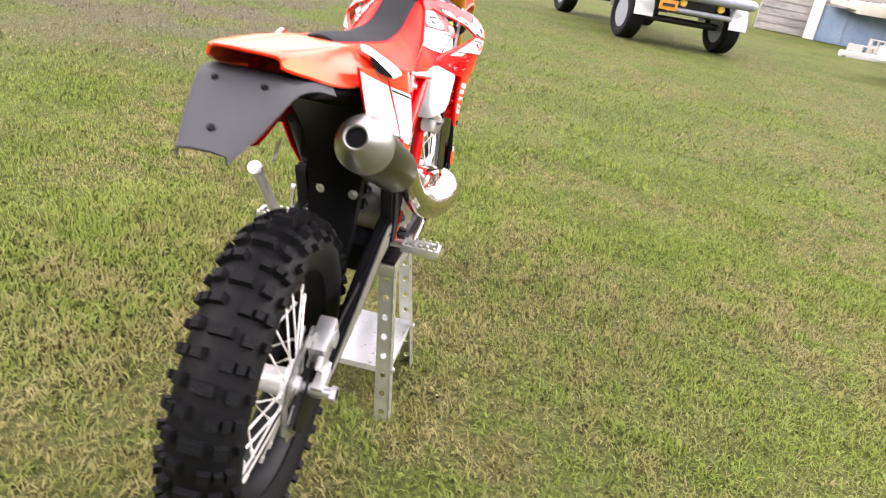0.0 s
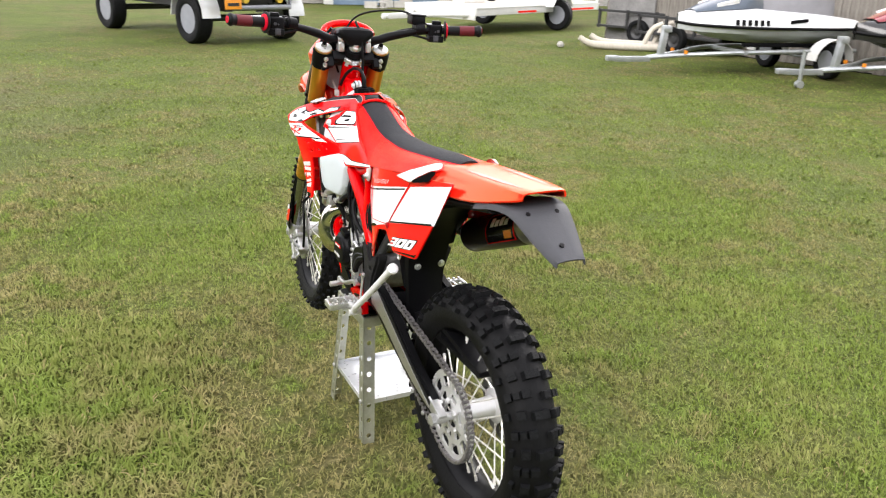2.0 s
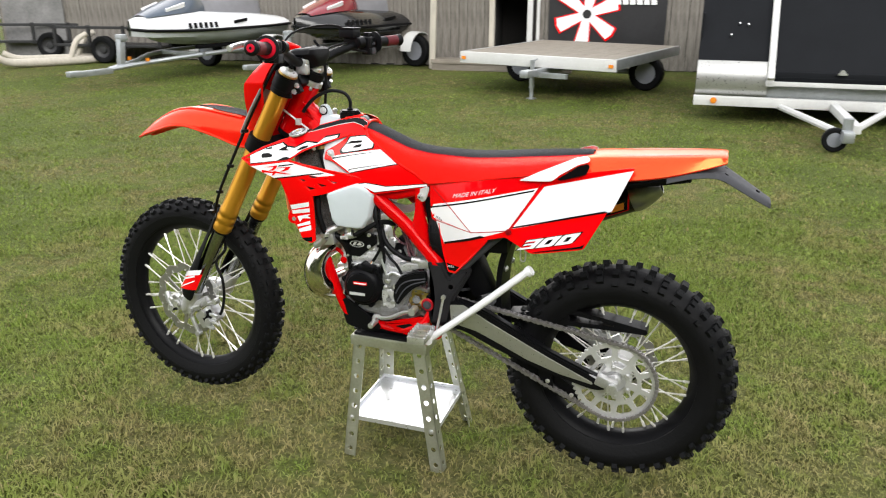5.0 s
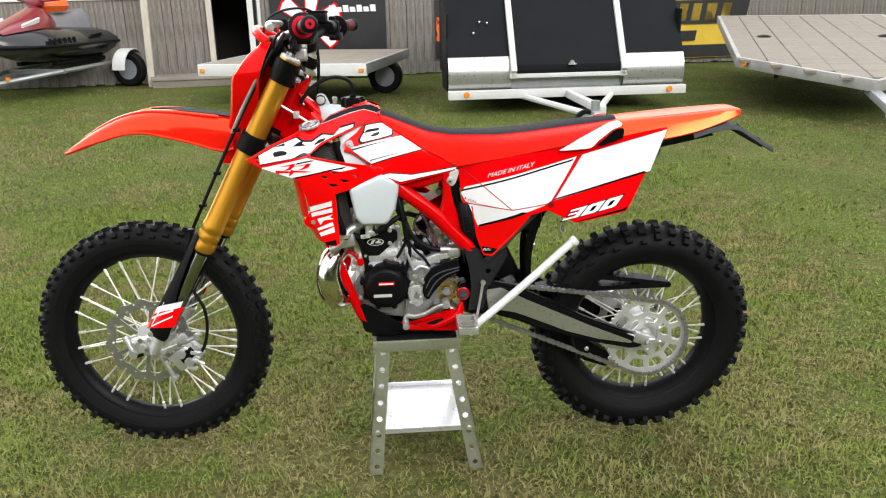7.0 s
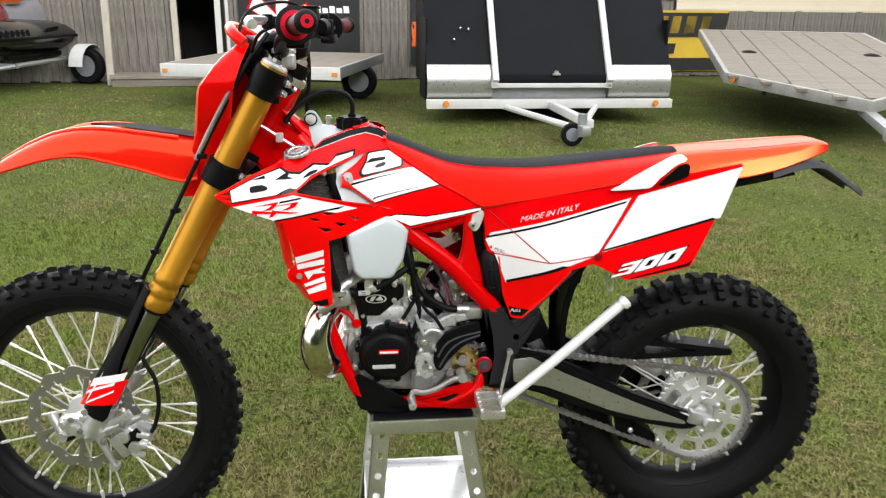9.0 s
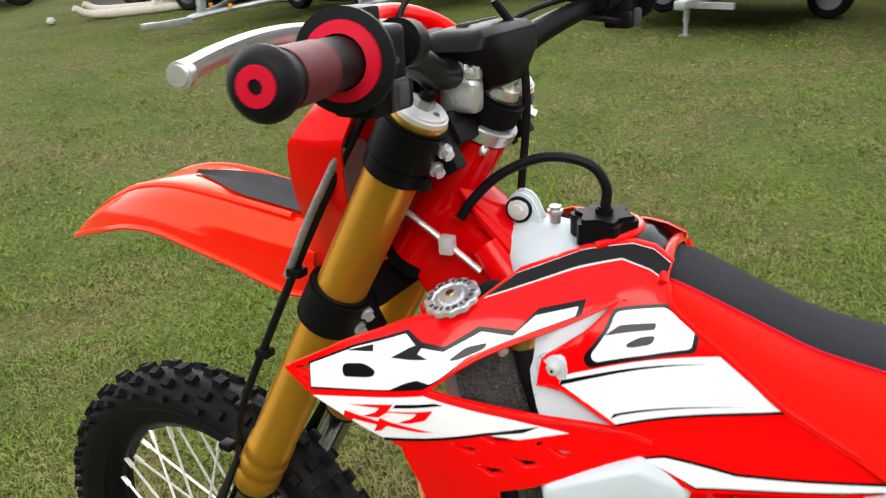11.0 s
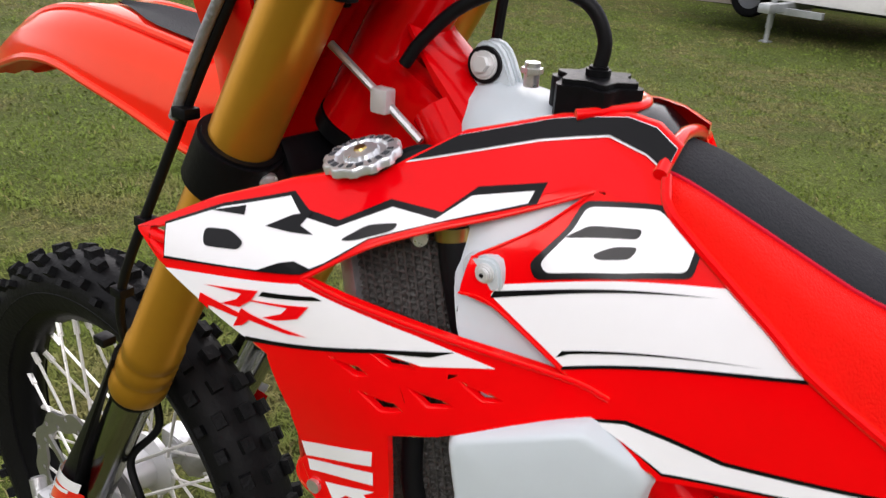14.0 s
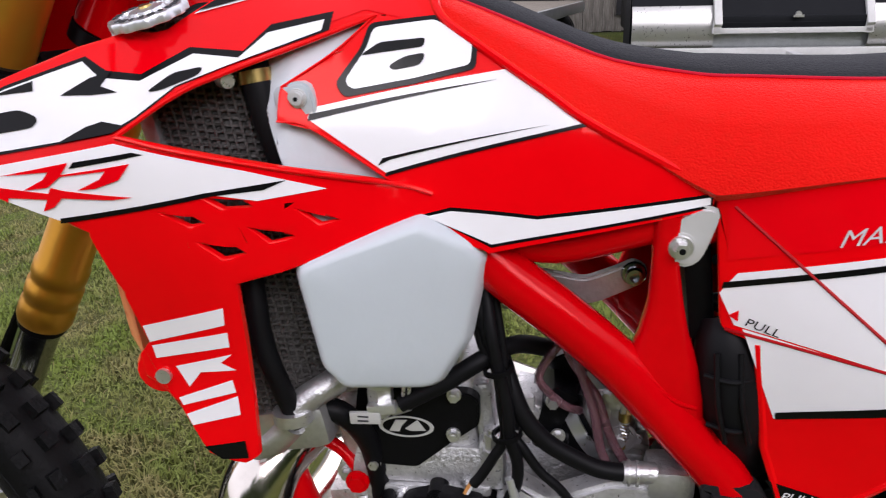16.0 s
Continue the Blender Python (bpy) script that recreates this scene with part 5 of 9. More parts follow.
for s in (1, -1):
    shroud = part("radiator_shroud", panel(shroud_edge, SHROUD, 0.006, [window, nose_hole, nose_hole_low, *vents], s, step=0.012), RED, bike, "glossy red radiator shroud with white graphics", angle=50)
    for nm, ol, layer, mt in shroud_art:
        decal(nm, ol, SHROUD, 0.0007 * layer, mt, shroud, s)
    # rolled rear edge beside the seat
    part("rolled_edge", tube([(x, s * (SHROUD(x, z) + 0.001), z) for x, z in [(0.796, 1.083), (0.788, 1.066), (0.766, 1.050), (0.710, 1.014), (0.675, 0.991), (0.585, 0.943)]], 0.0035, seg=8, per=5), RED, shroud)
    # raised rim round the window
    rim = [(x, s * (SHROUD(x, z) + 0.001), z) for x, z in [(0.987, 1.001), (0.954, 1.024), (0.923, 1.037), (0.876, 1.053), (0.835, 1.068)]]
    part("window_rim", tube(rim, 0.0019, seg=8), RED, shroud)
    rim = [(x, s * (SHROUD(x, z) + 0.001), z) for x, z in [(0.835, 1.068), (0.858, 1.046), (0.890, 1.025)]]
    part("window_rim", tube(rim, 0.0009, seg=8), RED, shroud)
    rim = [(x, s * (SHROUD(x, z) + 0.001), z) for x, z in [(0.987, 1.001), (0.950, 0.989), (0.885, 0.970), (0.815, 0.953), (0.790, 0.945)]]
    part("window_rim", tube(rim, 0.0019, seg=8), RED, shroud)
    rim = [(x, s * (SHROUD(x, z) + 0.0005), z) for x, z in [(0.893, 1.003), (0.871, 0.996), (0.817, 0.954)]]
    part("window_rim", tube(rim, 0.0009, seg=8), RED, shroud)
    by = SHROUD(0.880, 1.017)
    part("shroud_boss", plate(rnd([(0.900, 1.024), (0.872, 1.030), (0.866, 1.004), (0.895, 1.002)], 0.010), s * (by - 0.012), s * (by + 0.002), 0.002), TANK, shroud)
    part("shroud_bolt", join(cyl((0.880, s * by, 1.017), (0.880, s * (by + 0.005), 1.017), 0.0068, seg=24, bevel=0.0012), cyl((0.880, s * (by + 0.005), 1.017), (0.880, s * (by + 0.0075), 1.017), 0.0048, seg=20, bevel=0.0006)), SILVER, shroud, "steel torx bolt")
    # small black disc stands for the shaded socket of the bolt
    part("bolt_socket_shade", cyl((0.880, s * (by + 0.0075), 1.017), (0.880, s * (by + 0.0079), 1.017), 0.0017, seg=6), BLACK, shroud)
    part("pod", loft([[(0.990 + f * 0.022 * math.cos(a), s * (0.160 + h), 0.820 + f * 0.020 * math.sin(a)) for a in [2 * math.pi * k / 18 for k in range(18)]] for f, h in ((1.0, -0.03), (1.0, 0.008), (0.85, 0.014), (0.4, 0.016))], closed=True), RED, shroud)
    part("pod_bolt", cyl((0.984, s * (SHROUD(.984, .821) - .004), 0.821), (0.984, s * (SHROUD(.984, .821) + 0.003), 0.821), 0.006, seg=12), STEEL, shroud)
    # front wing of the shroud, turned in towards the radiator
    part("shroud_wing", loft([[(x, s * y, z), (x + 0.020, s * (y - 0.02), z), (x + 0.028, s * (y - 0.06), z)] for x, y, z in ((1.010, 0.182, 0.935), (1.000, 0.184, 0.89), (0.995, 0.184, 0.845), (0.978, 0.181, 0.80), (0.955, 0.177, 0.76))]), RED, shroud)
    # radiator behind it, leaning back, its core a zigzag of fins between flat tubes
    rad = part("radiator", box(0.060, 0.026, 0.30, at=(0.938, s * 0.094, 0.915), bevel=0.004, rot=(0, 10, 0)), BLACK, bike, "dark finned radiator")
    cells, rows_n = 11, 170
    cols = []
    for c in range(cells):
        u = -0.038 + 0.067 * c / cells
        cols += [(u, -1), (u + 0.0016, -1), (u + 0.0018, c), (u + 0.0062, c)]
    cols.append((0.029, -1))
    pts = []
    for k in range(rows_n):
        v = -0.155 + 0.31 * k / (rows_n - 1)
        row = []
        for u, c in cols:
            deep = 0.0 if c < 0 else (0.0008 if (k + c) % 3 else 0.0042)
            lift = 0.0 if c < 0 else 0.0012 * ((c % 2) * 2 - 1)
            row.append((0.941 + u + 0.176 * v, s * (0.124 + 0.30 * u - deep), 0.915 + v + lift))
        pts.append(row)
    part("core", loft(pts), CORE, rad, "fine louvred radiator core", smooth=False)
    part("core_edge", box(0.012, 0.040, 0.31, at=(0.976, s * 0.118, 0.915), bevel=0.003, rot=(0, 10, 0)), ALU, rad)
    part("header_tank", box(0.080, 0.050, 0.034, at=(0.985, s * 0.098, 1.046), bevel=0.013, rot=(0, 10, 0), seg=3), RED_FRAME if s > 0 else ALU, rad, "red-painted radiator header")
    part("header_tank", box(0.075, 0.044, 0.040, at=(0.915, s * 0.112, 0.745), bevel=0.012, rot=(0, 10, 0)), ALU, rad)
    part("radiator_hose", tube([(0.930, s * 0.105, 1.050), (0.917, s * 0.114, 1.036), (0.910, s * 0.118, 1.008), (0.900, s * 0.118, 0.971), (0.894, s * 0.110, 0.93), (0.900, s * 0.09, 0.88)], 0.0115, seg=16), HOSE, bike, "black coolant hose")
    part("hose_clamp", lathe([(0.0118, 0.0), (0.0130, 0.0), (0.0130, 0.009), (0.0118, 0.009)], (0.9165, s * 0.1145, 1.034), (0.912, s * 0.117, 1.01), seg=24, closed=True), BRASS, bike)
    part("clamp_screw", cyl((0.933, s * 0.134, 1.030), (0.926, s * 0.140, 1.030), 0.0055, seg=10), STEEL, bike)
    part("radiator_hose", tube([(0.930, s * 0.128, 0.90), (0.925, s * 0.137, 0.865), (0.921, s * 0.141, 0.83), (0.913, s * 0.141, 0.80), (0.905, s * 0.138, 0.772), (0.900, s * 0.136, 0.757)], 0.0085, seg=12), HOSE, bike)
    part("hose_clamp", lathe([(0.0100, 0.0), (0.0165, 0.0), (0.0165, 0.010), (0.0100, 0.010)], (0.905, s * 0.135, 0.770), (0.900, s * 0.136, 0.70), seg=24, closed=True), STEEL, bike)
    part("coolant_elbow", tube([(0.903, s * 0.135, 0.768), (0.895, s * 0.130, 0.776), (0.880, s * 0.122, 0.784), (0.862, s * 0.105, 0.790)], 0.0115, seg=14), ALU, bike, "cast aluminium coolant elbow")
    part("coolant_outlet", tube([(0.945, s * 0.122, 0.722), (0.925, s * 0.132, 0.735), (0.905, s * 0.136, 0.757)], 0.011, seg=14), ALU, bike)
CAP_A, CAP_B = Vector((0.981, 0.132, 1.074)), Vector((1.000, 0.156, 1.172))
ring = []
for k in range(72):
    a = 2 * math.pi * k / 72
    ring.append(0.0270 + 0.0010 * math.tanh(4 * math.cos(12 * a)))
rows = []
for f, h in ((0.97, -0.0035), (1.0, -0.003), (1.0, 0.0015), (0.96, 0.003), (0.70, 0.0036), (0.66, 0.0018), (0.48, 0.0018), (0.44, 0.0045), (0.02, 0.006)):
    rows.append([(f * q * math.cos(2 * math.pi * k / 72), f * q * math.sin(2 * math.pi * k / 72), h) for k, q in enumerate(ring)])
cap = part("radiator_cap", loft(rows, closed=True), SHEET, bike, "chromed radiator cap with a scalloped stamped ring", m=span(CAP_A, CAP_B))
for k in range(20):
    a = 2 * math.pi * k / 20
    if k % 10 != 9:
        part("stamped_bar", box(0.0045, 0.0022 + 0.0015 * (k % 3), 0.0006, at=(0.0215 * math.cos(a), 0.0215 * math.sin(a), 0.0037), rot=(0, 0, math.degrees(a))), GREY_PLASTIC, cap, m=span(CAP_A, CAP_B))
part("cap_rivet", lathe([(0.0, 0.0155), (0.004, 0.0155), (0.006, 0.012), (0.010, 0.0125), (0.0105, 0.011)], CAP_A - (CAP_B - CAP_A) * 0.085, CAP_B, seg=24), BRASS, cap)
part("overflow_hose", tube([(0.972, 0.115, 1.065), (0.955, 0.098, 1.074), (0.935, 0.085, 1.066), (0.92, 0.075, 1.05)], 0.006, seg=8), HOSE, bike)

# saddle piece that joins the shrouds behind the fuel cap
saddle = part("shroud_saddle", thicken(loft([[(x, y, z - 4.0 * y * y) for y in [0.040 * k / 6 for k in range(-6, 7)]] for x, z in ((0.803, 1.095), (0.812, 1.103), (0.824, 1.111), (0.832, 1.112))]), 0.004), BLACK_DECAL, bike, "black and red saddle piece behind the fuel cap", angle=60)
part("saddle_rim", tube([(0.802 - 0.0005 * abs(k), 0.0575 * k / 6, 1.0975 - 4.2 * (0.0575 * k / 6) ** 2) for k in range(-6, 7)], 0.0048, seg=10, per=3), RED, saddle)
part("saddle_rim", tube([(0.833 + 0.0009 * k * k, 0.047 * k / 6, 1.1125 - 2.0 * (0.047 * k / 6) ** 2) for k in range(-6, 7)], 0.004, seg=10, per=3), RED, saddle)

# tank: the white cell under the shrouds
LOBE = [(0.797, 0.932), (0.883, 0.906), (0.886, 0.897), (0.873, 0.818), (0.858, 0.797), (0.796, 0.788), (0.785, 0.791), (0.762, 0.827), (0.748, 0.898), (0.757, 0.910)]


def tank_side(s):
    """The five-sided lobe that bulges out below the shroud, with broad soft bevels."""
    ol = rnd(LOBE, 0.005)
    c = (0.818, 0.862)
    flat = lambda x: 0.152 - 0.36 * (0.883 - x)
    rows = []
    for f, out in ((1.0, -0.06), (1.0, -0.004), (0.993, 0.0005), (0.975, 0.004), (0.925, 0.0108), (0.89, 0.0132), (0.84, 0.0142), (0.5, 0.0158), (0.1, 0.0162)):
        rows.append([(c[0] + f * (x - c[0]), s * (flat(c[0] + f * (x - c[0])) + out), c[1] + f * (z - c[1])) for x, z in ol])
    return loft(rows, closed=True)


tank = part("fuel_tank", loft([[(x, w * math.sin(a), z + h * math.cos(a)) for a in [math.pi * (k / 12 - 0.5) * 1.5 for k in range(13)]]
      for x, w, z, h in ((0.972, 0.028, 1.082, 0.022), (0.945, 0.056, 1.067, 0.045), (0.91, 0.064, 1.050, 0.057), (0.87, 0.060, 1.042, 0.056), (0.84, 0.056, 1.033, 0.058), (0.80, 0.05, 1.01, 0.060))]), TANK, bike, "translucent white plastic fuel tank", angle=60)
for s in (1, -1):
    lobe = tank_side(s)
    part("tank_lobe", lobe, TANK, tank, angle=60)
    part("tank_flank", panel(rnd([(0.905, 1.062), (0.914, 1.040), (0.908, 1.031), (0.905, 1.018), (0.905, 1.007), (0.900, 0.994), (0.895, 0.980), (0.887, 0.955), (0.860, 0.915), (0.80, 0.915), (0.79, 1.055), (0.835, 1.080)], 0.005),
                             lambda x, z: SHROUD(x, z) - 0.011 - 22 * max(0, x - 0.886) ** 2, 0.03, (), s, step=0.008), TANK, tank, angle=60)
    part("tank_ear", join(plate(rnd([(0.966, 1.140), (0.946, 1.138), (0.928, 1.100), (0.950, 1.080), (0.974, 1.118)], 0.013), s * 0.002, s * 0.010, 0.002)), TANK, tank)
part("tank_bolt", join(cyl((0.957, 0.0, 1.121), (0.957, 0.016, 1.123), 0.0115, seg=24, bevel=0.002), cyl((0.957, 0.016, 1.123), (0.957, 0.021, 1.1235), 0.0065, seg=6)), SILVER, tank, "steel tank bolt with a rubber washer")
part("tank_washer", lathe([(0.011, 0), (0.0143, 0), (0.0143, 0.003), (0.011, 0.003)], (0.957, 0.010, 1.122), (0.957, 0.1, 1.122), seg=24, closed=True), HOSE, tank)
part("tank_valve", join(cyl((0.918, 0.010, 1.112), (0.918, 0.010, 1.130), 0.006, seg=12), cyl((0.918, 0.010, 1.122), (0.918, 0.010, 1.126), 0.0085, seg=6)), STEEL, tank)
star = []
for k in range(48):
    a = 2 * math.pi * k / 48
    star.append((0.870 + (0.030 + 0.0045 * math.cos(6 * a)) * math.cos(a), (0.030 + 0.0045 * math.cos(6 * a)) * math.sin(a)))
fc = plate(star, 0.0, 0.030, 0.004)
fc.transform(Matrix.Rotation(radians(90), 4, "X"))
fc.transform(Matrix.Translation((-0.002, 0.008, 1.098)) @ Matrix.Rotation(0, 4, "Z"))
fuel_cap = part("fuel_cap", fc, BLACK, tank, "black star-shaped fuel cap")
part("breather_stub", cyl((0.868, 0.008, 1.126), (0.868, 0.008, 1.135), 0.009, seg=14, bevel=0.002), BLACK, fuel_cap)
part("breather_hose", tube([(0.868, 0.008, 1.128), (0.867, 0.008, 1.155), (0.884, 0.012, 1.178), (0.925, 0.020, 1.184), (0.968, 0.030, 1.166), (0.997, 0.038, 1.138), (1.010, 0.042, 1.118)], 0.0052, seg=10), HOSE, tank, "black breather hose arching to the steering head")
part("breather_rod", tube([(1.075, 0.05, 1.125), (1.03, 0.05, 1.095), (0.985, 0.052, 1.065)], 0.0035, seg=8), STEEL, tank)
part("breather_clip", box(0.016, 0.014, 0.020, at=(1.022, 0.052, 1.090), bevel=0.003), SILVER, tank)

# seat
SEAT = [(0.803, 1.088, 0.041, 1.068, 0.053), (0.775, 1.081, 0.042, 1.048, 0.068), (0.716, 1.057, 0.041, 1.014, 0.082), (0.66, 1.036, 0.042, 0.982, 0.090), (0.597, 1.026, 0.045, 0.947, 0.098), (0.575, 1.025, 0.046, 0.944, 0.101),
        (0.50, 1.023, 0.049, 0.957, 0.108), (0.445, 1.024, 0.051, 0.966, 0.112), (0.36, 1.031, 0.051, 0.981, 0.115), (0.292, 1.038, 0.050, 0.993, 0.115), (0.21, 1.045, 0.044, 1.008, 0.106), (0.150, 1.050, 0.034, 1.026, 0.088), (0.125, 1.050, 0.028, 1.036, 0.070)]
top_rows, side_rows = [], {1: [], -1: []}
fine = curve_points(SEAT, 4)
for x, zt, w, zb, wb in fine:
    top_rows.append([(x, -w, zt - 0.006), (x, -w * 0.92, zt - 0.002), (x, -w * 0.5, zt + 0.003), (x, 0, zt + 0.005), (x, w * 0.5, zt + 0.003), (x, w * 0.92, zt - 0.002), (x, w, zt - 0.006)])
    for s in (1, -1):
        side_rows[s].append([(x, s * w, zt - 0.006), (x, s * (w * 0.72 + wb * 0.28), zt * 0.88 + zb * 0.12 - 0.004), (x, s * (w * 0.32 + wb * 0.68), zt * 0.55 + zb * 0.45), (x, s * wb, zb), (x, s * (wb - 0.012), zb - 0.008)])
seat = part("seat", thicken(loft(top_rows), 0.004), SEAT_BLACK, bike, "black ribbed seat top with red vinyl sides", angle=60)
for s in (1, -1):
    part("seat_side", thicken(loft(side_rows[s]), 0.003), RED_SEAT, seat, "red grained vinyl seat side", angle=60)
    part("seat_seam", tube([(r[0][0], r[0][1] * 1.004, r[0][2] + 0.0005) for r in side_rows[s][::3]], 0.0014, seg=6, per=3), RED_RUB, seat)

# tail and rear mudguard
TAIL = [(0.235, 0.108, 0.058, 1.020, 0.975), (0.17, 0.108, 0.060, 1.040, 0.982), (0.10, 0.106, 0.062, 1.050, 0.990), (0.03, 0.103, 0.064, 1.055, 0.998), (-0.04, 0.099, 0.066, 1.060, 1.008), (-0.10, 0.092, 0.064, 1.064, 1.020), (-0.16, 0.078, 0.060, 1.068, 1.036), (-0.21, 0.063, 0.053, 1.071, 1.050), (-0.226, 0.057, 0.050, 1.070, 1.056)]
rows = []
for x, w, rd, zt, zb in curve_points(TAIL, 3):
    half = [(w * 0.97, zb - 0.004), (w, zb), (w * 0.5 + rd * 0.5, zb * 0.46 + zt * 0.54 + 0.002), (rd + 0.004, zt - 0.0045), (rd - 0.004, zt - 0.001), (rd * 0.4, zt), (0.0, zt)]
    rows.append([(x, y, z) for y, z in half] + [(x, -y, z) for y, z in half[-2::-1]])
tail = part("rear_mudguard", thicken(loft(rows), 0.004), RED_TAIL, bike, "glossy red rear mudguard with red graphics", angle=35)


def tail_z(x, y):
    t = sorted(TAIL)
    xs = [q[0] for q in t]
    w, rd, zt, zb = (float(np.interp(x, xs, [q[i] for q in t])) for i in (1, 2, 3, 4))
    return float(np.interp(abs(y), [0, rd - 0.004, rd + 0.004, w * 0.5 + rd * 0.5, w], [zt, zt - 0.001, zt - 0.0045, zb * 0.46 + zt * 0.54 + 0.002, zb]))


def tail_patch(name, ol, material, off):
    """ol: x and y on the mudguard's top."""
    bm = sheet(ol, step=0.02)
    for v in bm.verts:
        v.co = Vector((v.co.x, v.co.z, tail_z(v.co.x, v.co.z) + off))
    part(name, bm, material, tail)


for s in (1, -1):
    tail_patch("edge_graphic", [(0.05, s * 0.050), (-0.04, s * 0.052), (-0.12, s * 0.046), (-0.20, s * 0.034), (-0.10, s * 0.034), (0.03, s * 0.040)], RED, 0.0012)
    # grab handle, white; a black patch laid on it stands for the slot's shade
    GRAB = lambda x, z: 0.1215 - 0.75 * max(0, z - 0.992) + 0.01 * x
    grab = part("grab_handle", panel(rnd([(0.310, 0.980), (0.250, 1.009), (0.160, 1.046), (0.134, 1.051), (0.123, 1.043), (0.127, 1.037), (0.154, 1.029), (0.198, 1.003), (0.220, 0.984)], 0.006), GRAB, 0.006, (), s), WHITE_DECAL, tail, "white hand hold panel")
    decal("hand_slot_shade", rnd([(0.204, 0.993), (0.148, 1.029), (0.126, 1.034), (0.121, 1.027), (0.129, 1.008), (0.193, 0.990)], 0.004), GRAB, 0.0030, SLOT_SHADE, grab, s)

# dark flap and inner mudguard
FLAP = [(-0.08, 0.098, 1.010), (-0.15, 0.086, 1.026), (-0.21, 0.076, 1.026), (-0.255, 0.066, 1.003), (-0.30, 0.053, 0.976), (-0.345, 0.037, 0.950)]
rows = [[(x, w, z - 0.012), (x, w * 0.93, z), (x, w * 0.4, z + 0.003), (x, 0, z + 0.003), (x, -w * 0.4, z + 0.003), (x, -w * 0.93, z), (x, -w, z - 0.012)] for x, w, z in curve_points(FLAP, 4)]
flap = part("mudguard_flap", thicken(loft(rows), 0.004), GREY_PLASTIC, bike, "dark grey plastic mudguard flap with three bolts", angle=60)
for x, y, z in ((-0.224, 0.040, 1.019), (-0.224, -0.034, 1.019), (-0.308, 0.004, 0.972)):
    part("flap_bolt", hexbolt((x - 0.001, y, z - 0.001), (-0.5, 0, 0.86), 0.006, 0.006), BLACK, flap)
INNER = [(0.36, 0.050, 0.475), (0.372, 0.056, 0.60), (0.365, 0.062, 0.70), (0.33, 0.070, 0.80), (0.27, 0.082, 0.87), (0.18, 0.092, 0.93), (0.08, 0.095, 0.965), (-0.03, 0.09, 0.985), (-0.14, 0.085, 1.005)]
rows = [[(x + 0.012, w, z + 0.010), (x, w * 0.92, z), (x - 0.004, w * 0.4, z), (x - 0.004, 0, z), (x - 0.004, -w * 0.4, z), (x, -w * 0.92, z), (x + 0.012, -w, z + 0.010)] for x, w, z in curve_points(INNER, 4)]
inner_guard = part("inner_mudguard", thicken(loft(rows), 0.004), BLACK, bike, "black inner mudguard with two steel bolts", angle=60)
for y in (0.030, -0.046):
    part("mudguard_bolt", join(cyl((0.366, y, 0.684), (0.358, y, 0.684), 0.011, seg=18, bevel=0.002), cyl((0.358, y, 0.684), (0.354, y, 0.684), 0.006, seg=6)), STEEL, inner_guard)
part("airbox", join(box(0.20, 0.18, 0.20, at=(0.44, 0, 0.84), bevel=0.03), box(0.26, 0.15, 0.06, at=(0.28, 0, 0.95), bevel=0.02)), BLACK, bike, "black plastic airbox under the seat")

# side panels
side_edge = rnd([(0.585, 0.941), (0.402, 0.979), (0.212, 1.003), (0.116, 1.014), (0.000, 1.036), (0.118, 0.808), (0.262, 0.780), (0.340, 0.818), (0.393, 0.805), (0.494, 0.686), (0.515, 0.686), (0.534, 0.740), (0.548, 0.829), (0.575, 0.836)], 0.010)
side_art = [
    ("white_panel", [(0.578, 0.866), (0.567, 0.883), (0.254, 0.962), (0.334, 0.838), (0.440, 0.822), (0.566, 0.842)], 1, WHITE_DECAL),
    ("white_panel", [(0.240, 0.966), (0.004, 1.028), (0.052, 0.917), (0.322, 0.844)], 1, WHITE_DECAL),
    ("white_panel", [(0.560, 0.840), (0.440, 0.8205), (0.338, 0.835), (0.395, 0.816), (0.531, 0.768)], 1, WHITE_DECAL),
    ("pinstripe", [(0.577, 0.870), (0.576, 0.875), (0.265, 0.9555), (0.270, 0.950)], 2, BLACK_DECAL),
    ("pinstripe", [(0.531, 0.774), (0.530, 0.768), (0.395, 0.814), (0.412, 0.816)], 2, BLACK_DECAL),
    ("pinstripe", [(0.318, 0.850), (0.322, 0.845), (0.060, 0.914), (0.070, 0.917)], 2, BLACK_DECAL),
    ("number_field", [(0.306, 0.836), (0.075, 0.900), (0.122, 0.812), (0.262, 0.784)], 1, RED_DECAL),
    ("number_edge", [(0.250, 0.7885), (0.262, 0.7835), (0.122, 0.8115), (0.115, 0.824), (0.128, 0.8165)], 2, BLACK_DECAL),
    ("upper_field", [(0.577, 0.936), (0.30, 0.990), (0.262, 0.966), (0.574, 0.892)], 1, RED_DECAL)]
NUMBER = [(0.303, 0.787), (0.150, 0.823), (0.274, 0.818), (0.126, 0.855)]     # corners of the number's slanted field
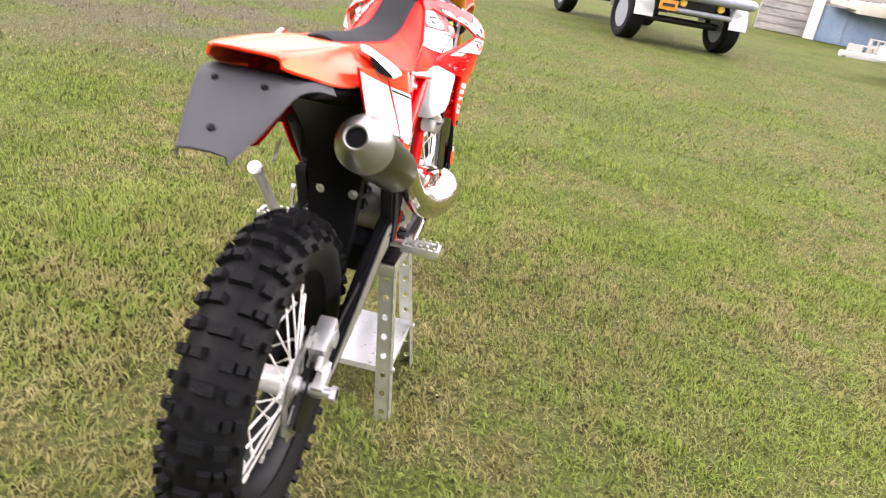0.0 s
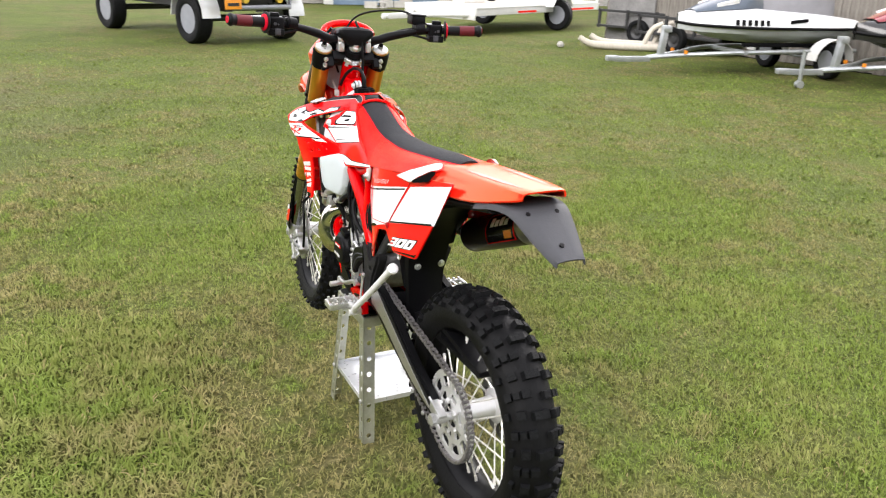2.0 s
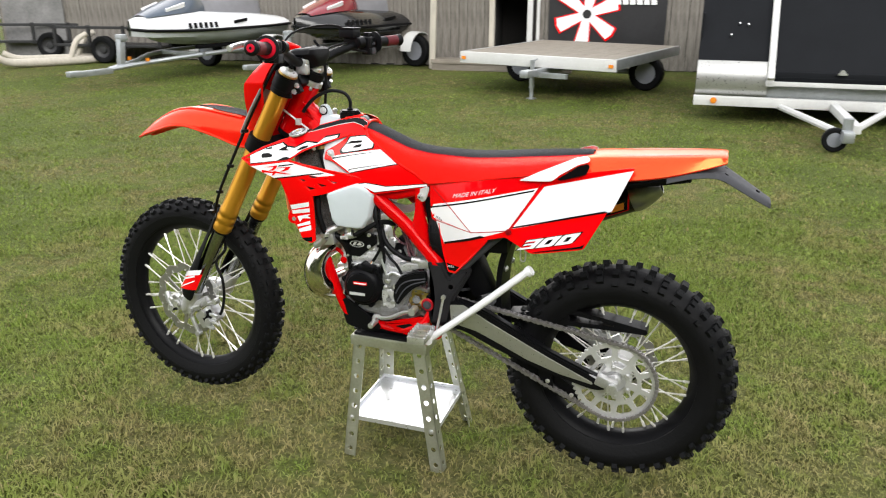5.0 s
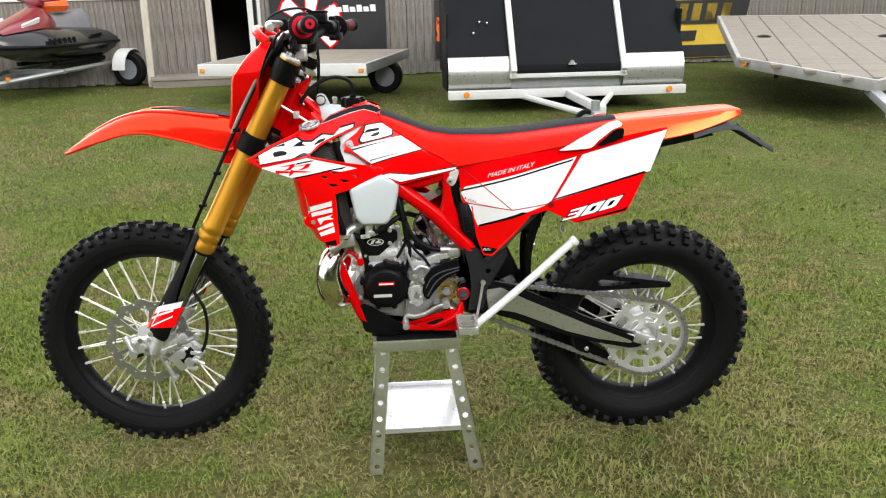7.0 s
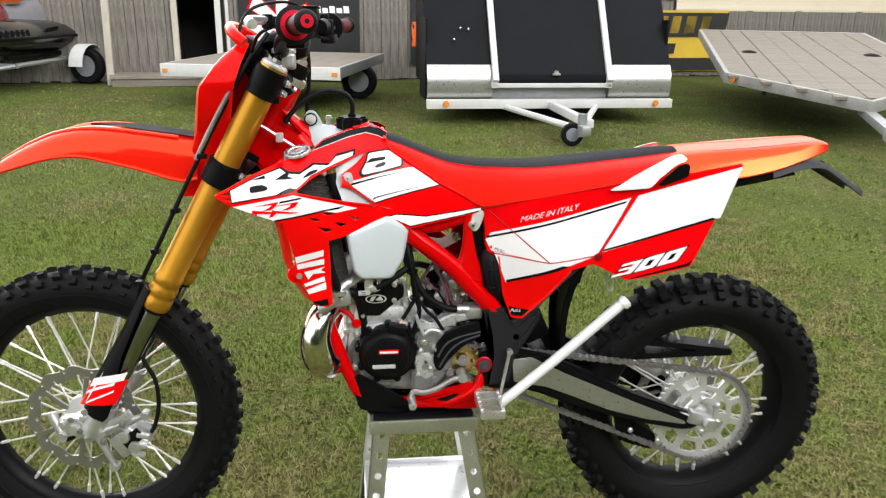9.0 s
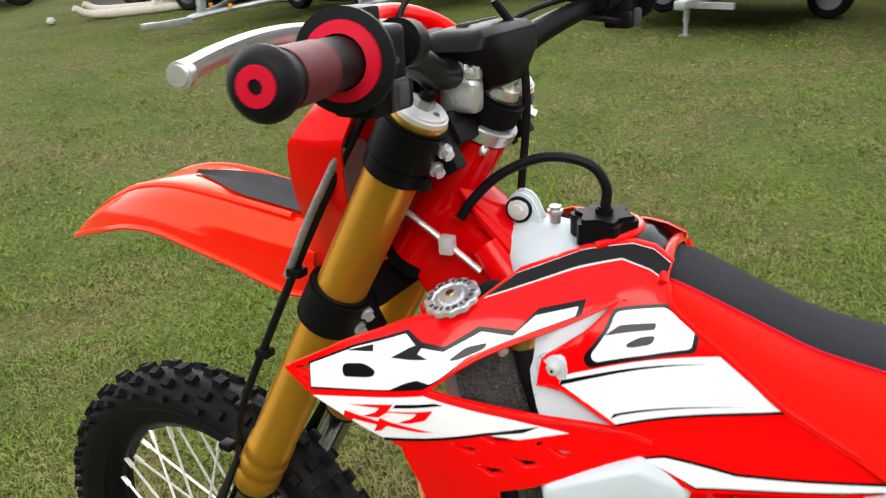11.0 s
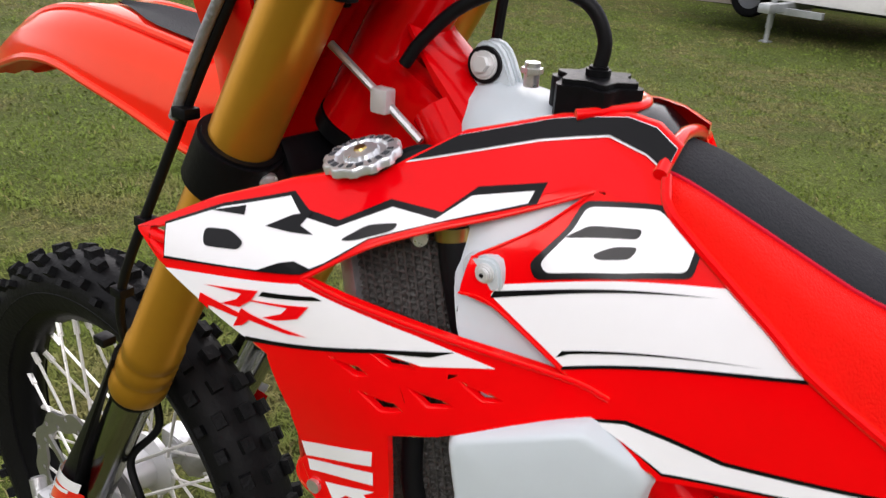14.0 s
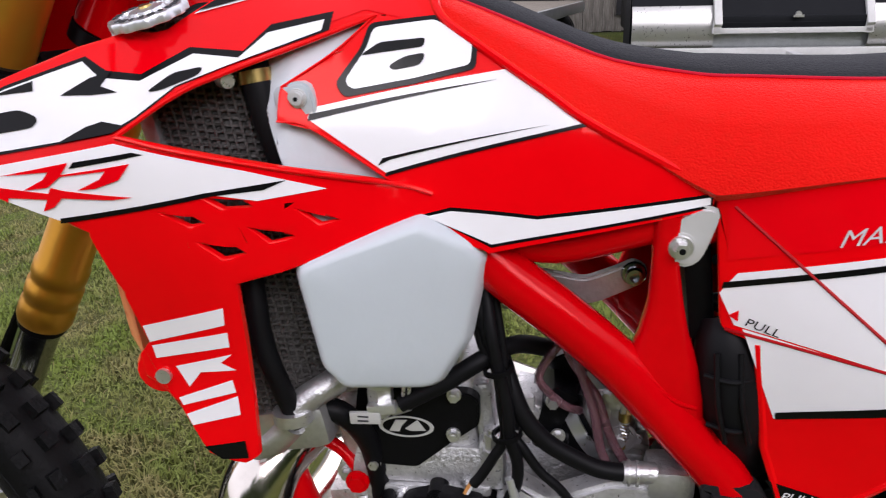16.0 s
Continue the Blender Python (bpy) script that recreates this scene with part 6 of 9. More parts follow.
for s in (1, -1):
    sidep = part("side_panel", panel(side_edge, SIDE, 0.005, (), s), RED, bike, "red side panel with white graphics and a displacement number", angle=50)
    for nm, ol, layer, mt in side_art:
        decal(nm, ol, SIDE, 0.0007 * layer, mt, sidep, s)
    # joint lines between the cover and the tail section
    for ln in ([(0.572, 0.932), (0.440, 0.822)], [(0.572, 0.838), (0.440, 0.822), (0.334, 0.836)], [(0.247, 0.975), (0.330, 0.838)]):
        part("panel_joint", tube([(x, s * (SIDE(x, z) + 0.0008), z) for x, z in [tuple(np.array(a) + (np.array(b) - np.array(a)) * k / 6) for a, b in zip(ln, ln[1:]) for k in range(7)]], 0.0013, seg=6, smooth=False), RED_JOINT, sidep)
    by = SIDE(0.331, 0.834)
    part("panel_bolt", join(cyl((0.331, s * by, 0.834), (0.331, s * (by + 0.004), 0.834), 0.009, seg=20, bevel=0.001), cyl((0.331, s * (by + 0.004), 0.834), (0.331, s * (by + 0.006), 0.834), 0.005, seg=8)), RED_ANO, sidep)
    if s > 0:
        a0, a1, b0, b1 = NUMBER
        for ink, off, g in ((BLACK_DECAL, 0.0016, 0.07), (WHITE_DECAL, 0.0024, 0.0)):
            glyphs = bmesh.new()
            for k in range(3):
                lo, hi = k * 0.34 - g * 0.4, k * 0.34 + 0.31 + g * 0.4
                fit_u = lambda u: lo + (hi - lo) * u
                if k == 0:
                    ol, holes = [(0, 1 + g), (1, 1 + g), (1, -g), (0, -g), (0, 0.20), (0.66, 0.20), (0.66, 0.42 - g), (0.10, 0.42 - g), (0.10, 0.60 + g), (0.66, 0.60 + g), (0.66, 0.80), (0, 0.80)], []
                else:
                    ol, holes = [(0.12, 1 + g), (1, 1 + g), (1, 0.1), (0.88, -g), (0, -g), (0, 0.9)], [[(0.36, 0.28 + g), (0.64, 0.28 + g), (0.64, 0.72 - g), (0.36, 0.72 - g)]]
                if ink is BLACK_DECAL:
                    holes = []
                glyphs = join(glyphs, sheet([(fit_u(u), v) for u, v in ol], [[(fit_u(u), v) for u, v in h] for h in holes], step=0.25))
            for v in glyphs.verts:
                u, w = v.co.x, v.co.z
                x = (a0[0] + (a1[0] - a0[0]) * u) * (1 - w) + (b0[0] + (b1[0] - b0[0]) * u) * w
                z = (a0[1] + (a1[1] - a0[1]) * u) * (1 - w) + (b0[1] + (b1[1] - b0[1]) * u) * w
                v.co = (x, SIDE(x, z) + off, z)
            part("number_300", glyphs, ink, sidep, "white slanted number with a dark edge")
        d1, d2 = Vector((-0.974, 0, 0.225)), Vector((0.05, 0, 0.99))

        def at(u, v, o=Vector((0.506, 0, 0.910))):
            q = o + d1 * u * 1.15 + d2 * v
            return Vector((q.x, SIDE(q.x, q.z) + 0.0022, q.z))
        part("lettering", letters("MADE IN ITALY", 0.0165, at, 0.4), SILVER, sidep)

        def at(u, v, o=Vector((0.560, 0, 0.844))):
            q = o + Vector((-0.97, 0, -0.24)) * u * 1.1 + d2 * v
            return Vector((q.x, SIDE(q.x, q.z) + 0.0022, q.z))
        part("lettering", letters("PULL", 0.010, at, 0.4), BLACK_DECAL, sidep)

        def at(u, v, o=Vector((0.520, 0, 0.698))):
            q = o + Vector((-0.97, 0, 0.12)) * u * 1.1 + d2 * v
            return Vector((q.x, SIDE(q.x, q.z) + 0.0022, q.z))
        part("lettering", letters("PULL", 0.010, at, 0.4), WHITE_DECAL, sidep)
    decal("low_graphic", [(0.531, 0.712), (0.516, 0.690), (0.493, 0.690), (0.478, 0.706)], SIDE, 0.0012, BLACK_DECAL, sidep, s)
    decal("pull_arrow", [(0.571, 0.850), (0.564, 0.855), (0.564, 0.846)], SIDE, 0.0022, RED_DECAL, sidep, s)
    part("panel_edge", tube([(x, s * (SIDE(x, z) - 0.002), z) for x, z in ((0.548, 0.829), (0.534, 0.740), (0.515, 0.686), (0.494, 0.684), (0.44, 0.745), (0.393, 0.803))], 0.0035, seg=8, smooth=False), RED, sidep)

# ---- fork, bars and front mudguard (all turned with the bars) ----
P0 = Vector((1.014, 0, 1.237))
E1, E2 = RAKE, Vector((0.876, 0, 0.483))
TB = TURN_BARS


def fk(t, f, y):
    """A place by the distance down the fork, the distance ahead of it and sideways."""
    return P0 + E1 * t + E2 * f + Vector((0, y, 0))


for s in (1, -1):
    y = s * 0.099
    leg = part("fork_leg", lathe([(0.0, 0.0), (0.0285, 0.0), (0.0285, 0.500), (0.0305, 0.503), (0.0305, 0.518), (0.0290, 0.521), (0.0290, 0.528), (0.0310, 0.531), (0.0310, 0.546), (0.0295, 0.549), (0.0295, 0.556), (0.0312, 0.559), (0.0312, 0.578), (0.0290, 0.584), (0.0, 0.584)],
                                 fk(0.0, 0, y), fk(1, 0, y), seg=36), GOLD, bike, "gold anodised upper fork tube", m=TB)
    part("fork_slider", cyl(fk(0.58, 0, y), fk(0.90, 0, y), 0.0235, seg=28), CHROMED_ROD, leg, "polished dark fork slider", m=TB)
    part("dust_seal", cyl(fk(0.582, 0, y), fk(0.592, 0, y), 0.027, seg=28), BLACK, leg, m=TB)
    part("fork_cap", lathe([(0.0, -0.0080), (0.0225, -0.0080), (0.0245, -0.0072), (0.0255, -0.0050), (0.0275, -0.0045), (0.0275, 0.004)], fk(0, 0, y), fk(1, 0, y), seg=40), SILVER, leg, "flat silver fork cap", m=TB)
    part("cap_hex", cyl(fk(-0.0165, 0, y), fk(-0.0075, 0, y), 0.0105, seg=6, bevel=0.0008), DISC, leg, m=TB)
    part("cap_adjuster", join(cyl(fk(-0.0215, 0, y), fk(-0.016, 0, y), 0.0075, seg=14, bevel=0.001), box(0.005, 0.014, 0.006, at=fk(-0.0225, 0, y), bevel=0.001)), BLACK, leg, m=TB)
    part("bleed_screw", cyl(fk(-0.0095, -0.016, y), fk(-0.007, -0.016, y), 0.0030, seg=12), DISC, leg, m=TB)
    part("fork_cap_ring", lathe([(0.027, 0.001), (0.0295, 0.001), (0.0295, 0.004), (0.027, 0.004)], fk(0, 0, y), fk(1, 0, y), seg=32, closed=True), BRASS, leg, m=TB)
    part("upper_clamp_collar", cyl(fk(0.006, 0, y), fk(0.050, 0, y), 0.0345, seg=32, bevel=0.003), BLACK, leg, "black upper fork clamp", m=TB)
    part("clamp_strap", join(lathe([(0.0290, 0.050), (0.0325, 0.050), (0.0325, 0.066), (0.0290, 0.066)], fk(0, 0, y), fk(1, 0, y), seg=28, closed=True), box(0.014, 0.012, 0.012, at=fk(0.060, -0.033, y), bevel=0.002)), BLACK, leg, m=TB)
    part("lower_clamp_collar", cyl(fk(0.222, 0, y), fk(0.274, 0, y), 0.0365, seg=32, bevel=0.003), BLACK, leg, "black lower fork clamp", m=TB)
    for t in (0.019, 0.040, 0.236, 0.258):
        part("clamp_bolt", hexbolt(fk(t, -0.036, y - s * 0.004), -E2 + Vector((0, s * 0.35, 0)), 0.0058, 0.010), STEEL, leg, m=TB)
    # fork bottom, guard
    part("fork_foot", join(cyl(fk(0.845, 0, y), fk(0.93, 0.0, y), 0.028, seg=24, bevel=0.004), box(0.075, 0.036, 0.052, at=FRONT_AXLE + Vector((0, s * 0.098, 0)), bevel=0.012), cyl(FRONT_AXLE + Vector((0, s * 0.078, 0)), FRONT_AXLE + Vector((0, s * 0.118, 0)), 0.025, seg=24, bevel=0.003),
                           cyl(FRONT_AXLE + Vector((0, s * 0.115, 0)), FRONT_AXLE + Vector((0, s * 0.124, 0)), 0.014, seg=6), box(0.05, 0.03, 0.03, at=FRONT_AXLE + Vector((-0.035, s * 0.098, -0.018)), bevel=0.008, rot=(0, 30, 0))), ALU, leg, "cast silver fork foot", m=TB)
    rows = []
    for t, w0, w1, b in ((0.545, 0.2, 0.95, 0.034), (0.60, 0.1, 1.05, 0.034), (0.65, 0.0, 1.15, 0.035), (0.71, -0.2, 1.3, 0.037), (0.77, -0.5, 1.6, 0.040), (0.82, -0.6, 2.0, 0.042), (0.86, -0.4, 2.1, 0.040), (0.876, -0.1, 2.0, 0.034)):
        rows.append([tuple(fk(t, b * math.cos(a) * (1.15 if math.cos(a) > 0 else 1), y + s * b * math.sin(a) * 0.95)) for a in [w0 + (w1 - w0) * k / 8 for k in range(9)]])
    fg = part("fork_guard", thicken(loft(rows), 0.004), BLACK, leg, "black plastic fork guard", angle=60, m=TB)
    for nm, t0, t1, a0, a1, mt, h in (("guard_graphic", 0.800, 0.868, 0.1, 1.95, RED_DECAL, 0.0478), ("guard_graphic", 0.784, 0.806, 0.5, 1.80, WHITE_DECAL, 0.0484), ("guard_mark", 0.818, 0.826, 0.5, 1.55, WHITE_DECAL, 0.0490), ("guard_mark", 0.836, 0.842, 0.8, 1.65, WHITE_DECAL, 0.0490), ("guard_mark", 0.812, 0.846, 0.75, 0.90, WHITE_DECAL, 0.0490)):
        rows = [[tuple(fk(t0 + (t1 - t0) * i / 3 - 0.062 * (k / 8) + 0.008, h * math.cos(a) * 1.15 - 0.004, y + s * (h * math.sin(a) * 0.95 - 0.001))) for k, a in enumerate([a0 + (a1 - a0) * k / 8 for k in range(9)])] for i in range(4)]
        part(nm, loft(rows), mt, fg, m=TB)
for s in (1, -1):
    for dx, dz, r in ((0.026, 0.014, 0.006), (0.030, -0.012, 0.006), (-0.02, 0.028, 0.005)):
        part("foot_bolt", hexbolt(FRONT_AXLE + Vector((dx, s * 0.117, dz)), (0, s, 0), r, 0.006), STEEL, bike, m=TB)
    # black block on the foot stands for a shaded recess
    part("foot_recess_shade", box(0.026, 0.004, 0.010, at=FRONT_AXLE + Vector((0.012, s * 0.1168, -0.022)), bevel=0.002, rot=(0, 20, 0)), BLACK, bike, m=TB)
part("front_axle", cyl(FRONT_AXLE + Vector((0, -0.125, 0)), FRONT_AXLE + Vector((0, 0.125, 0)), 0.011, seg=18), STEEL, bike, m=TB)
TBC = TB @ Matrix.Translation((-0.030, 0, 0.018))
cal = part("front_caliper", join(box(0.085, 0.045, 0.060, at=FRONT_AXLE + Vector((-0.085, 0.088, -0.052)), bevel=0.010, rot=(0, 35, 0)), box(0.10, 0.02, 0.03, at=FRONT_AXLE + Vector((-0.05, 0.104, -0.015)), bevel=0.006, rot=(0, 30, 0)),
                                 cyl(FRONT_AXLE + Vector((-0.075, 0.108, -0.040)), FRONT_AXLE + Vector((-0.075, 0.120, -0.040)), 0.014, seg=16, bevel=0.002), cyl(FRONT_AXLE + Vector((-0.098, 0.108, -0.065)), FRONT_AXLE + Vector((-0.098, 0.120, -0.065)), 0.014, seg=16, bevel=0.002),
                                 cyl(FRONT_AXLE + Vector((0.0, 0.12, 0.028)), FRONT_AXLE + Vector((0.0, 0.128, 0.028)), 0.008, seg=6), cyl(FRONT_AXLE + Vector((-0.03, 0.118, -0.03)), FRONT_AXLE + Vector((-0.03, 0.126, -0.03)), 0.008, seg=6)), ALU, bike, "cast silver front brake calliper", m=TBC)
for dx, dz in ((-0.085, -0.022), (-0.100, -0.042), (-0.112, -0.062)):
    part("pad_pin", cyl(FRONT_AXLE + Vector((dx, 0.108, dz)), FRONT_AXLE + Vector((dx - 0.026, 0.108, dz - 0.012)), 0.005, seg=10, bevel=0.001), STEEL, cal, m=TBC)
# black block, the shade of the calliper's recess put on as colour
part("calliper_recess_shade", box(0.050, 0.006, 0.030, at=FRONT_AXLE + Vector((-0.092, 0.110, -0.045)), bevel=0.002, rot=(0, 35, 0)), BLACK, cal, m=TBC)
for a, b, r in (((-0.020, 0.112, -0.022), (-0.155, 0.104, 0.028), 0.0085), ((-0.045, 0.114, -0.016), (-0.078, 0.110, -0.098), 0.0080), ((0.055, 0.100, 0.030), (0.030, 0.110, -0.020), 0.0110)):
    part("calliper_arm", join(cyl(FRONT_AXLE + Vector(a), FRONT_AXLE + Vector(b), r, r * 0.8, seg=12, bevel=0.002), cyl(FRONT_AXLE + Vector(b) - Vector((0, 0.012, 0)), FRONT_AXLE + Vector(b) + Vector((0, 0.010, 0)), r * 1.25, seg=14, bevel=0.002)), ALU, cal, m=TB)
for dx, dz in ((-0.148, -0.020), (-0.140, -0.044), (-0.134, -0.066)):
    part("calliper_fin", box(0.030, 0.012, 0.010, at=FRONT_AXLE + Vector((dx, 0.112, dz)), bevel=0.003, rot=(0, -12, 0)), SHEET, cal, m=TB)
for dx, dz in ((0.004, 0.026), (-0.012, -0.002), (-0.062, -0.030), (-0.108, 0.012)):
    part("calliper_bolt", hexbolt(FRONT_AXLE + Vector((dx, 0.122, dz)), (0, 1, 0), 0.0055, 0.005), DISC, cal, m=TB)
TBI = TB.inverted()
part("brake_line", tube([TBI @ Vector((1.352, 0.095, 0.405)), TBI @ Vector((1.330, 0.098, 0.440)), TBI @ Vector((1.317, 0.098, 0.495)), TBI @ Vector((1.320, 0.096, 0.554)), TBI @ Vector((1.343, 0.088, 0.607)), fk(0.66, -0.020, 0.062), fk(0.61, 0.034, 0.064), fk(0.56, 0.048, 0.090), fk(0.45, 0.046, 0.122), fk(0.30, 0.050, 0.118), fk(0.16, 0.052, 0.112), fk(0.02, 0.050, 0.100), fk(-0.05, 0.045, 0.07)], 0.0048, seg=10), HOSE, bike, "black front brake hose", m=TB)
part("brake_line_sleeve", tube([fk(0.24, 0.051, 0.116), fk(0.16, 0.053, 0.113), fk(0.07, 0.052, 0.105)], 0.0046, seg=10, per=4), CASE, bike, m=Matrix.Translation((0.004, 0.006, 0)) @ TB)
for t in (0.23, 0.36, 0.46, 0.54):
    part("hose_clip", box(0.018, 0.016, 0.010, at=fk(t, 0.046, 0.120), bevel=0.002), BLACK, bike, m=TB)
for t, th in ((0.030, 0.034), (0.250, 0.036)):
    part("triple_clamp", join(box(0.060, 0.145, th, at=fk(t, -0.012, 0), bevel=0.008, rot=(0, 28.9, 0)), box(0.030, 0.185, th * 0.8, at=fk(t, -0.005, 0), bevel=0.006, rot=(0, 28.9, 0)), *[box(0.022, 0.020, th, at=fk(t, -0.036, s * 0.080), bevel=0.003, rot=(0, 28.9, 0)) for s in (1, -1)]), BLACK, bike, "black machined triple clamp", m=TB)
part("stem_nut", join(lathe([(0.0, -0.018), (0.010, -0.018), (0.0105, -0.014), (0.012, -0.014), (0.019, -0.013), (0.021, -0.006), (0.021, 0.004)], STEM - RAKE * 0.016, STEM + RAKE * 1, seg=28), cyl(STEM - RAKE * 0.040, STEM - RAKE * 0.024, 0.0145, seg=6)), STEEL, bike, "large steel stem nut", m=TB)
for s in (1, -1):
    part("clamp_web", plate(rnd([(0.030, 0.0), (0.0, 0.020), (-0.030, 0.006), (-0.024, -0.016), (0.012, -0.018)], 0.006), -0.007, 0.007, 0.003), BLACK, bike, m=TB @ Matrix.Translation(fk(0.024, -0.018, s * 0.052)) @ Matrix.Rotation(radians(-s * 68), 4, "Z"))
    part("web_bolt", hexbolt(fk(0.030, -0.047, s * 0.026), -E2, 0.005, 0.006), STEEL, bike, m=TB)
part("stem_boss", cyl(STEM - RAKE * 0.020, STEM + RAKE * 0.010, 0.031, seg=28, bevel=0.004), BLACK, bike, m=TB)
for s in (1, -1):
    part("bar_clamp", join(box(0.040, 0.022, 0.034, at=(0.998, s * 0.046, 1.246), bevel=0.007, seg=3), cyl((1.003, s * 0.035, 1.268), (1.003, s * 0.057, 1.268), 0.0180, seg=24, bevel=0.003), box(0.046, 0.020, 0.012, at=(1.002, s * 0.046, 1.268), bevel=0.004), cyl((0.982, s * 0.046, 1.262), (0.982, s * 0.046, 1.282), 0.006, seg=6), cyl((1.022, s * 0.046, 1.262), (1.022, s * 0.046, 1.282), 0.006, seg=6)), ALU, bike, "silver handlebar clamp", m=TB)
part("stem_nut", join(cyl((0.9965, 0, 1.206), (1.0010, 0, 1.2155), 0.0215, seg=32, bevel=0.002), cyl((1.0010, 0, 1.2155), (1.0055, 0, 1.2250), 0.0170, seg=6, bevel=0.002), cyl((1.0055, 0, 1.2250), (1.0070, 0, 1.2285), 0.0120, seg=24, bevel=0.001)), SHEET, bike, "polished steering stem nut", m=TB)
BAR = [(0.908, -0.415, 1.321), (0.943, -0.29, 1.316), (0.966, -0.21, 1.306), (0.992, -0.13, 1.287), (1.003, -0.075, 1.269), (1.003, 0.0, 1.268), (1.003, 0.075, 1.269), (0.992, 0.13, 1.287), (0.966, 0.21, 1.306), (0.943, 0.29, 1.316), (0.908, 0.415, 1.321)]
bar = part("handlebar", tube([(*q, 0.0143 if abs(q[1]) < 0.14 else 0.0113) for q in BAR], 0.011, seg=18, per=8), BLACK, bike, "matt black tapered handlebar", m=TB)
part("bar_pad", loft([[(1.000 + cx + lx * math.copysign(abs(math.cos(q)) ** 0.45, math.cos(q)), ly * math.copysign(abs(math.sin(q)) ** 0.45, math.sin(q)), z + 0.14 * (lx * -math.cos(q))) for q in [2 * math.pi * k / 40 for k in range(40)]] for cx, lx, ly, z in ((-0.006, 0.026, 0.024, 1.247), (-0.006, 0.034, 0.030, 1.250), (-0.004, 0.040, 0.036, 1.262), (-0.002, 0.043, 0.056, 1.277), (0.002, 0.045, 0.064, 1.288), (0.002, 0.043, 0.061, 1.298), (0.003, 0.036, 0.052, 1.305), (0.003, 0.020, 0.030, 1.3085))], closed=True), BLACK, bike, "black rubber bar pad with raised lettering bars", m=TB)
for yy in (0.028, 0.010, -0.010, -0.028):
    part("raised_bar", box(0.011, 0.013, 0.003, at=(1.004, yy, 1.3090), bevel=0.001, rot=(0, 8, 0)), GREY_PLASTIC, bar, m=TB)
part("raised_word", letters("FACTORY", 0.013, lambda u, v: Vector((0.980 + v, 0.034 - 1.1 * u, 1.3075 + 0.12 * v))), GREY_PLASTIC, bar, m=TB)
for s in (1, -1):
    d = Vector((-0.035, 0.115 * s, 0.006)).normalized()
    g0 = Vector((0.940, s * 0.306, 1.3165))
    grip = part("grip", lathe([(0.0118, 0.0), (0.0175, 0.002)] + [(0.0158 + 0.0008 * (k % 2), 0.006 + 0.0042 * k) for k in range(25)] + [(0.0185, 0.112), (0.0185, 0.120), (0.012, 0.124), (0.0, 0.124)], g0, g0 + d, seg=26), HOSE, bar, "ribbed black rubber grip", m=TB)
    part("grip_band", lathe([(0.0172, 0.050), (0.0172, 0.100), (0.0165, 0.100), (0.0165, 0.050)], g0, g0 + d, seg=26, closed=True), GRIP_RED, grip, m=TB)
    part("grip_flange", lathe([(0.012, -0.004), (0.034, -0.003), (0.034, 0.001), (0.0175, 0.004)], g0, g0 + d, seg=32), HOSE, grip, m=TB)
    part("red_ring", lathe([(0.0178, 0.002), (0.0260, 0.002), (0.0255, 0.006), (0.0178, 0.009)], g0, g0 + d, seg=30, closed=True), RED_RUB, grip, "red rubber ring", m=TB)
    part("grip_end", lathe([(0.0190, 0.113), (0.0198, 0.115), (0.0198, 0.119), (0.0150, 0.1252), (0.0130, 0.1262), (0.0, 0.1262)], g0, g0 + d, seg=26), HOSE, grip, "black grip end", m=TB)
    part("grip_end_plug", lathe([(0.004, 0.1278), (0.0105, 0.1275), (0.0108, 0.1262), (0.004, 0.1262)], g0, g0 + d, seg=20, closed=True), RED_RUB, grip, m=TB)
    part("lever_perch", join(cyl((0.955, s * 0.205, 1.315), (0.947, s * 0.235, 1.319), 0.018, seg=20, bevel=0.003), box(0.05, 0.032, 0.022, at=(0.978, s * 0.222, 1.322), bevel=0.005), cyl((1.000, s * 0.232, 1.310), (1.000, s * 0.232, 1.336), 0.011, seg=16, bevel=0.002)), BLACK, bar, m=TB)
    part("lever", join(tube([(0.998, s * 0.232, 1.324), (1.020, s * 0.262, 1.326), (1.022, s * 0.30, 1.325), (1.012, s * 0.345, 1.322), (1.000, s * 0.385, 1.318)], 0.0062, seg=10, flat=1.5), cyl((1.000, s * 0.381, 1.318), (0.997, s * 0.391, 1.3175), 0.0085, seg=12, bevel=0.002)), SHEET, bar, "polished control lever", m=TB)
    part("switch_block", join(box(0.042, 0.046, 0.046, at=(0.950, s * 0.270, 1.312), bevel=0.007, seg=3), box(0.034, 0.052, 0.022, at=(0.942, s * 0.272, 1.288), bevel=0.005), cyl((0.958, s * 0.250, 1.312), (0.955, s * 0.262, 1.314), 0.019, seg=20, bevel=0.002), box(0.02, 0.03, 0.02, at=(0.950, s * 0.276, 1.338), bevel=0.004)), BLACK, bar, "black switch block", m=TB)
    part("switch_button", join(box(0.006, 0.013, 0.016, at=(0.9225, s * 0.268, 1.290), bevel=0.002), box(0.004, 0.018, 0.021, at=(0.9240, s * 0.268, 1.290), bevel=0.001), cyl((0.928, s * 0.276, 1.314), (0.925, s * 0.276, 1.314), 0.005, seg=14), cyl((0.928, s * 0.266, 1.312), (0.9255, s * 0.266, 1.312), 0.0025, seg=10)), GREY_PLASTIC, bar, m=TB)
    part("bar_cable", tube([(0.985, s * 0.215, 1.318), (1.030, s * 0.16, 1.300), (1.060, s * 0.09, 1.262), (1.072, s * 0.05, 1.20), (1.075, s * 0.03, 1.15)], 0.0035, seg=8), HOSE, bike, m=TB)
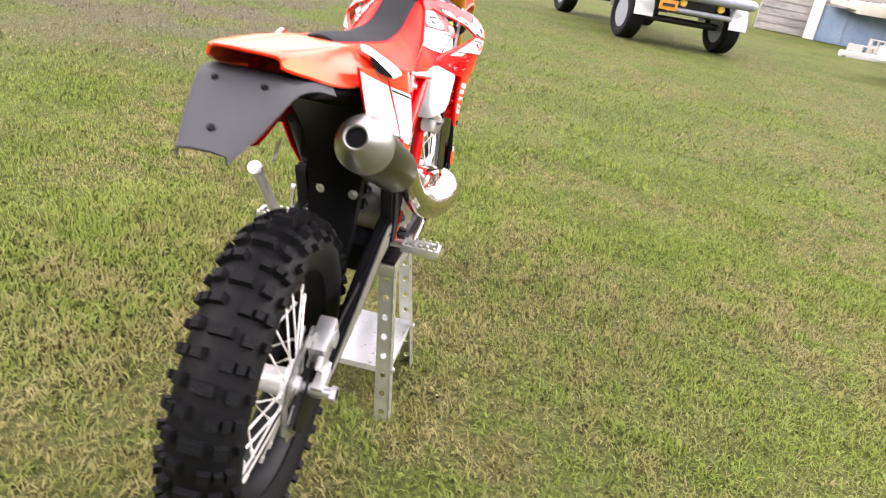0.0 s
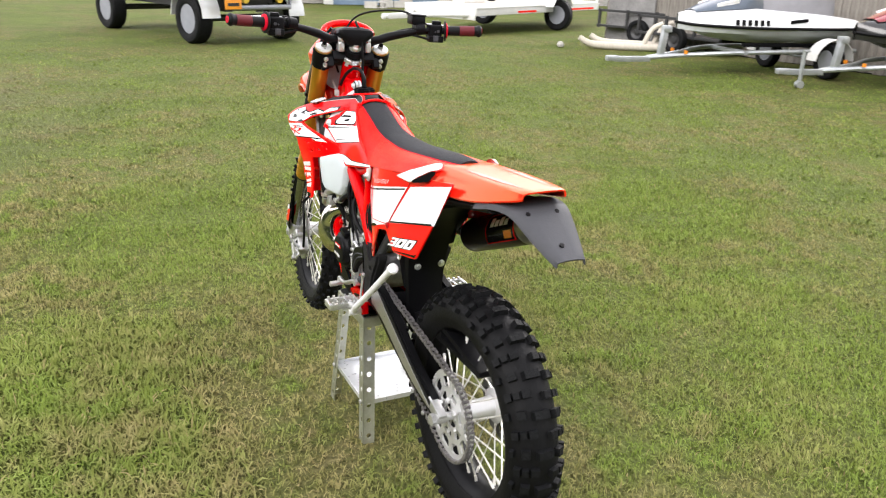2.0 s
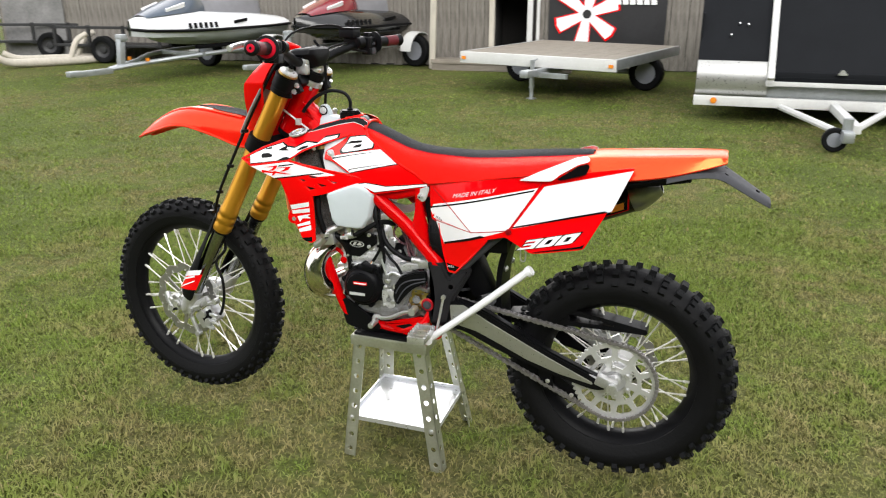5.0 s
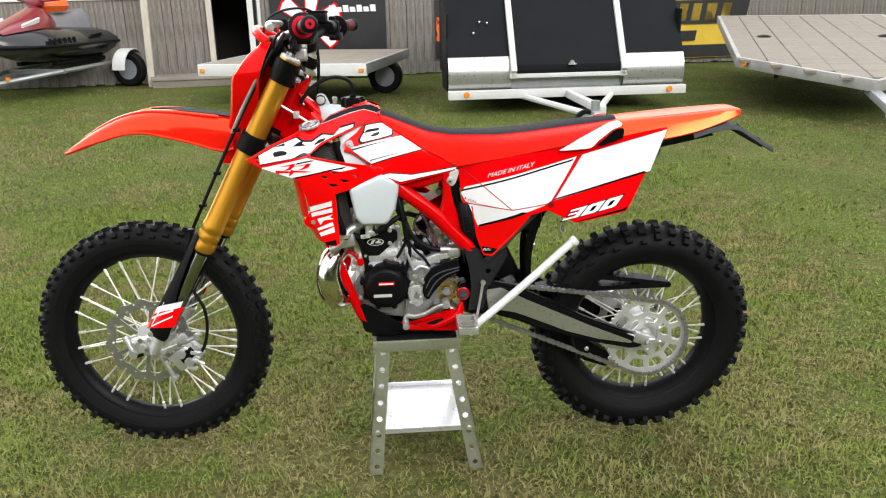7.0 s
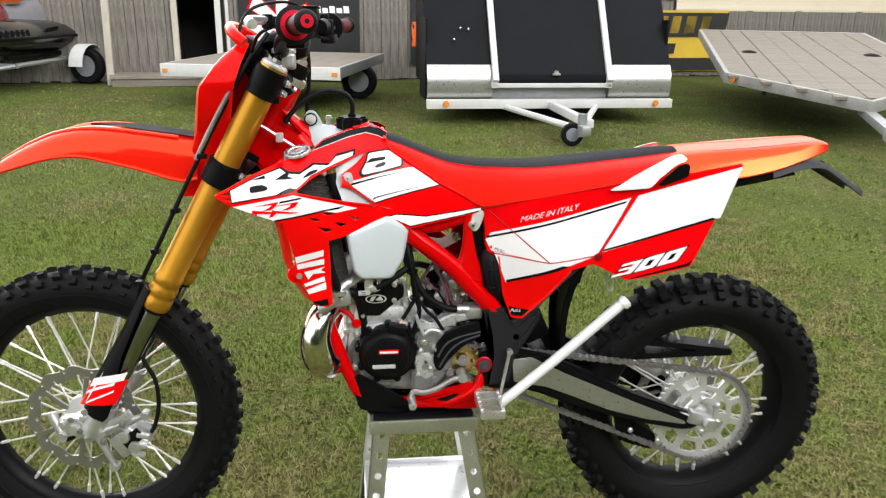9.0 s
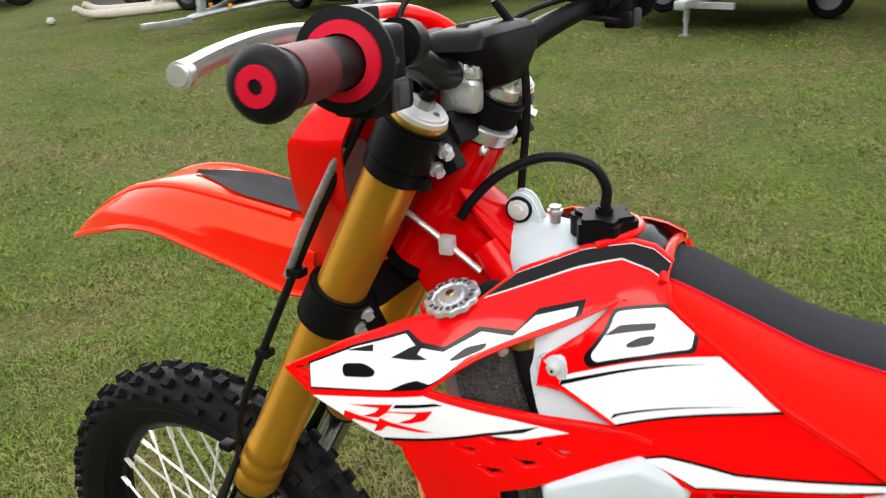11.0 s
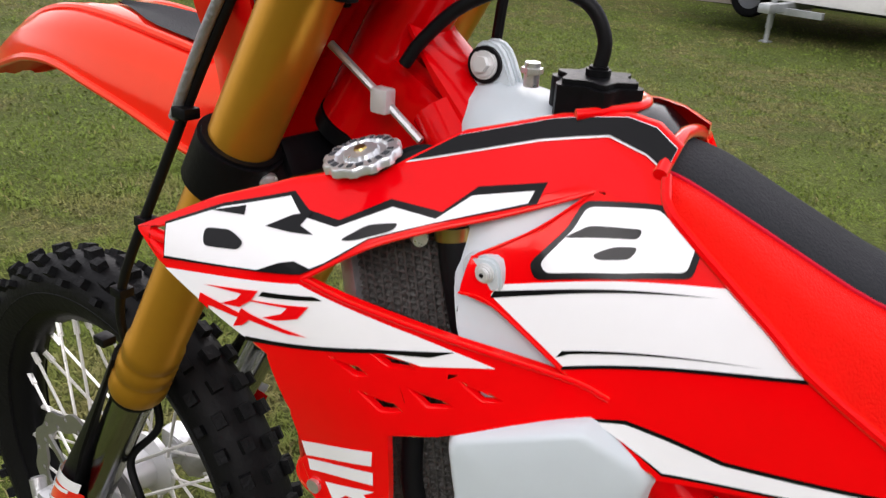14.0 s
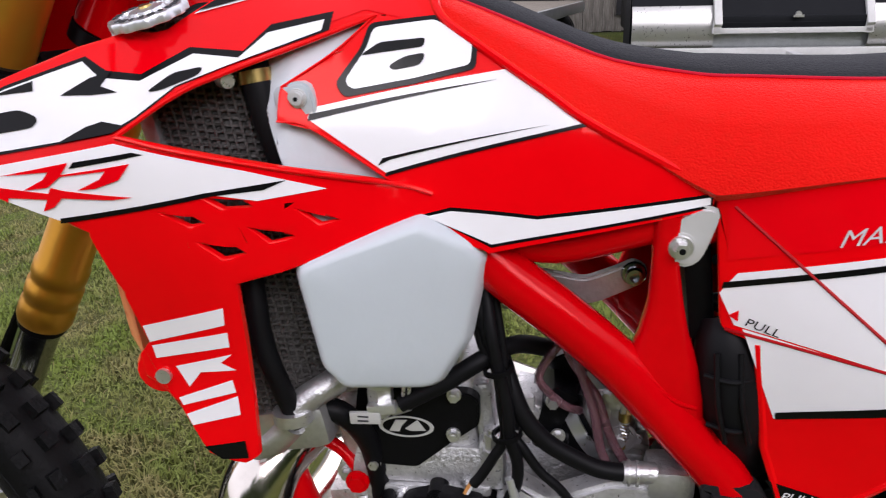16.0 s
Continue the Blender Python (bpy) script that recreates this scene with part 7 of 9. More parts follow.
    part("bar_wiring", tube([(0.935, s * 0.255, 1.285), (0.975, s * 0.18, 1.296), (0.998, s * 0.12, 1.272), (1.02, s * 0.07, 1.25), (1.05, s * 0.04, 1.20)], 0.004, seg=8), HOSE, bike, m=TB)
part("throttle_cable", tube([(0.955, -0.25, 1.33), (1.02, -0.17, 1.37), (1.09, -0.04, 1.345), (1.10, 0.015, 1.26), (1.06, 0.03, 1.18)], 0.0035, seg=8), HOSE, bike, m=TB)
part("side_cable", tube([(0.985, 0.0, 1.33), (0.965, -0.015, 1.29), (0.960, -0.022, 1.22), (0.970, -0.03, 1.12), (0.975, -0.05, 1.03)], 0.0045, seg=8), HOSE, bike, m=TB)
part("reservoir", join(box(0.055, 0.050, 0.030, at=(0.985, -0.215, 1.345), bevel=0.007), box(0.058, 0.053, 0.006, at=(0.985, -0.215, 1.361), bevel=0.002)), BLACK, bar, "black brake fluid reservoir", m=TB)

# headlight mask with its dial
MASK = [(1.282, 1.092, 0.072, 1.068), (1.250, 1.128, 0.102, 1.078), (1.210, 1.160, 0.122, 1.090), (1.19, 1.173, 0.120, 1.096), (1.14, 1.183, 0.104, 1.106), (1.09, 1.196, 0.074, 1.118), (1.045, 1.214, 0.052, 1.140), (1.005, 1.230, 0.040, 1.166), (0.955, 1.238, 0.030, 1.190)]
rows = []
for z, xf, w, xb in curve_points(MASK, 3):
    half = [(xb, w * 0.97), (xb * 0.5 + xf * 0.5, w), (xb * 0.12 + xf * 0.88, w * 0.97), (xb * 0.02 + xf * 0.98, w * 0.86), (xf + 0.003, w * 0.5), (xf + 0.006, 0.0)]
    rows.append([(x, y, z) for x, y in half] + [(x, -y, z) for x, y in half[-2::-1]])
mask = part("headlight_mask", thicken(loft(rows), 0.004), RED, bike, "red plastic headlight mask", angle=45, m=TB)
part("headlight_glass", loft([[(x, w * math.cos(a), 1.125 + h * math.sin(a)) for a in [2 * math.pi * k / 24 for k in range(24)]] for x, w, h in ((1.176, 0.060, 0.050), (1.187, 0.054, 0.044), (1.192, 0.03, 0.02))], closed=True), SCREEN, mask, m=TB)
part("dial_rim", tube([(1.075 + 0.045 * math.sin(a) * 0.9, 0.085 * math.cos(a), 1.282 + 0.032 * math.sin(a)) for a in [math.pi * k / 10 for k in range(11)]], 0.012, seg=10), RED, mask, "red surround of the dial", m=TB)
part("dial_body", box(0.050, 0.125, 0.062, at=(1.075, 0, 1.262), bevel=0.014, rot=(0, -35, 0)), BLACK, mask, m=TB)
part("dial_screen", box(0.004, 0.065, 0.030, at=(1.055, 0.0, 1.285), bevel=0.002, rot=(0, 55, 0)), SCREEN, mask, "grey dial screen", m=TB)
# front mudguard
FF = [(1.195, 0.058, 1.082, 1.000), (1.235, 0.064, 1.090, 0.998), (1.31, 0.072, 1.100, 1.022), (1.37, 0.078, 1.107, 1.038), (1.43, 0.080, 1.108, 1.050), (1.49, 0.077, 1.097, 1.046), (1.55, 0.068, 1.072, 1.030), (1.61, 0.054, 1.038, 1.012), (1.66, 0.038, 1.005, 0.994), (1.675, 0.026, 0.994, 0.990)]
rows = []
for x, w, zt, zb in curve_points(FF, 3):
    rows.append([(x, w, zb), (x, w * 0.97, zb * 0.45 + zt * 0.55), (x, w * 0.80, zt - 0.012 * (zt - zb) / 0.07), (x, w * 0.42, zt), (x, 0, zt - 0.003), (x, -w * 0.42, zt), (x, -w * 0.80, zt - 0.012 * (zt - zb) / 0.07), (x, -w * 0.97, zb * 0.45 + zt * 0.55), (x, -w, zb)])
ffender = part("front_mudguard", thicken(loft(rows), 0.004), RED_FENDER, bike, "red front mudguard tinted orange for the sky's reflection, with a dark centre stripe", angle=60, m=TB)
rows = []
for x, w, zt, zb in curve_points(FF[:5], 3):
    k = min(1, (1.44 - x) / 0.12)
    rows.append([(x, w * c * max(0.05, k), zt + 0.0015 - 0.003 * (1 - abs(c) / 0.42)) for c in (0.55, 0.42, 0.2, 0, -0.2, -0.42, -0.55)])
part("centre_stripe", loft(rows), SEAT_BLACK, ffender, m=TB)
for s in (1, -1):
    part("rolled_edge", tube([(x, s * (w + 0.001), zb) for x, w, zt, zb in FF], 0.0042, seg=8), RED_FENDER, ffender, m=TB)
    part("ridge", tube([(x, s * w * 0.62, zt - 0.004) for x, w, zt, zb in FF[1:-2]], 0.0045, seg=8), RED_FENDER, ffender, m=TB)

# ---- footrests and side stand ----
for s in (1, -1):
    foot = part("footrest", join(box(0.055, 0.006, 0.022, at=(0.574, s * 0.148, 0.506), bevel=0.002), box(0.008, 0.095, 0.020, at=(0.598, s * 0.192, 0.506), bevel=0.002), box(0.008, 0.095, 0.020, at=(0.550, s * 0.192, 0.506), bevel=0.002), box(0.055, 0.008, 0.020, at=(0.574, s * 0.238, 0.506), bevel=0.002),
                                 box(0.045, 0.006, 0.014, at=(0.574, s * 0.178, 0.504)), box(0.045, 0.006, 0.014, at=(0.574, s * 0.208, 0.504)), *[box(0.006, 0.007, 0.008, at=(x, s * (0.158 + 0.018 * k), 0.519)) for x in (0.550, 0.598) for k in range(5)],
                                 cyl((0.590, s * 0.105, 0.498), (0.580, s * 0.150, 0.504), 0.011, seg=12)), STEEL, bike, "toothed steel footrest")
part("side_stand", join(tube([(0.560, 0.160, 0.478), (0.520, 0.163, 0.512), (0.40, 0.158, 0.612), (0.30, 0.153, 0.700), (0.268, 0.151, 0.727)], 0.0100, seg=14, flat=1.2), cyl((0.272, 0.151, 0.722), (0.258, 0.151, 0.734), 0.0155, seg=18, bevel=0.003), cyl((0.560, 0.130, 0.478), (0.560, 0.178, 0.478), 0.014, seg=16, bevel=0.002)), STAND_PAINT, bike, "folded-up bare aluminium side stand")
part("stand_bracket", box(0.05, 0.02, 0.04, at=(0.562, 0.128, 0.482), bevel=0.005, rot=(0, 20, 0)), RED_FRAME, bike)
part("stand_link", join(cyl((0.522, 0.142, 0.612), (0.542, 0.146, 0.500), 0.004, seg=10), cyl((0.522, 0.138, 0.612), (0.522, 0.148, 0.612), 0.007, seg=10)), STEEL, bike)
part("rear_brake_pedal", tube([(0.60, -0.13, 0.49), (0.66, -0.15, 0.47), (0.74, -0.155, 0.485), (0.79, -0.155, 0.50)], 0.007, seg=10), ALU, bike)
part("tail_loop", tube([(0.300, 0.115, 0.79), (0.298, 0.120, 0.752), (0.290, 0.122, 0.745), (0.284, 0.120, 0.752), (0.286, 0.115, 0.79)], 0.0022, seg=6), STEEL, bike, "small wire hook")

# ---- work stand ----
stand = thing("motorcycle_stand", "silver perforated steel work stand with a lower shelf on the grass", "work stand")


def perforated(length, width, n, hole, thick):
    """A strip along z with round holes in a row, in x and z."""
    bm = bmesh.new()
    cell = length / n
    corner = math.atan2(cell, width)
    quarter = [0.0, corner / 2, corner, (corner + math.pi / 2) / 2]
    angles = quarter + [math.pi - q for q in (math.pi / 2, *quarter[:0:-1])] + [math.pi + q for q in quarter] + [2 * math.pi - q for q in (math.pi / 2, *quarter[:0:-1])]
    for k in range(n):
        mid_z = (k + 0.5) * cell
        outer, inner = [], []
        for a in angles:
            c, s_ = math.cos(a), math.sin(a)
            m_ = max(abs(c) / (width / 2), abs(s_) / (cell / 2))
            outer.append(bm.verts.new((c / m_, 0, mid_z + s_ / m_)))
            inner.append(bm.verts.new((hole * c, 0, mid_z + hole * s_)))
        for i in range(len(angles)):
            j = (i + 1) % len(angles)
            bm.faces.new((outer[i], outer[j], inner[j], inner[i]))
    bmesh.ops.remove_doubles(bm, verts=bm.verts, dist=0.0004)
    bmesh.ops.solidify(bm, geom=bm.faces[:], thickness=thick)
    return bm


S_TOP, S_X0, S_X1, S_Y0, S_Y1 = 0.425, 0.597, 0.833, -0.130, 0.112
F_X0, F_X1, F_Y0, F_Y1 = 0.524, 0.872, -0.195, 0.142
for tx, fx, sx in ((S_X0, F_X0, -1), (S_X1, F_X1, 1)):
    for ty, fy, sy in ((S_Y0, F_Y0, -1), (S_Y1, F_Y1, 1)):
        top, foot = Vector((tx, ty, S_TOP - 0.004)), Vector((fx, fy, 0.0))
        z = (top - foot)
        length = z.length
        z.normalize()
        xa = (Vector((-sx, 0, 0)) - z * Vector((-sx, 0, 0)).dot(z)).normalized()
        ya = (Vector((0, -sy, 0)) - z * Vector((0, -sy, 0)).dot(z)).normalized()
        one = perforated(length, 0.040, 8, 0.0085, 0.003)
        one.transform(Matrix.Translation(foot + xa * 0.020) @ Matrix((xa, ya, z)).transposed().to_4x4())
        two = perforated(length, 0.040, 8, 0.0085, 0.003)
        two.transform(Matrix.Translation(foot + ya * 0.020) @ Matrix((ya, xa, z)).transposed().to_4x4())
        part("leg", join(one, two), ZINC, stand, "angled zinc-plated leg with a row of holes", smooth=False)
cx, cy = (S_X0 + S_X1) / 2, (S_Y0 + S_Y1) / 2
part("top_frame", join(box(S_X1 - S_X0 + 0.02, 0.004, 0.032, at=(cx, S_Y1 + 0.003, S_TOP - 0.012), bevel=0.001), box(S_X1 - S_X0 + 0.02, 0.004, 0.032, at=(cx, S_Y0 - 0.003, S_TOP - 0.012), bevel=0.001), box(0.004, S_Y1 - S_Y0, 0.032, at=(S_X0 - 0.008, cy, S_TOP - 0.012), bevel=0.001), box(0.004, S_Y1 - S_Y0, 0.032, at=(S_X1 + 0.008, cy, S_TOP - 0.012), bevel=0.001),
                       box(S_X1 - S_X0 + 0.016, S_Y1 - S_Y0 + 0.006, 0.003, at=(cx, cy, S_TOP + 0.004))), ZINC, stand, "folded zinc top frame")
part("rubber_pad", join(box(S_X1 - S_X0, S_Y1 - S_Y0, 0.008, at=(cx, cy, S_TOP + 0.0095), bevel=0.002), *[cyl((S_X0 + 0.03 + 0.042 * i, S_Y0 + 0.03 + 0.045 * j, S_TOP + 0.013), (S_X0 + 0.03 + 0.042 * i, S_Y0 + 0.03 + 0.045 * j, S_TOP + 0.017), 0.010, seg=12) for i in range(6) for j in range(5)]), HOSE, stand, "studded black rubber pad")
mid = lambda k: (F_X0 + (S_X0 - F_X0) * k, F_X1 + (S_X1 - F_X1) * k, F_Y0 + (S_Y0 - F_Y0) * k, F_Y1 + (S_Y1 - F_Y1) * k)
a0, a1, b0, b1 = mid(0.31)
part("shelf", box(a1 - a0 - 0.008, b1 - b0 - 0.008, 0.003, at=((a0 + a1) / 2, (b0 + b1) / 2, 0.132), bevel=0.001), SHEET, stand, "bright sheet metal shelf")
for yy in (b1 - 0.006, b0 + 0.006):
    part("shelf_lip", box(a1 - a0 - 0.006, 0.003, 0.016, at=((a0 + a1) / 2, yy, 0.138)), SHEET, stand)
for xx in (a0 + 0.006, a1 - 0.006):
    part("shelf_lip", box(0.003, b1 - b0 - 0.016, 0.016, at=(xx, (b0 + b1) / 2, 0.138)), SHEET, stand)
for xx in (a0, a1):
    for yy, sy in ((b0, -1), (b1, 1)):
        part("bolt", hexbolt((xx + (0.018 if xx == a0 else -0.018), yy + sy * 0.002, 0.14), (0, sy, 0), 0.006, 0.006), STEEL, stand)

# ---- ground and buildings ----
def lawn_material(name, blade=False):
    m = bpy.data.materials.new(name)
    m.use_nodes = True
    n, l = m.node_tree.nodes, m.node_tree.links
    b = n["Principled BSDF"]
    b.inputs["Roughness"].default_value = 0.9
    b.inputs["Specular IOR Level"].default_value = 0.08
    geo = n.new("ShaderNodeNewGeometry")

    def noise_at(scale, detail=5, off=0):
        t = n.new("ShaderNodeTexNoise")
        t.inputs["Scale"].default_value = scale
        t.inputs["Detail"].default_value = detail
        mp = n.new("ShaderNodeMapping")
        mp.inputs["Location"].default_value = (off, off * 2, 0)
        l.new(geo.outputs["Position"], mp.inputs["Vector"])
        l.new(mp.outputs[0], t.inputs["Vector"])
        return t.outputs["Fac"]

    def ramp(v, lo, hi):
        r = n.new("ShaderNodeMapRange")
        r.interpolation_type = "SMOOTHSTEP"
        r.inputs["From Min"].default_value, r.inputs["From Max"].default_value = lo, hi
        l.new(v, r.inputs["Value"])
        return r.outputs[0]

    def mix(f, a, c):
        x = n.new("ShaderNodeMix")
        x.data_type = "RGBA"
        l.new(f, x.inputs["Factor"])
        for s, v in (("A", a), ("B", c)):
            if isinstance(v, tuple):
                x.inputs[s].default_value = (*v, 1)
            else:
                l.new(v, x.inputs[s])
        return x.outputs["Result"]

    def math_(op, a, c):
        x = n.new("ShaderNodeMath")
        x.operation = op
        for i, v in enumerate((a, c)):
            if isinstance(v, float):
                x.inputs[i].default_value = v
            else:
                l.new(v, x.inputs[i])
        return x.outputs[0]

    green = mix(ramp(noise_at(1.3, 5), 0.38, 0.62), (0.120, 0.182, 0.031), (0.188, 0.262, 0.049))
    if blade:
        dark = mix(ramp(noise_at(3.0, 3, 9), 0.3, 0.7), (0.124, 0.170, 0.027), (0.156, 0.208, 0.036))
        green = mix(geo.outputs["Random Per Island"], dark, mix(ramp(geo.outputs["Random Per Island"], 0.35, 0.95), green, (0.190, 0.256, 0.060)))
    straw = mix(ramp(noise_at(14, 4, 7), 0.35, 0.7), (0.235, 0.180, 0.085), (0.350, 0.275, 0.140))
    worn = math_("MULTIPLY", math_("MULTIPLY", ramp(noise_at(0.75, 6, 3), 0.42, 0.60), 0.9), ramp(noise_at(6.0, 5, 11), 0.34, 0.60))
    # the worn ground under and beside the motorcycle
    near = n.new("ShaderNodeVectorMath")
    near.operation = "DISTANCE"
    near.inputs[1].default_value = (0.4, 0.1, 0)
    l.new(geo.outputs["Position"], near.inputs[0])
    close = ramp(near.outputs["Value"], 2.4, 0.3)
    worn = math_("MAXIMUM", worn, math_("MULTIPLY", close, ramp(noise_at(5.0, 6, 5), 0.36, 0.64)))
    col = mix(math_("MULTIPLY", worn, 0.80), green, straw)
    if blade:
        odd = math_("FRACT", math_("MULTIPLY", geo.outputs["Random Per Island"], 37.7), 0.0)
        col = mix(ramp(odd, 0.93, 0.97), col, (0.270, 0.225, 0.105))
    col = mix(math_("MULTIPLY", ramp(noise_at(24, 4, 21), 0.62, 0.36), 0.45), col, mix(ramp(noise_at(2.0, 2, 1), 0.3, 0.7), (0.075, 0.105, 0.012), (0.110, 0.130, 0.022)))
    # bare mud tracks beyond the bike
    mud = n.new("ShaderNodeVectorMath")
    mud.operation = "DISTANCE"
    mud.inputs[1].default_value = (7.5, 5.0, 0)
    l.new(geo.outputs["Position"], mud.inputs[0])
    bare = math_("MULTIPLY", ramp(mud.outputs["Value"], 5.5, 1.5), ramp(noise_at(0.9, 6, 17), 0.40, 0.58))
    col = mix(bare, col, (0.185, 0.155, 0.120))
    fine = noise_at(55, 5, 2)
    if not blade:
        # soil and thatch between the blades, colour darkened to stand for their shade
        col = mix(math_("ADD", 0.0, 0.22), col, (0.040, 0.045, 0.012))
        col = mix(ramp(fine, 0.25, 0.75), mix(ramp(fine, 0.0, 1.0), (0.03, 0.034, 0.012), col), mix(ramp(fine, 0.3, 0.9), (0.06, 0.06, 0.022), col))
        bn = n.new("ShaderNodeBump")
        bn.inputs["Strength"].default_value = 0.8
        bn.inputs["Distance"].default_value = 0.02
        l.new(noise_at(70, 6, 1), bn.inputs["Height"])
        l.new(bn.outputs[0], b.inputs["Normal"])
    if blade:
        up = n.new("ShaderNodeVectorMath")
        up.operation = "MULTIPLY_ADD"
        up.inputs[1].default_value = (0.45, 0.45, 0.45)
        up.inputs[2].default_value = (0, 0, 0.75)
        l.new(geo.outputs["Normal"], up.inputs[0])
        l.new(up.outputs[0], b.inputs["Normal"])
    l.new(col, b.inputs["Base Color"])
    return m


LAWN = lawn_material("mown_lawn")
BLADES = lawn_material("grass_blades", True)


def ground_z(x, y):
    """Gentle unevenness of the lawn, level under the stand."""
    d = math.hypot(x - 0.7, y)
    k = min(1.0, max(0.0, (d - 0.6) / 2.0))
    return k * (0.020 * noise.noise(Vector((x * 0.55, y * 0.55, 0))) + 0.008 * noise.noise(Vector((x * 2.3, y * 2.3, 4)))) - 0.004 - 0.002 * k


ticks = [s * v for s in (-1, 1) for v in (40, 60, 90, 140, 220, 400)] + [0.5 * k for k in range(-60, 61)]
gx = sorted(set(ticks))
bm = bmesh.new()
grid = [[bm.verts.new((x + 2, y - 4, ground_z(x + 2, y - 4))) for y in gx] for x in gx]
for i in range(len(gx) - 1):
    for j in range(len(gx) - 1):
        bm.faces.new((grid[i][j], grid[i + 1][j], grid[i + 1][j + 1], grid[i][j + 1]))
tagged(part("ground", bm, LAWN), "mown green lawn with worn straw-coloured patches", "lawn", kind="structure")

OLD_WOOD = mat("weathered_grey_boards", (0.135, 0.120, 0.100), 0.85, var=0.55, scale=2.2, bump=0.6, bscale=30, stretch=(7, 7, 0.8), color2=(0.31, 0.285, 0.25))
DECK_WOOD = mat("weathered_deck_planks", (0.21, 0.185, 0.150), 0.8, var=0.4, scale=3, bump=0.35, bscale=40, island=0.35, stretch=(1, 5, 5))
CREAM = mat("cream_siding", (0.70, 0.62, 0.47), 0.6, var=0.06, scale=2, bump=0.1)
WHITE_PAINT = mat("white_paint", (0.60, 0.60, 0.585), 0.5, var=0.1, scale=4, bump=0.08)
GARAGE = mat("weathered_clapboard", (0.22, 0.21, 0.195), 0.85, var=0.45, scale=1.2, bump=0.3, bscale=30, stretch=(1, 0.6, 4), color2=(0.42, 0.40, 0.37))
OLD_WHITE = mat("old_white_timber", (0.50, 0.46, 0.39), 0.75, var=0.18, scale=6, bump=0.3, bscale=50, stretch=(5, 5, 1))
# near-black that puts the shade of unlit insides into the colour
PAINTED_SHADE = mat("painted_shade_black", (0.018, 0.016, 0.015), 0.9)
BANNER = mat("black_banner", (0.020, 0.020, 0.022), 0.4, var=0.3, scale=3, bump=0.25, bscale=8)
YELLOW = mat("yellow_banner", (0.62, 0.42, 0.04), 0.45, var=0.12, scale=4, bump=0.15, bscale=8)
ORANGE = mat("orange_banner", (0.75, 0.13, 0.02), 0.45, var=0.1)
GREY_SHEET = mat("weathered_grey_sheet", (0.150, 0.148, 0.145), 0.8, var=0.35, scale=2.5, bump=0.2, bscale=20, color2=(0.25, 0.245, 0.24))
CONCRETE = mat("concrete_block", (0.40, 0.385, 0.355), 0.9, var=0.2, scale=8, bump=0.5, bscale=60)
BLUE_WALL = mat("faded_blue_panel", (0.14, 0.215, 0.33), 0.5, var=0.22, scale=1.4, bump=0.06, color2=(0.22, 0.29, 0.38))
GALV = mat("galvanised_steel", (0.40, 0.42, 0.43), 0.42, metal=0.7, var=0.18, scale=12)
TR_BLACK = mat("black_trailer_panel", (0.009, 0.010, 0.012), 0.55, spec=0.08, var=0.18, scale=3, bump=0.04, bscale=30)
TR_RAIL = mat("worn_pale_steel", (0.36, 0.35, 0.335), 0.5, metal=0.2, var=0.3, scale=6, bump=0.1)
TR_SILVER = mat("bright_aluminium_panel", (0.42, 0.42, 0.405), 0.28, metal=0.7, var=0.08, scale=5, rvar=0.02)
HULL_WHITE = mat("white_gelcoat", (0.74, 0.75, 0.76), 0.25, var=0.04, coat=0.3)
HULL_GREY = mat("grey_gelcoat", (0.40, 0.42, 0.42), 0.3, var=0.08)
HULL_NAVY = mat("slate_blue_gelcoat", (0.055, 0.075, 0.105), 0.3, var=0.1, coat=0.3)
HULL_BLACK = mat("black_gelcoat", (0.014, 0.014, 0.015), 0.22, var=0.2, coat=0.3)
HULL_MAROON = mat("maroon_gelcoat", (0.19, 0.012, 0.022), 0.22, var=0.1, coat=0.4)
VINYL_GREY = mat("grey_vinyl", (0.20, 0.20, 0.215), 0.55, var=0.1, bump=0.1)
YELLOW_VEST = mat("yellow_fabric", (0.75, 0.50, 0.02), 0.8, var=0.15, bump=0.4, bscale=30)
BLACK_STEEL = mat("black_steel", (0.02, 0.02, 0.021), 0.5, var=0.3)
TRUCK_BODY = mat("silver_white_body_paint", (0.58, 0.59, 0.59), 0.3, metal=0.2, var=0.05, coat=0.4)
GREY_STEEL = mat("grey_painted_steel", (0.28, 0.29, 0.33), 0.45, metal=0.3, var=0.12)
RUSTY = mat("rusty_brown_scrap", (0.17, 0.10, 0.07), 0.85, var=0.4, scale=8, bump=0.4)
PLATE_O = mat("orange_plate", (0.72, 0.27, 0.02), 0.4, var=0.06)

# wall frame: s runs along the wall from the white post, out is towards the lawn
W0 = Vector((4.60, -11.45, 0))
WALL = Matrix.Translation(W0) @ pose(0, 0, 0, 0, 0, 7.0)     # x along the wall, y out of it


def wall_part(name, bm, material, parent, label="", smooth=False):
    return part(name, bm, material, parent, label, smooth=smooth)


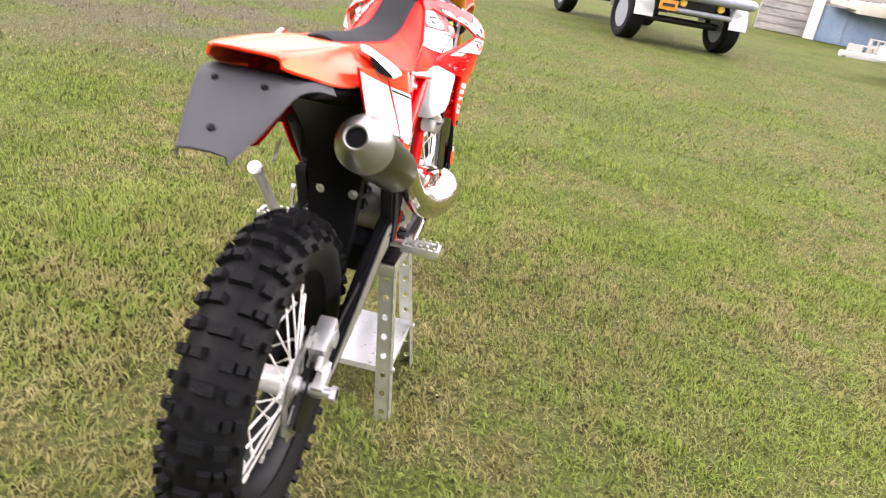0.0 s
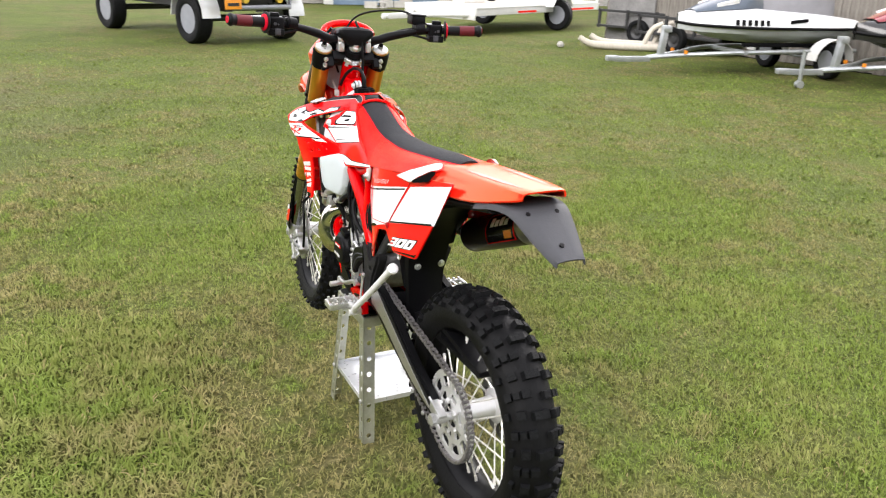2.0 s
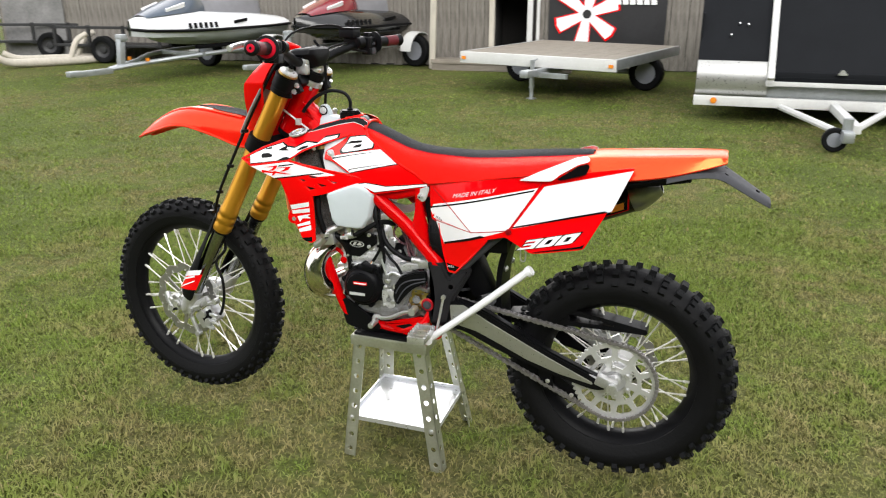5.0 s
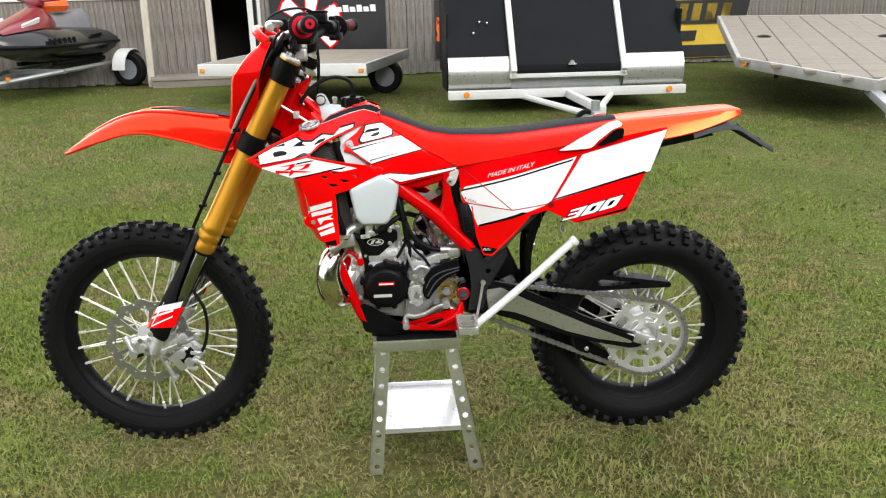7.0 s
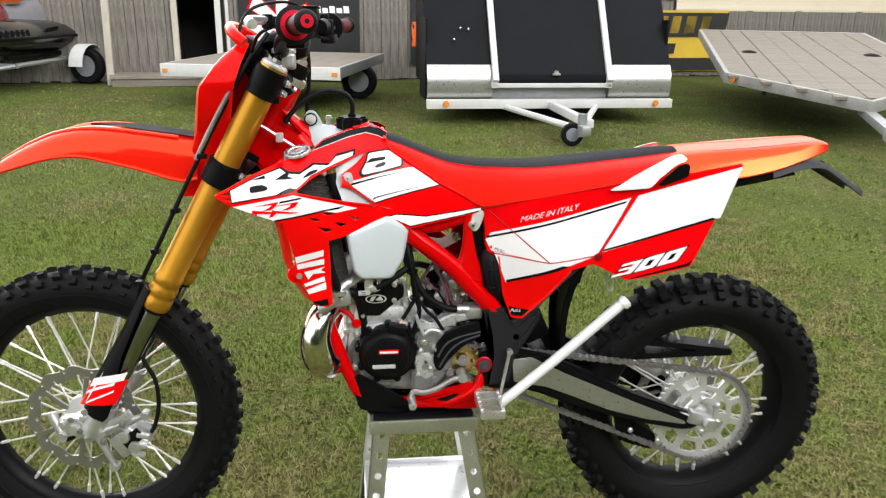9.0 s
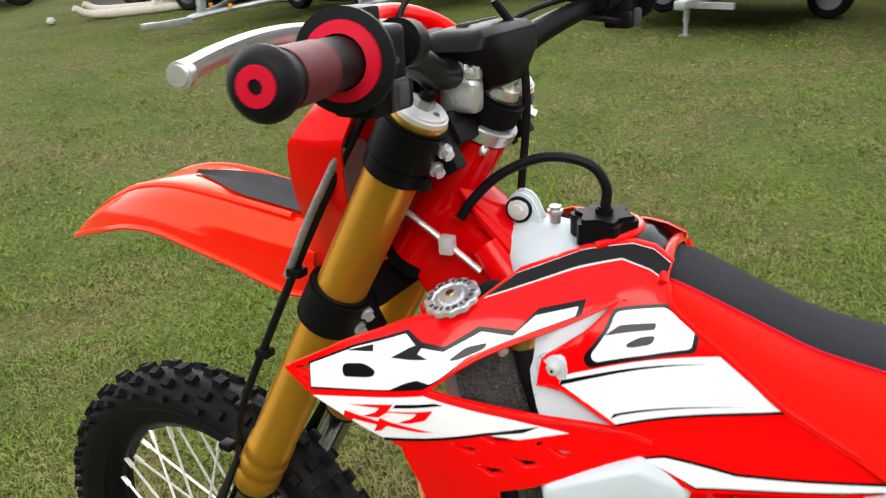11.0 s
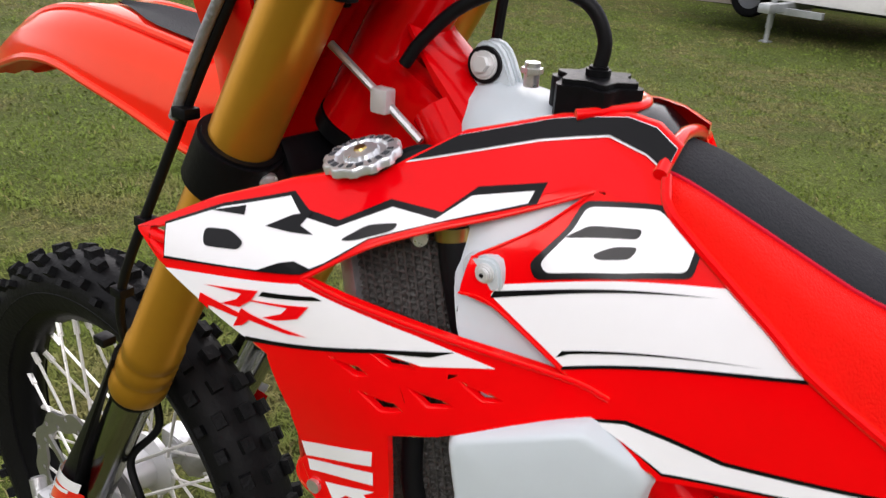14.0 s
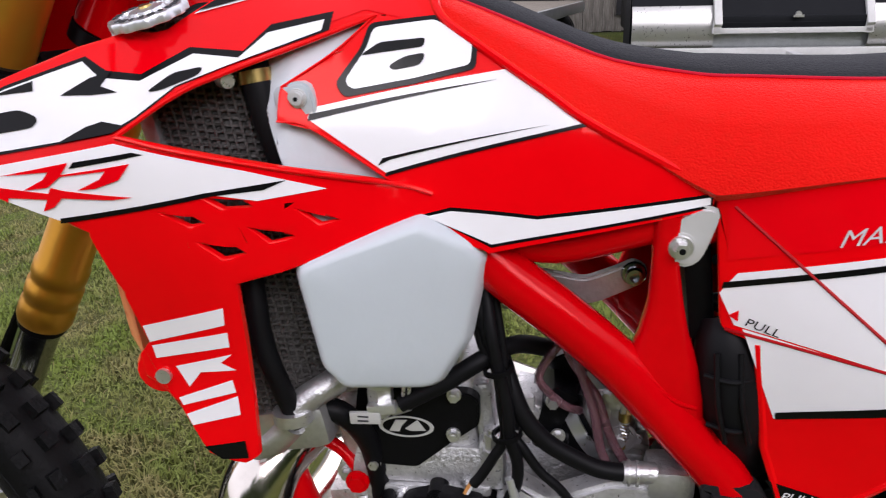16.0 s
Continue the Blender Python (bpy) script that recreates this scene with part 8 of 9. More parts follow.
shed = thing("wall_shed", "weathered grey board wall of a low building with cream siding above", "building wall", m=WALL, kind="structure")
core = [box(0.95, 0.10, 2.6, at=(-0.55, -0.10, 1.3)), box(9.0, 0.10, 2.6, at=(4.35, -0.10, 1.3)), box(14.6, 0.10, 2.6, at=(-8.98, -0.10, 1.3)), box(0.66, 0.10, 0.7, at=(-1.35, -0.10, 2.25))]
# core painted near-black for the shade behind the board gaps
wall_part("wall_core", join(*core), PAINTED_SHADE, shed)
rng = random.Random(3)
bw = 0.145
first_board = None
for i in range(170):
    s = 8.75 - i * (bw + 0.004)
    if s < -16.2:
        break
    if -1.72 < s < -0.98:
        continue
    h = 1.36 if s > -9.6 else 1.16
    if first_board is None or abs(first_board[1] - h) > 0.01:
        bm = box(bw, 0.022, h, at=(0, 0, h / 2), bevel=0.003, seg=1)
        ob = wall_part("board", bm, OLD_WOOD, shed)
        ob["label"] = "weathered grey vertical board"
        first_board = (ob, h)
    else:
        ob = twin(first_board[0], shed, Matrix())
    ob.matrix_basis = pose(s, -0.035 + rng.uniform(-0.004, 0.006), rng.uniform(0.0, 0.03), 0, rng.uniform(-0.25, 0.25), 0)
for k in range(7):
    z0 = 1.40 + 0.17 * k
    wall_part("siding_board", join(box(13.6, 0.02, 0.175, at=(1.95, -0.030, z0 + 0.085), rot=(4, 0, 0)), box(6.6, 0.02, 0.175, at=(-13.0, -0.030, z0 + 0.085 - (0.2 if k == 0 else 0)), rot=(4, 0, 0)), box(4.9, 0.02, 0.175, at=(-7.3, -0.030, z0 + 0.085), rot=(4, 0, 0))), CREAM, shed)
wall_part("siding_low", box(6.6, 0.02, 0.26, at=(-13.0, -0.030, 1.30)), CREAM, shed)
wall_part("trim_board", join(box(8.8, 0.035, 0.07, at=(4.4, -0.012, 1.385)), box(9.6, 0.035, 0.05, at=(-4.85, -0.012, 1.385))), WHITE_PAINT, shed, "white horizontal trim board")
wall_part("roof", box(26, 3.2, 0.12, at=(-3.8, -1.4, 2.68), rot=(6, 0, 0)), GREY_STEEL, shed)
# doorway in the wall
wall_part("door_jamb", box(0.09, 0.14, 2.0, at=(-1.00, -0.02, 1.0), bevel=0.006), OLD_WHITE, shed, "pale timber door jamb")
wall_part("door_jamb", box(0.09, 0.14, 2.0, at=(-1.66, -0.02, 1.0), bevel=0.006), WHITE_PAINT, shed, "white timber door jamb")
wall_part("trim_post", box(0.05, 0.06, 1.36, at=(-1.80, 0.0, 0.68), bevel=0.004), WHITE_PAINT, shed)
# room walls coloured near-black to stand for the shade indoors
wall_part("shade_painted_room", join(box(0.7, 0.05, 2.0, at=(-1.33, -1.4, 1.0)), box(0.05, 1.4, 2.0, at=(-0.98, -0.8, 1.0)), box(0.05, 1.4, 2.0, at=(-1.68, -0.8, 1.0)), box(0.7, 1.4, 0.05, at=(-1.33, -0.8, 0.02))), PAINTED_SHADE, shed, "room behind the open doorway, its shade painted near-black")
wall_part("end_panel", box(1.35, 0.03, 2.4, at=(8.05, 0.012, 1.2), bevel=0.004), GREY_SHEET, shed, "grey weathered panel at the end of the wall")
# tall post and the step in front of the door
tagged(part("porch_post", box(0.10, 0.10, 2.5, at=(0, 0, 1.25), bevel=0.008), OLD_WHITE), "rough whitish timber porch post", "post").matrix_world = WALL @ pose(-0.03, 0.42, 0, 0, -1.5, 0)
tagged(part("porch_step", join(box(2.4, 0.62, 0.05, at=(0, 0, 0.135), bevel=0.008), box(2.36, 0.58, 0.12, at=(0, 0, 0.06)), box(2.4, 0.02, 0.025, at=(0, 0.28, 0.165))), DECK_WOOD), "low weathered plank step by the shed door", "step").matrix_world = WALL @ pose(-1.25, 0.36, 0.0)


def star_arm(a, r0, r1, w0, w1):
    c, s = math.cos(a), math.sin(a)
    pts = [(r0, -w0), (r1, -w1), (r1 * 1.06, 0), (r1, w1), (r0, w0)]
    return [(x * c - y * s, x * s + y * c) for x, y in pts]


def flat_on_wall(name, ol, off, material, parent):
    bm = bmesh.new()
    bm.faces.new([bm.verts.new((x, off, z)) for x, z in ol])
    return wall_part(name, bm, material, parent)


def banner(label, s0, s1, z0, z1, material, stars=(), bars=(), boxes=(), m=WALL):
    """A cloth sign hung flat on the wall; stars: (s, z, radius), bars: (s0, s1, z0, z1, slant, material)."""
    b = thing("banner", label, "banner", m=m)
    bm = bmesh.new()
    n = 10
    rows = [[bm.verts.new((s0 + (s1 - s0) * i / n, 0.02 + 0.012 * noise.noise(Vector((i * 0.9, k * 0.7, s0))), z0 + (z1 - z0) * k / 6)) for k in range(7)] for i in range(n + 1)]
    for i in range(n):
        for k in range(6):
            bm.faces.new((rows[i][k], rows[i + 1][k], rows[i + 1][k + 1], rows[i][k + 1]))
    part("cloth", thicken(bm, 0.003), material, b)
    for sx, sz, r in stars:
        for k in range(6):
            a = math.pi / 6 + k * math.pi / 3 + 0.15
            flat_on_wall("star_edge", [(sx + x, sz + z) for x, z in star_arm(a, r * 0.10, r * 1.03, r * 0.15, r * 0.27)], 0.040, RED_DECAL, b)
            flat_on_wall("star_arm", [(sx + x, sz + z) for x, z in star_arm(a, r * 0.12, r * 0.97, r * 0.115, r * 0.225)], 0.046, WHITE_DECAL, b)
        flat_on_wall("star_centre", [(sx + r * 0.14 * math.cos(q), sz + r * 0.14 * math.sin(q)) for q in [k * math.pi / 8 for k in range(16)]], 0.050, BANNER, b)
    for a0, a1, c0, c1, sl, mt in bars:
        flat_on_wall("sign_bar", [(a0, c0), (a1, c0), (a1 + sl, c1), (a0 + sl, c1)], 0.044, mt, b)
    return b


banner("black banner with a white six-armed star edged in red", -3.92, -1.98, 0.42, 1.60, BANNER, stars=[(-2.62, 0.92, 0.52)], bars=[(-3.75 + 0.115 * k, -3.66 + 0.115 * k, 1.08, 1.19 - 0.03 * (k % 2), 0.01, WHITE_DECAL) for k in range(7)])
banner("black banner with white slanted shapes and an orange square", -6.2, -4.78, 0.25, 1.60, BANNER,
       bars=[(-5.18, -4.86, 0.58, 0.86, -0.03, ORANGE), (-5.07, -4.97, 0.66, 0.78, -0.02, WHITE_DECAL), (-5.42, -5.28, 0.60, 0.90, -0.05, WHITE_DECAL), (-5.70, -5.50, 0.60, 0.68, -0.02, WHITE_DECAL), (-5.14, -5.06, 0.98, 1.30, -0.05, WHITE_DECAL), (-5.30, -5.20, 0.98, 1.30, -0.05, WHITE_DECAL), (-5.50, -5.38, 0.98, 1.30, -0.05, WHITE_DECAL), (-5.75, -5.6, 0.98, 1.30, -0.05, WHITE_DECAL)])
banner("yellow and black banner with bold slanted shapes", -10.75, -9.10, 0.10, 1.18, YELLOW, bars=[(-10.70, -9.20, 0.72, 1.14, -0.06, BANNER), (-9.48, -9.32, 0.78, 1.08, -0.05, YELLOW), (-9.75, -9.58, 0.78, 1.08, -0.05, YELLOW), (-10.06, -9.86, 0.78, 1.08, -0.05, YELLOW), (-10.35, -10.18, 0.78, 1.08, -0.05, YELLOW), (-10.70, -9.20, 0.12, 0.34, 0, BANNER), (-9.70, -9.30, 0.42, 0.60, -0.03, BANNER)])
banner("black banner with white stars edged in red", 3.8, 7.3, 1.46, 2.6, BANNER, stars=[(6.55, 2.08, 0.28), (5.70, 2.06, 0.28), (4.75, 2.05, 0.28)], bars=[(6.42 - 0.9 * k, 6.75 - 0.9 * k, 1.58, 1.70, 0.01, WHITE_DECAL) for k in range(3)])
banner("small orange pennant hung on the board wall", -5.0, -4.80, 0.55, 0.95, ORANGE, bars=[(-4.94, -4.86, 0.86, 0.93, -0.02, WHITE_DECAL)])


# ---- trailers, watercraft, truck and clutter along the far side ----
def road_wheel(name, parent, at, r, w, rim, yaw=0, label=""):
    """A wheel whose axle lies along the local y axis."""
    m = Matrix.Translation(at) @ Matrix.Rotation(radians(yaw), 4, "Z")
    t = part(name, lathe([(r * 0.60, -w * 0.42), (r * 0.72, -w * 0.5), (r * 0.93, -w * 0.48), (r, -w * 0.36), (r, w * 0.36), (r * 0.93, w * 0.48), (r * 0.72, w * 0.5), (r * 0.60, w * 0.42)], (0, 0, 0), (0, 1, 0), seg=36, closed=True), RUBBER, parent, label or "black rubber tyre", m=m)
    part("rim", join(lathe([(r * 0.62, -w * 0.40), (r * 0.60, w * 0.34), (r * 0.52, w * 0.22), (r * 0.30, w * 0.16), (r * 0.24, w * 0.30), (0.0, w * 0.32)], (0, 0, 0), (0, 1, 0), seg=28),
                     lathe([(r * 0.60, -w * 0.34), (r * 0.52, -w * 0.22), (r * 0.30, -w * 0.16), (r * 0.24, -w * 0.30), (0.0, -w * 0.32)], (0, 0, 0), (0, 1, 0), seg=28)), GREY_STEEL if rim in (GALV, SILVER) else rim, t, m=m)
    return t


# black enclosed trailer with a bright nose; local x to its right, y towards its rear
bt = thing("enclosed_trailer", "black enclosed trailer with a bright aluminium nose and white ribs", "trailer", m=pose(-1.39, -7.22, -0.03, 0, 0, 181.5))
HW = 1.42
nose = [(0.02, 0.28), (-0.04, 0.31), (-0.07, 0.36), (-0.08, 0.45), (-0.06, 0.58), (0.0, 0.68)]
for x0, x1 in ((-HW, -0.68), (0.68, HW)):
    part("nose_panel", thicken(loft([[(x, y, z) for y, z in nose] for x in np.linspace(x0, x1, 8)]), 0.01), TR_SILVER, bt, "bright aluminium nose panel")
    part("front_panel", join(box(abs(x1 - x0), 0.02, 0.99, at=((x0 + x1) / 2, 0.26, 1.10), rot=(-31, 0, 0))), TR_BLACK, bt, "black front panel")
part("nose_shade", box(2 * HW - 0.02, 0.05, 0.22, at=(0, 0.02, 0.36), bevel=0.01), GALV, bt)
part("centre_panel", join(box(1.26, 0.02, 1.20, at=(0, 0.195, 1.04), rot=(-31, 0, 0)), box(1.26, 0.04, 0.11, at=(0, -0.10, 0.535), bevel=0.02)), TR_BLACK, bt, "black centre panel with a lip")
for x in (-0.66, 0.66):
    part("rib", join(box(0.07, 0.05, 1.26, at=(x, 0.175, 1.05), rot=(-31, 0, 0), bevel=0.008), box(0.07, 0.05, 0.12, at=(x, -0.10, 0.49), bevel=0.008)), WHITE_PAINT, bt, "white rib")
part("sill_rail", box(1.40, 0.05, 0.05, at=(0, -0.10, 0.46), bevel=0.008), WHITE_PAINT, bt)
bm_ = box(2 * HW + 0.02, 0.10, 0.10, at=(0, -0.10, 0.255), bevel=0.008)
part("bumper_beam", bm_, WHITE_PAINT, bt, "white front beam")
for x in (-1.22, 1.22):
    part("marker_lamp", cyl((x, -0.15, 0.262), (x, -0.172, 0.262), 0.034, seg=18, bevel=0.004), ORANGE_LENS, bt, "round amber marker lamp")
part("body", join(box(2 * HW - 0.36, 2.3, 1.30, at=(0, 1.70, 0.93), bevel=0.02), box(0.02, 0.56, 0.9, at=(-HW + 0.01, 0.40, 0.72)), box(0.02, 0.56, 0.9, at=(HW - 0.01, 0.40, 0.72))), TR_BLACK, bt, "black trailer body")
part("roof", box(2 * HW - 0.32, 2.35, 0.04, at=(0, 1.70, 1.60), bevel=0.01), TR_BLACK, bt)
part("latch", join(cyl((0.03, -0.125, 0.60), (0.03, -0.15, 0.60), 0.028, seg=14), box(0.09, 0.02, 0.02, at=(0.03, -0.15, 0.585))), STEEL, bt, "round steel latch")
for x, z in ((-1.02, 1.05), (-0.93, 1.04), (-1.10, 0.93)):
    part("rivet", cyl((x, 0.24 - (1.1 - z) * 0.60, z), (x, 0.205 - (1.1 - z) * 0.60, z + 0.02), 0.010, seg=8), STEEL, bt)
for x in (-0.55, 0.55):
    part("tongue_arm", tube([(x, -0.05, 0.22), (x * 0.5 - 0.04, -0.76, 0.20), (-0.08, -1.48, 0.18)], 0.035, seg=8, smooth=False), WHITE_PAINT, bt, "white tongue arm")
part("tongue_bar", box(0.08, 1.5, 0.08, at=(0, -0.76, 0.24), bevel=0.006), WHITE_PAINT, bt)
part("hitch", join(box(0.10, 0.22, 0.10, at=(-0.08, -1.56, 0.19), bevel=0.02), cyl((-0.08, -1.52, 0.12), (-0.08, -1.52, 0.34), 0.045, seg=14)), GALV, bt, "rusty hitch coupling")
road_wheel("jack_wheel", bt, (-0.17, -1.50, 0.14), 0.11, 0.06, GALV)
for x in (-HW + 0.32, HW - 0.32):
    road_wheel("wheel", bt, (x * 0.80, 2.0, 0.30), 0.27, 0.19, GALV)

# tilted flat trailer with a worn plank deck and a pointed front
wf = thing("flat_trailer", "flat trailer with a worn plank deck and a pointed front", "trailer", m=pose(-4.12, -5.42, 0.09, 4.8, 0, 161.0))
half = 1.20
deck_l = 5.3
n_pl = 8
for k in range(n_pl):
    x0 = -half + 2 * half * k / n_pl
    xm = x0 + half / n_pl
    y0 = 1.35 * abs(xm) / half
    ob = part("plank", box(2 * half / n_pl - 0.008, deck_l - y0, 0.035, at=(0, (deck_l + y0) / 2, 0), bevel=0.004, seg=1), DECK_WOOD, wf, "worn grey plank", smooth=False)
    ob.matrix_basis = Matrix.Translation((xm, 0, 0.36 + 0.003 * (k % 3)))
for a, b in (((-half, 1.35), (0, 0.0)), ((half, 1.35), (0, 0.0)), ((-half, 1.35), (-half, deck_l)), ((half, 1.35), (half, deck_l)), ((-half, deck_l), (half, deck_l))):
    L = math.hypot(b[0] - a[0], b[1] - a[1])
    part("frame_rail", box(L + 0.04, 0.05, 0.12, at=((a[0] + b[0]) / 2, (a[1] + b[1]) / 2, 0.325), bevel=0.006, rot=(0, 0, math.degrees(math.atan2(b[1] - a[1], b[0] - a[0])))), TR_RAIL, wf, "pale frame rail")
part("tongue", join(box(0.10, 1.0, 0.08, at=(0, -0.25, 0.24), bevel=0.006), box(0.12, 0.25, 0.10, at=(0, -0.80, 0.22), bevel=0.02), cyl((0, -0.85, 0.12), (0, -0.85, 0.24), 0.03, seg=10)), GALV, wf, "grey steel tongue and coupling")
part("marker_lamp", cyl((-half + 0.06, 1.22, 0.33), (-half + 0.04, 1.19, 0.33), 0.03, seg=14), ORANGE_LENS, wf)
for x in (-0.75, 0.75):
    part("leg", box(0.05, 0.05, 0.16, at=(x, 1.45, 0.20), bevel=0.004), BLACK_STEEL, wf)
    road_wheel("wheel", wf, (x * 1.0, 3.0, 0.16), 0.24, 0.18, GALV)

# small flatbed on a jack by the shed door
fb = thing("flatbed_trailer", "small white-edged flatbed trailer standing on its jack", "trailer", m=pose(2.08, -8.14, 0, 0, 0, 180 - 14))
for k in range(8):
    ob = part("plank", box(2.16 / 8 - 0.006, 2.5, 0.03, bevel=0.004, seg=1), DECK_WOOD, fb, "grey deck plank", smooth=False)
    ob.matrix_basis = Matrix.Translation((-1.08 + 2.16 * (k + 0.5) / 8, 1.26, 0.535))
for s in (-1, 1):
    part("side_rail", box(0.05, 2.56, 0.13, at=(s * 1.10, 1.26, 0.485), bevel=0.006), GALV, fb, "grey side rail")
    road_wheel("wheel", fb, (s * 0.98, 1.55, 0.24), 0.24, 0.15, SILVER)
    part("front_lamp", box(0.06, 0.015, 0.04, at=(s * 1.06, -0.035, 0.47)), ORANGE_LENS, fb)
part("front_edge", box(2.25, 0.05, 0.15, at=(0, 0.0, 0.475), bevel=0.008), WHITE_PAINT, fb, "white painted front edge")
part("axle", cyl((-1.0, 1.55, 0.24), (1.0, 1.55, 0.24), 0.03, seg=10), GALV, fb)
part("tongue", join(box(0.08, 1.0, 0.08, at=(0.15, 0.0, 0.36), bevel=0.006), box(0.12, 0.20, 0.09, at=(0.15, -0.50, 0.37), bevel=0.02), box(0.5, 0.06, 0.06, at=(0.3, -0.2, 0.33))), GALV, fb, "grey tongue")
part("jack", join(cyl((0.02, -0.10, 0.14), (0.02, -0.10, 0.50), 0.032, seg=14), cyl((0.02, -0.10, 0.0), (0.02, -0.10, 0.16), 0.024, seg=14), box(0.10, 0.10, 0.015, at=(0.02, -0.10, 0.008)), cyl((0.02, -0.10, 0.48), (0.10, -0.12, 0.52), 0.01, seg=8)), GALV, fb, "rusty trailer jack")


# watercraft on their trailers; local x to the right, y from bow to stern
def watercraft(m, label, hull_low, hull_up, hood, seat_m, handle_m, rise):
    c = thing("jet_ski", label, "jet ski", group="jet skis on trailers", m=m @ Matrix.Translation((0, 0, 0.46)))
    L = 3.0
    st = [(0.0, 0.03, 0.36, 0.30, 0.44), (0.18, 0.22, 0.22, 0.28, 0.47), (0.5, 0.40, 0.10, 0.27, 0.52), (1.0, 0.52, 0.03, 0.26, 0.54), (1.7, 0.56, 0.0, 0.26, 0.50), (2.4, 0.55, 0.0, 0.26, 0.46), (L, 0.50, 0.03, 0.27, 0.40)]
    rows = [[(s * w * k, y, z) for s, k, z in ((1, 1, zc + rise), (1, 1, zc), (1, 0.92, zc - 0.09), (1, 0.62, zk + 0.06), (1, 0.0, zk), (-1, 0.62, zk + 0.06), (-1, 0.92, zc - 0.09), (-1, 1, zc), (-1, 1, zc + rise))] for y, w, zk, zc, zd in curve_points(st, 3)]
    part("hull", join(loft(rows), loft([rows[-1], [(0, L, 0.2)] * 9])), hull_low, c, "lower hull")
    rows = [[(s * w * k, y, z) for s, k, z in ((1, 1.03, zc + rise), (1, 1.0, zc + rise + 0.05), (1, 0.80, zc + (zd - zc) * 0.75), (1, 0.45, zd), (-1, 0.45, zd), (-1, 0.80, zc + (zd - zc) * 0.75), (-1, 1.0, zc + rise + 0.05), (-1, 1.03, zc + rise))] for y, w, zk, zc, zd in curve_points(st, 3)]
    part("deck", join(loft(rows), loft([rows[-1], [(0, L, 0.30)] * 8])), hull_up, c, "upper deck")
    part("bumper_strip", tube([(s * w * 1.04, y, zc + 0.005) for s in (1,) for y, w, zk, zc, zd in st] , 0.022, seg=8), BLACK, c)
    part("bumper_strip", tube([(-w * 1.04, y, zc + 0.005) for y, w, zk, zc, zd in st], 0.022, seg=8), BLACK, c)
    hd = [(0.20, 0.16, 0.46, 0.50), (0.5, 0.28, 0.50, 0.62), (0.9, 0.30, 0.52, 0.76), (1.15, 0.25, 0.52, 0.84), (1.35, 0.18, 0.52, 0.74)]
    rows = [[(w * math.cos(a), y, zb + (zt - zb) * math.sin(a)) for a in [math.pi * k / 10 for k in range(11)]] for y, w, zb, zt in curve_points(hd, 3)]
    part("hood", join(loft(rows)), hood, c, "sloping front hood")
    part("hood_mark", box(0.02, 0.35, 0.07, at=(0.275, 0.66, 0.60), rot=(16, 24, 0)), WHITE_DECAL, c)
    part("hood_mark", box(0.02, 0.35, 0.07, at=(-0.275, 0.66, 0.60), rot=(16, -24, 0)), WHITE_DECAL, c)
    part("handlebar", join(tube([(-0.36, 1.30, 0.92), (-0.12, 1.22, 0.90), (0.12, 1.22, 0.90), (0.36, 1.30, 0.92)], 0.018, seg=8), box(0.22, 0.14, 0.10, at=(0, 1.20, 0.88), bevel=0.03)), handle_m, c)
    sd = [(1.35, 0.15, 0.50, 0.72), (1.60, 0.19, 0.48, 0.70), (2.0, 0.20, 0.46, 0.74), (2.25, 0.20, 0.44, 0.82), (2.55, 0.17, 0.42, 0.84), (2.70, 0.12, 0.42, 0.70)]
    rows = [[(w * math.cos(a), y, zb + (zt - zb) * min(1, 1.25 * math.sin(a))) for a in [math.pi * k / 10 for k in range(11)]] for y, w, zb, zt in curve_points(sd, 3)]
    part("seat", loft(rows), seat_m, c, "long padded seat", angle=60)
    for s in (-1, 1):
        for k in range(6):
            part("hull_bar", box(0.012, 0.055, 0.085, at=(s * (0.50 + 0.008 * k), 0.72 + 0.10 * k, 0.34), rot=(0, -s * 12, 0)), BLACK, c)
        part("side_vent", box(0.012, 0.30, 0.05, at=(s * 0.555, 1.75, 0.375), rot=(6, 0, 0)), BLACK, c)
    return c


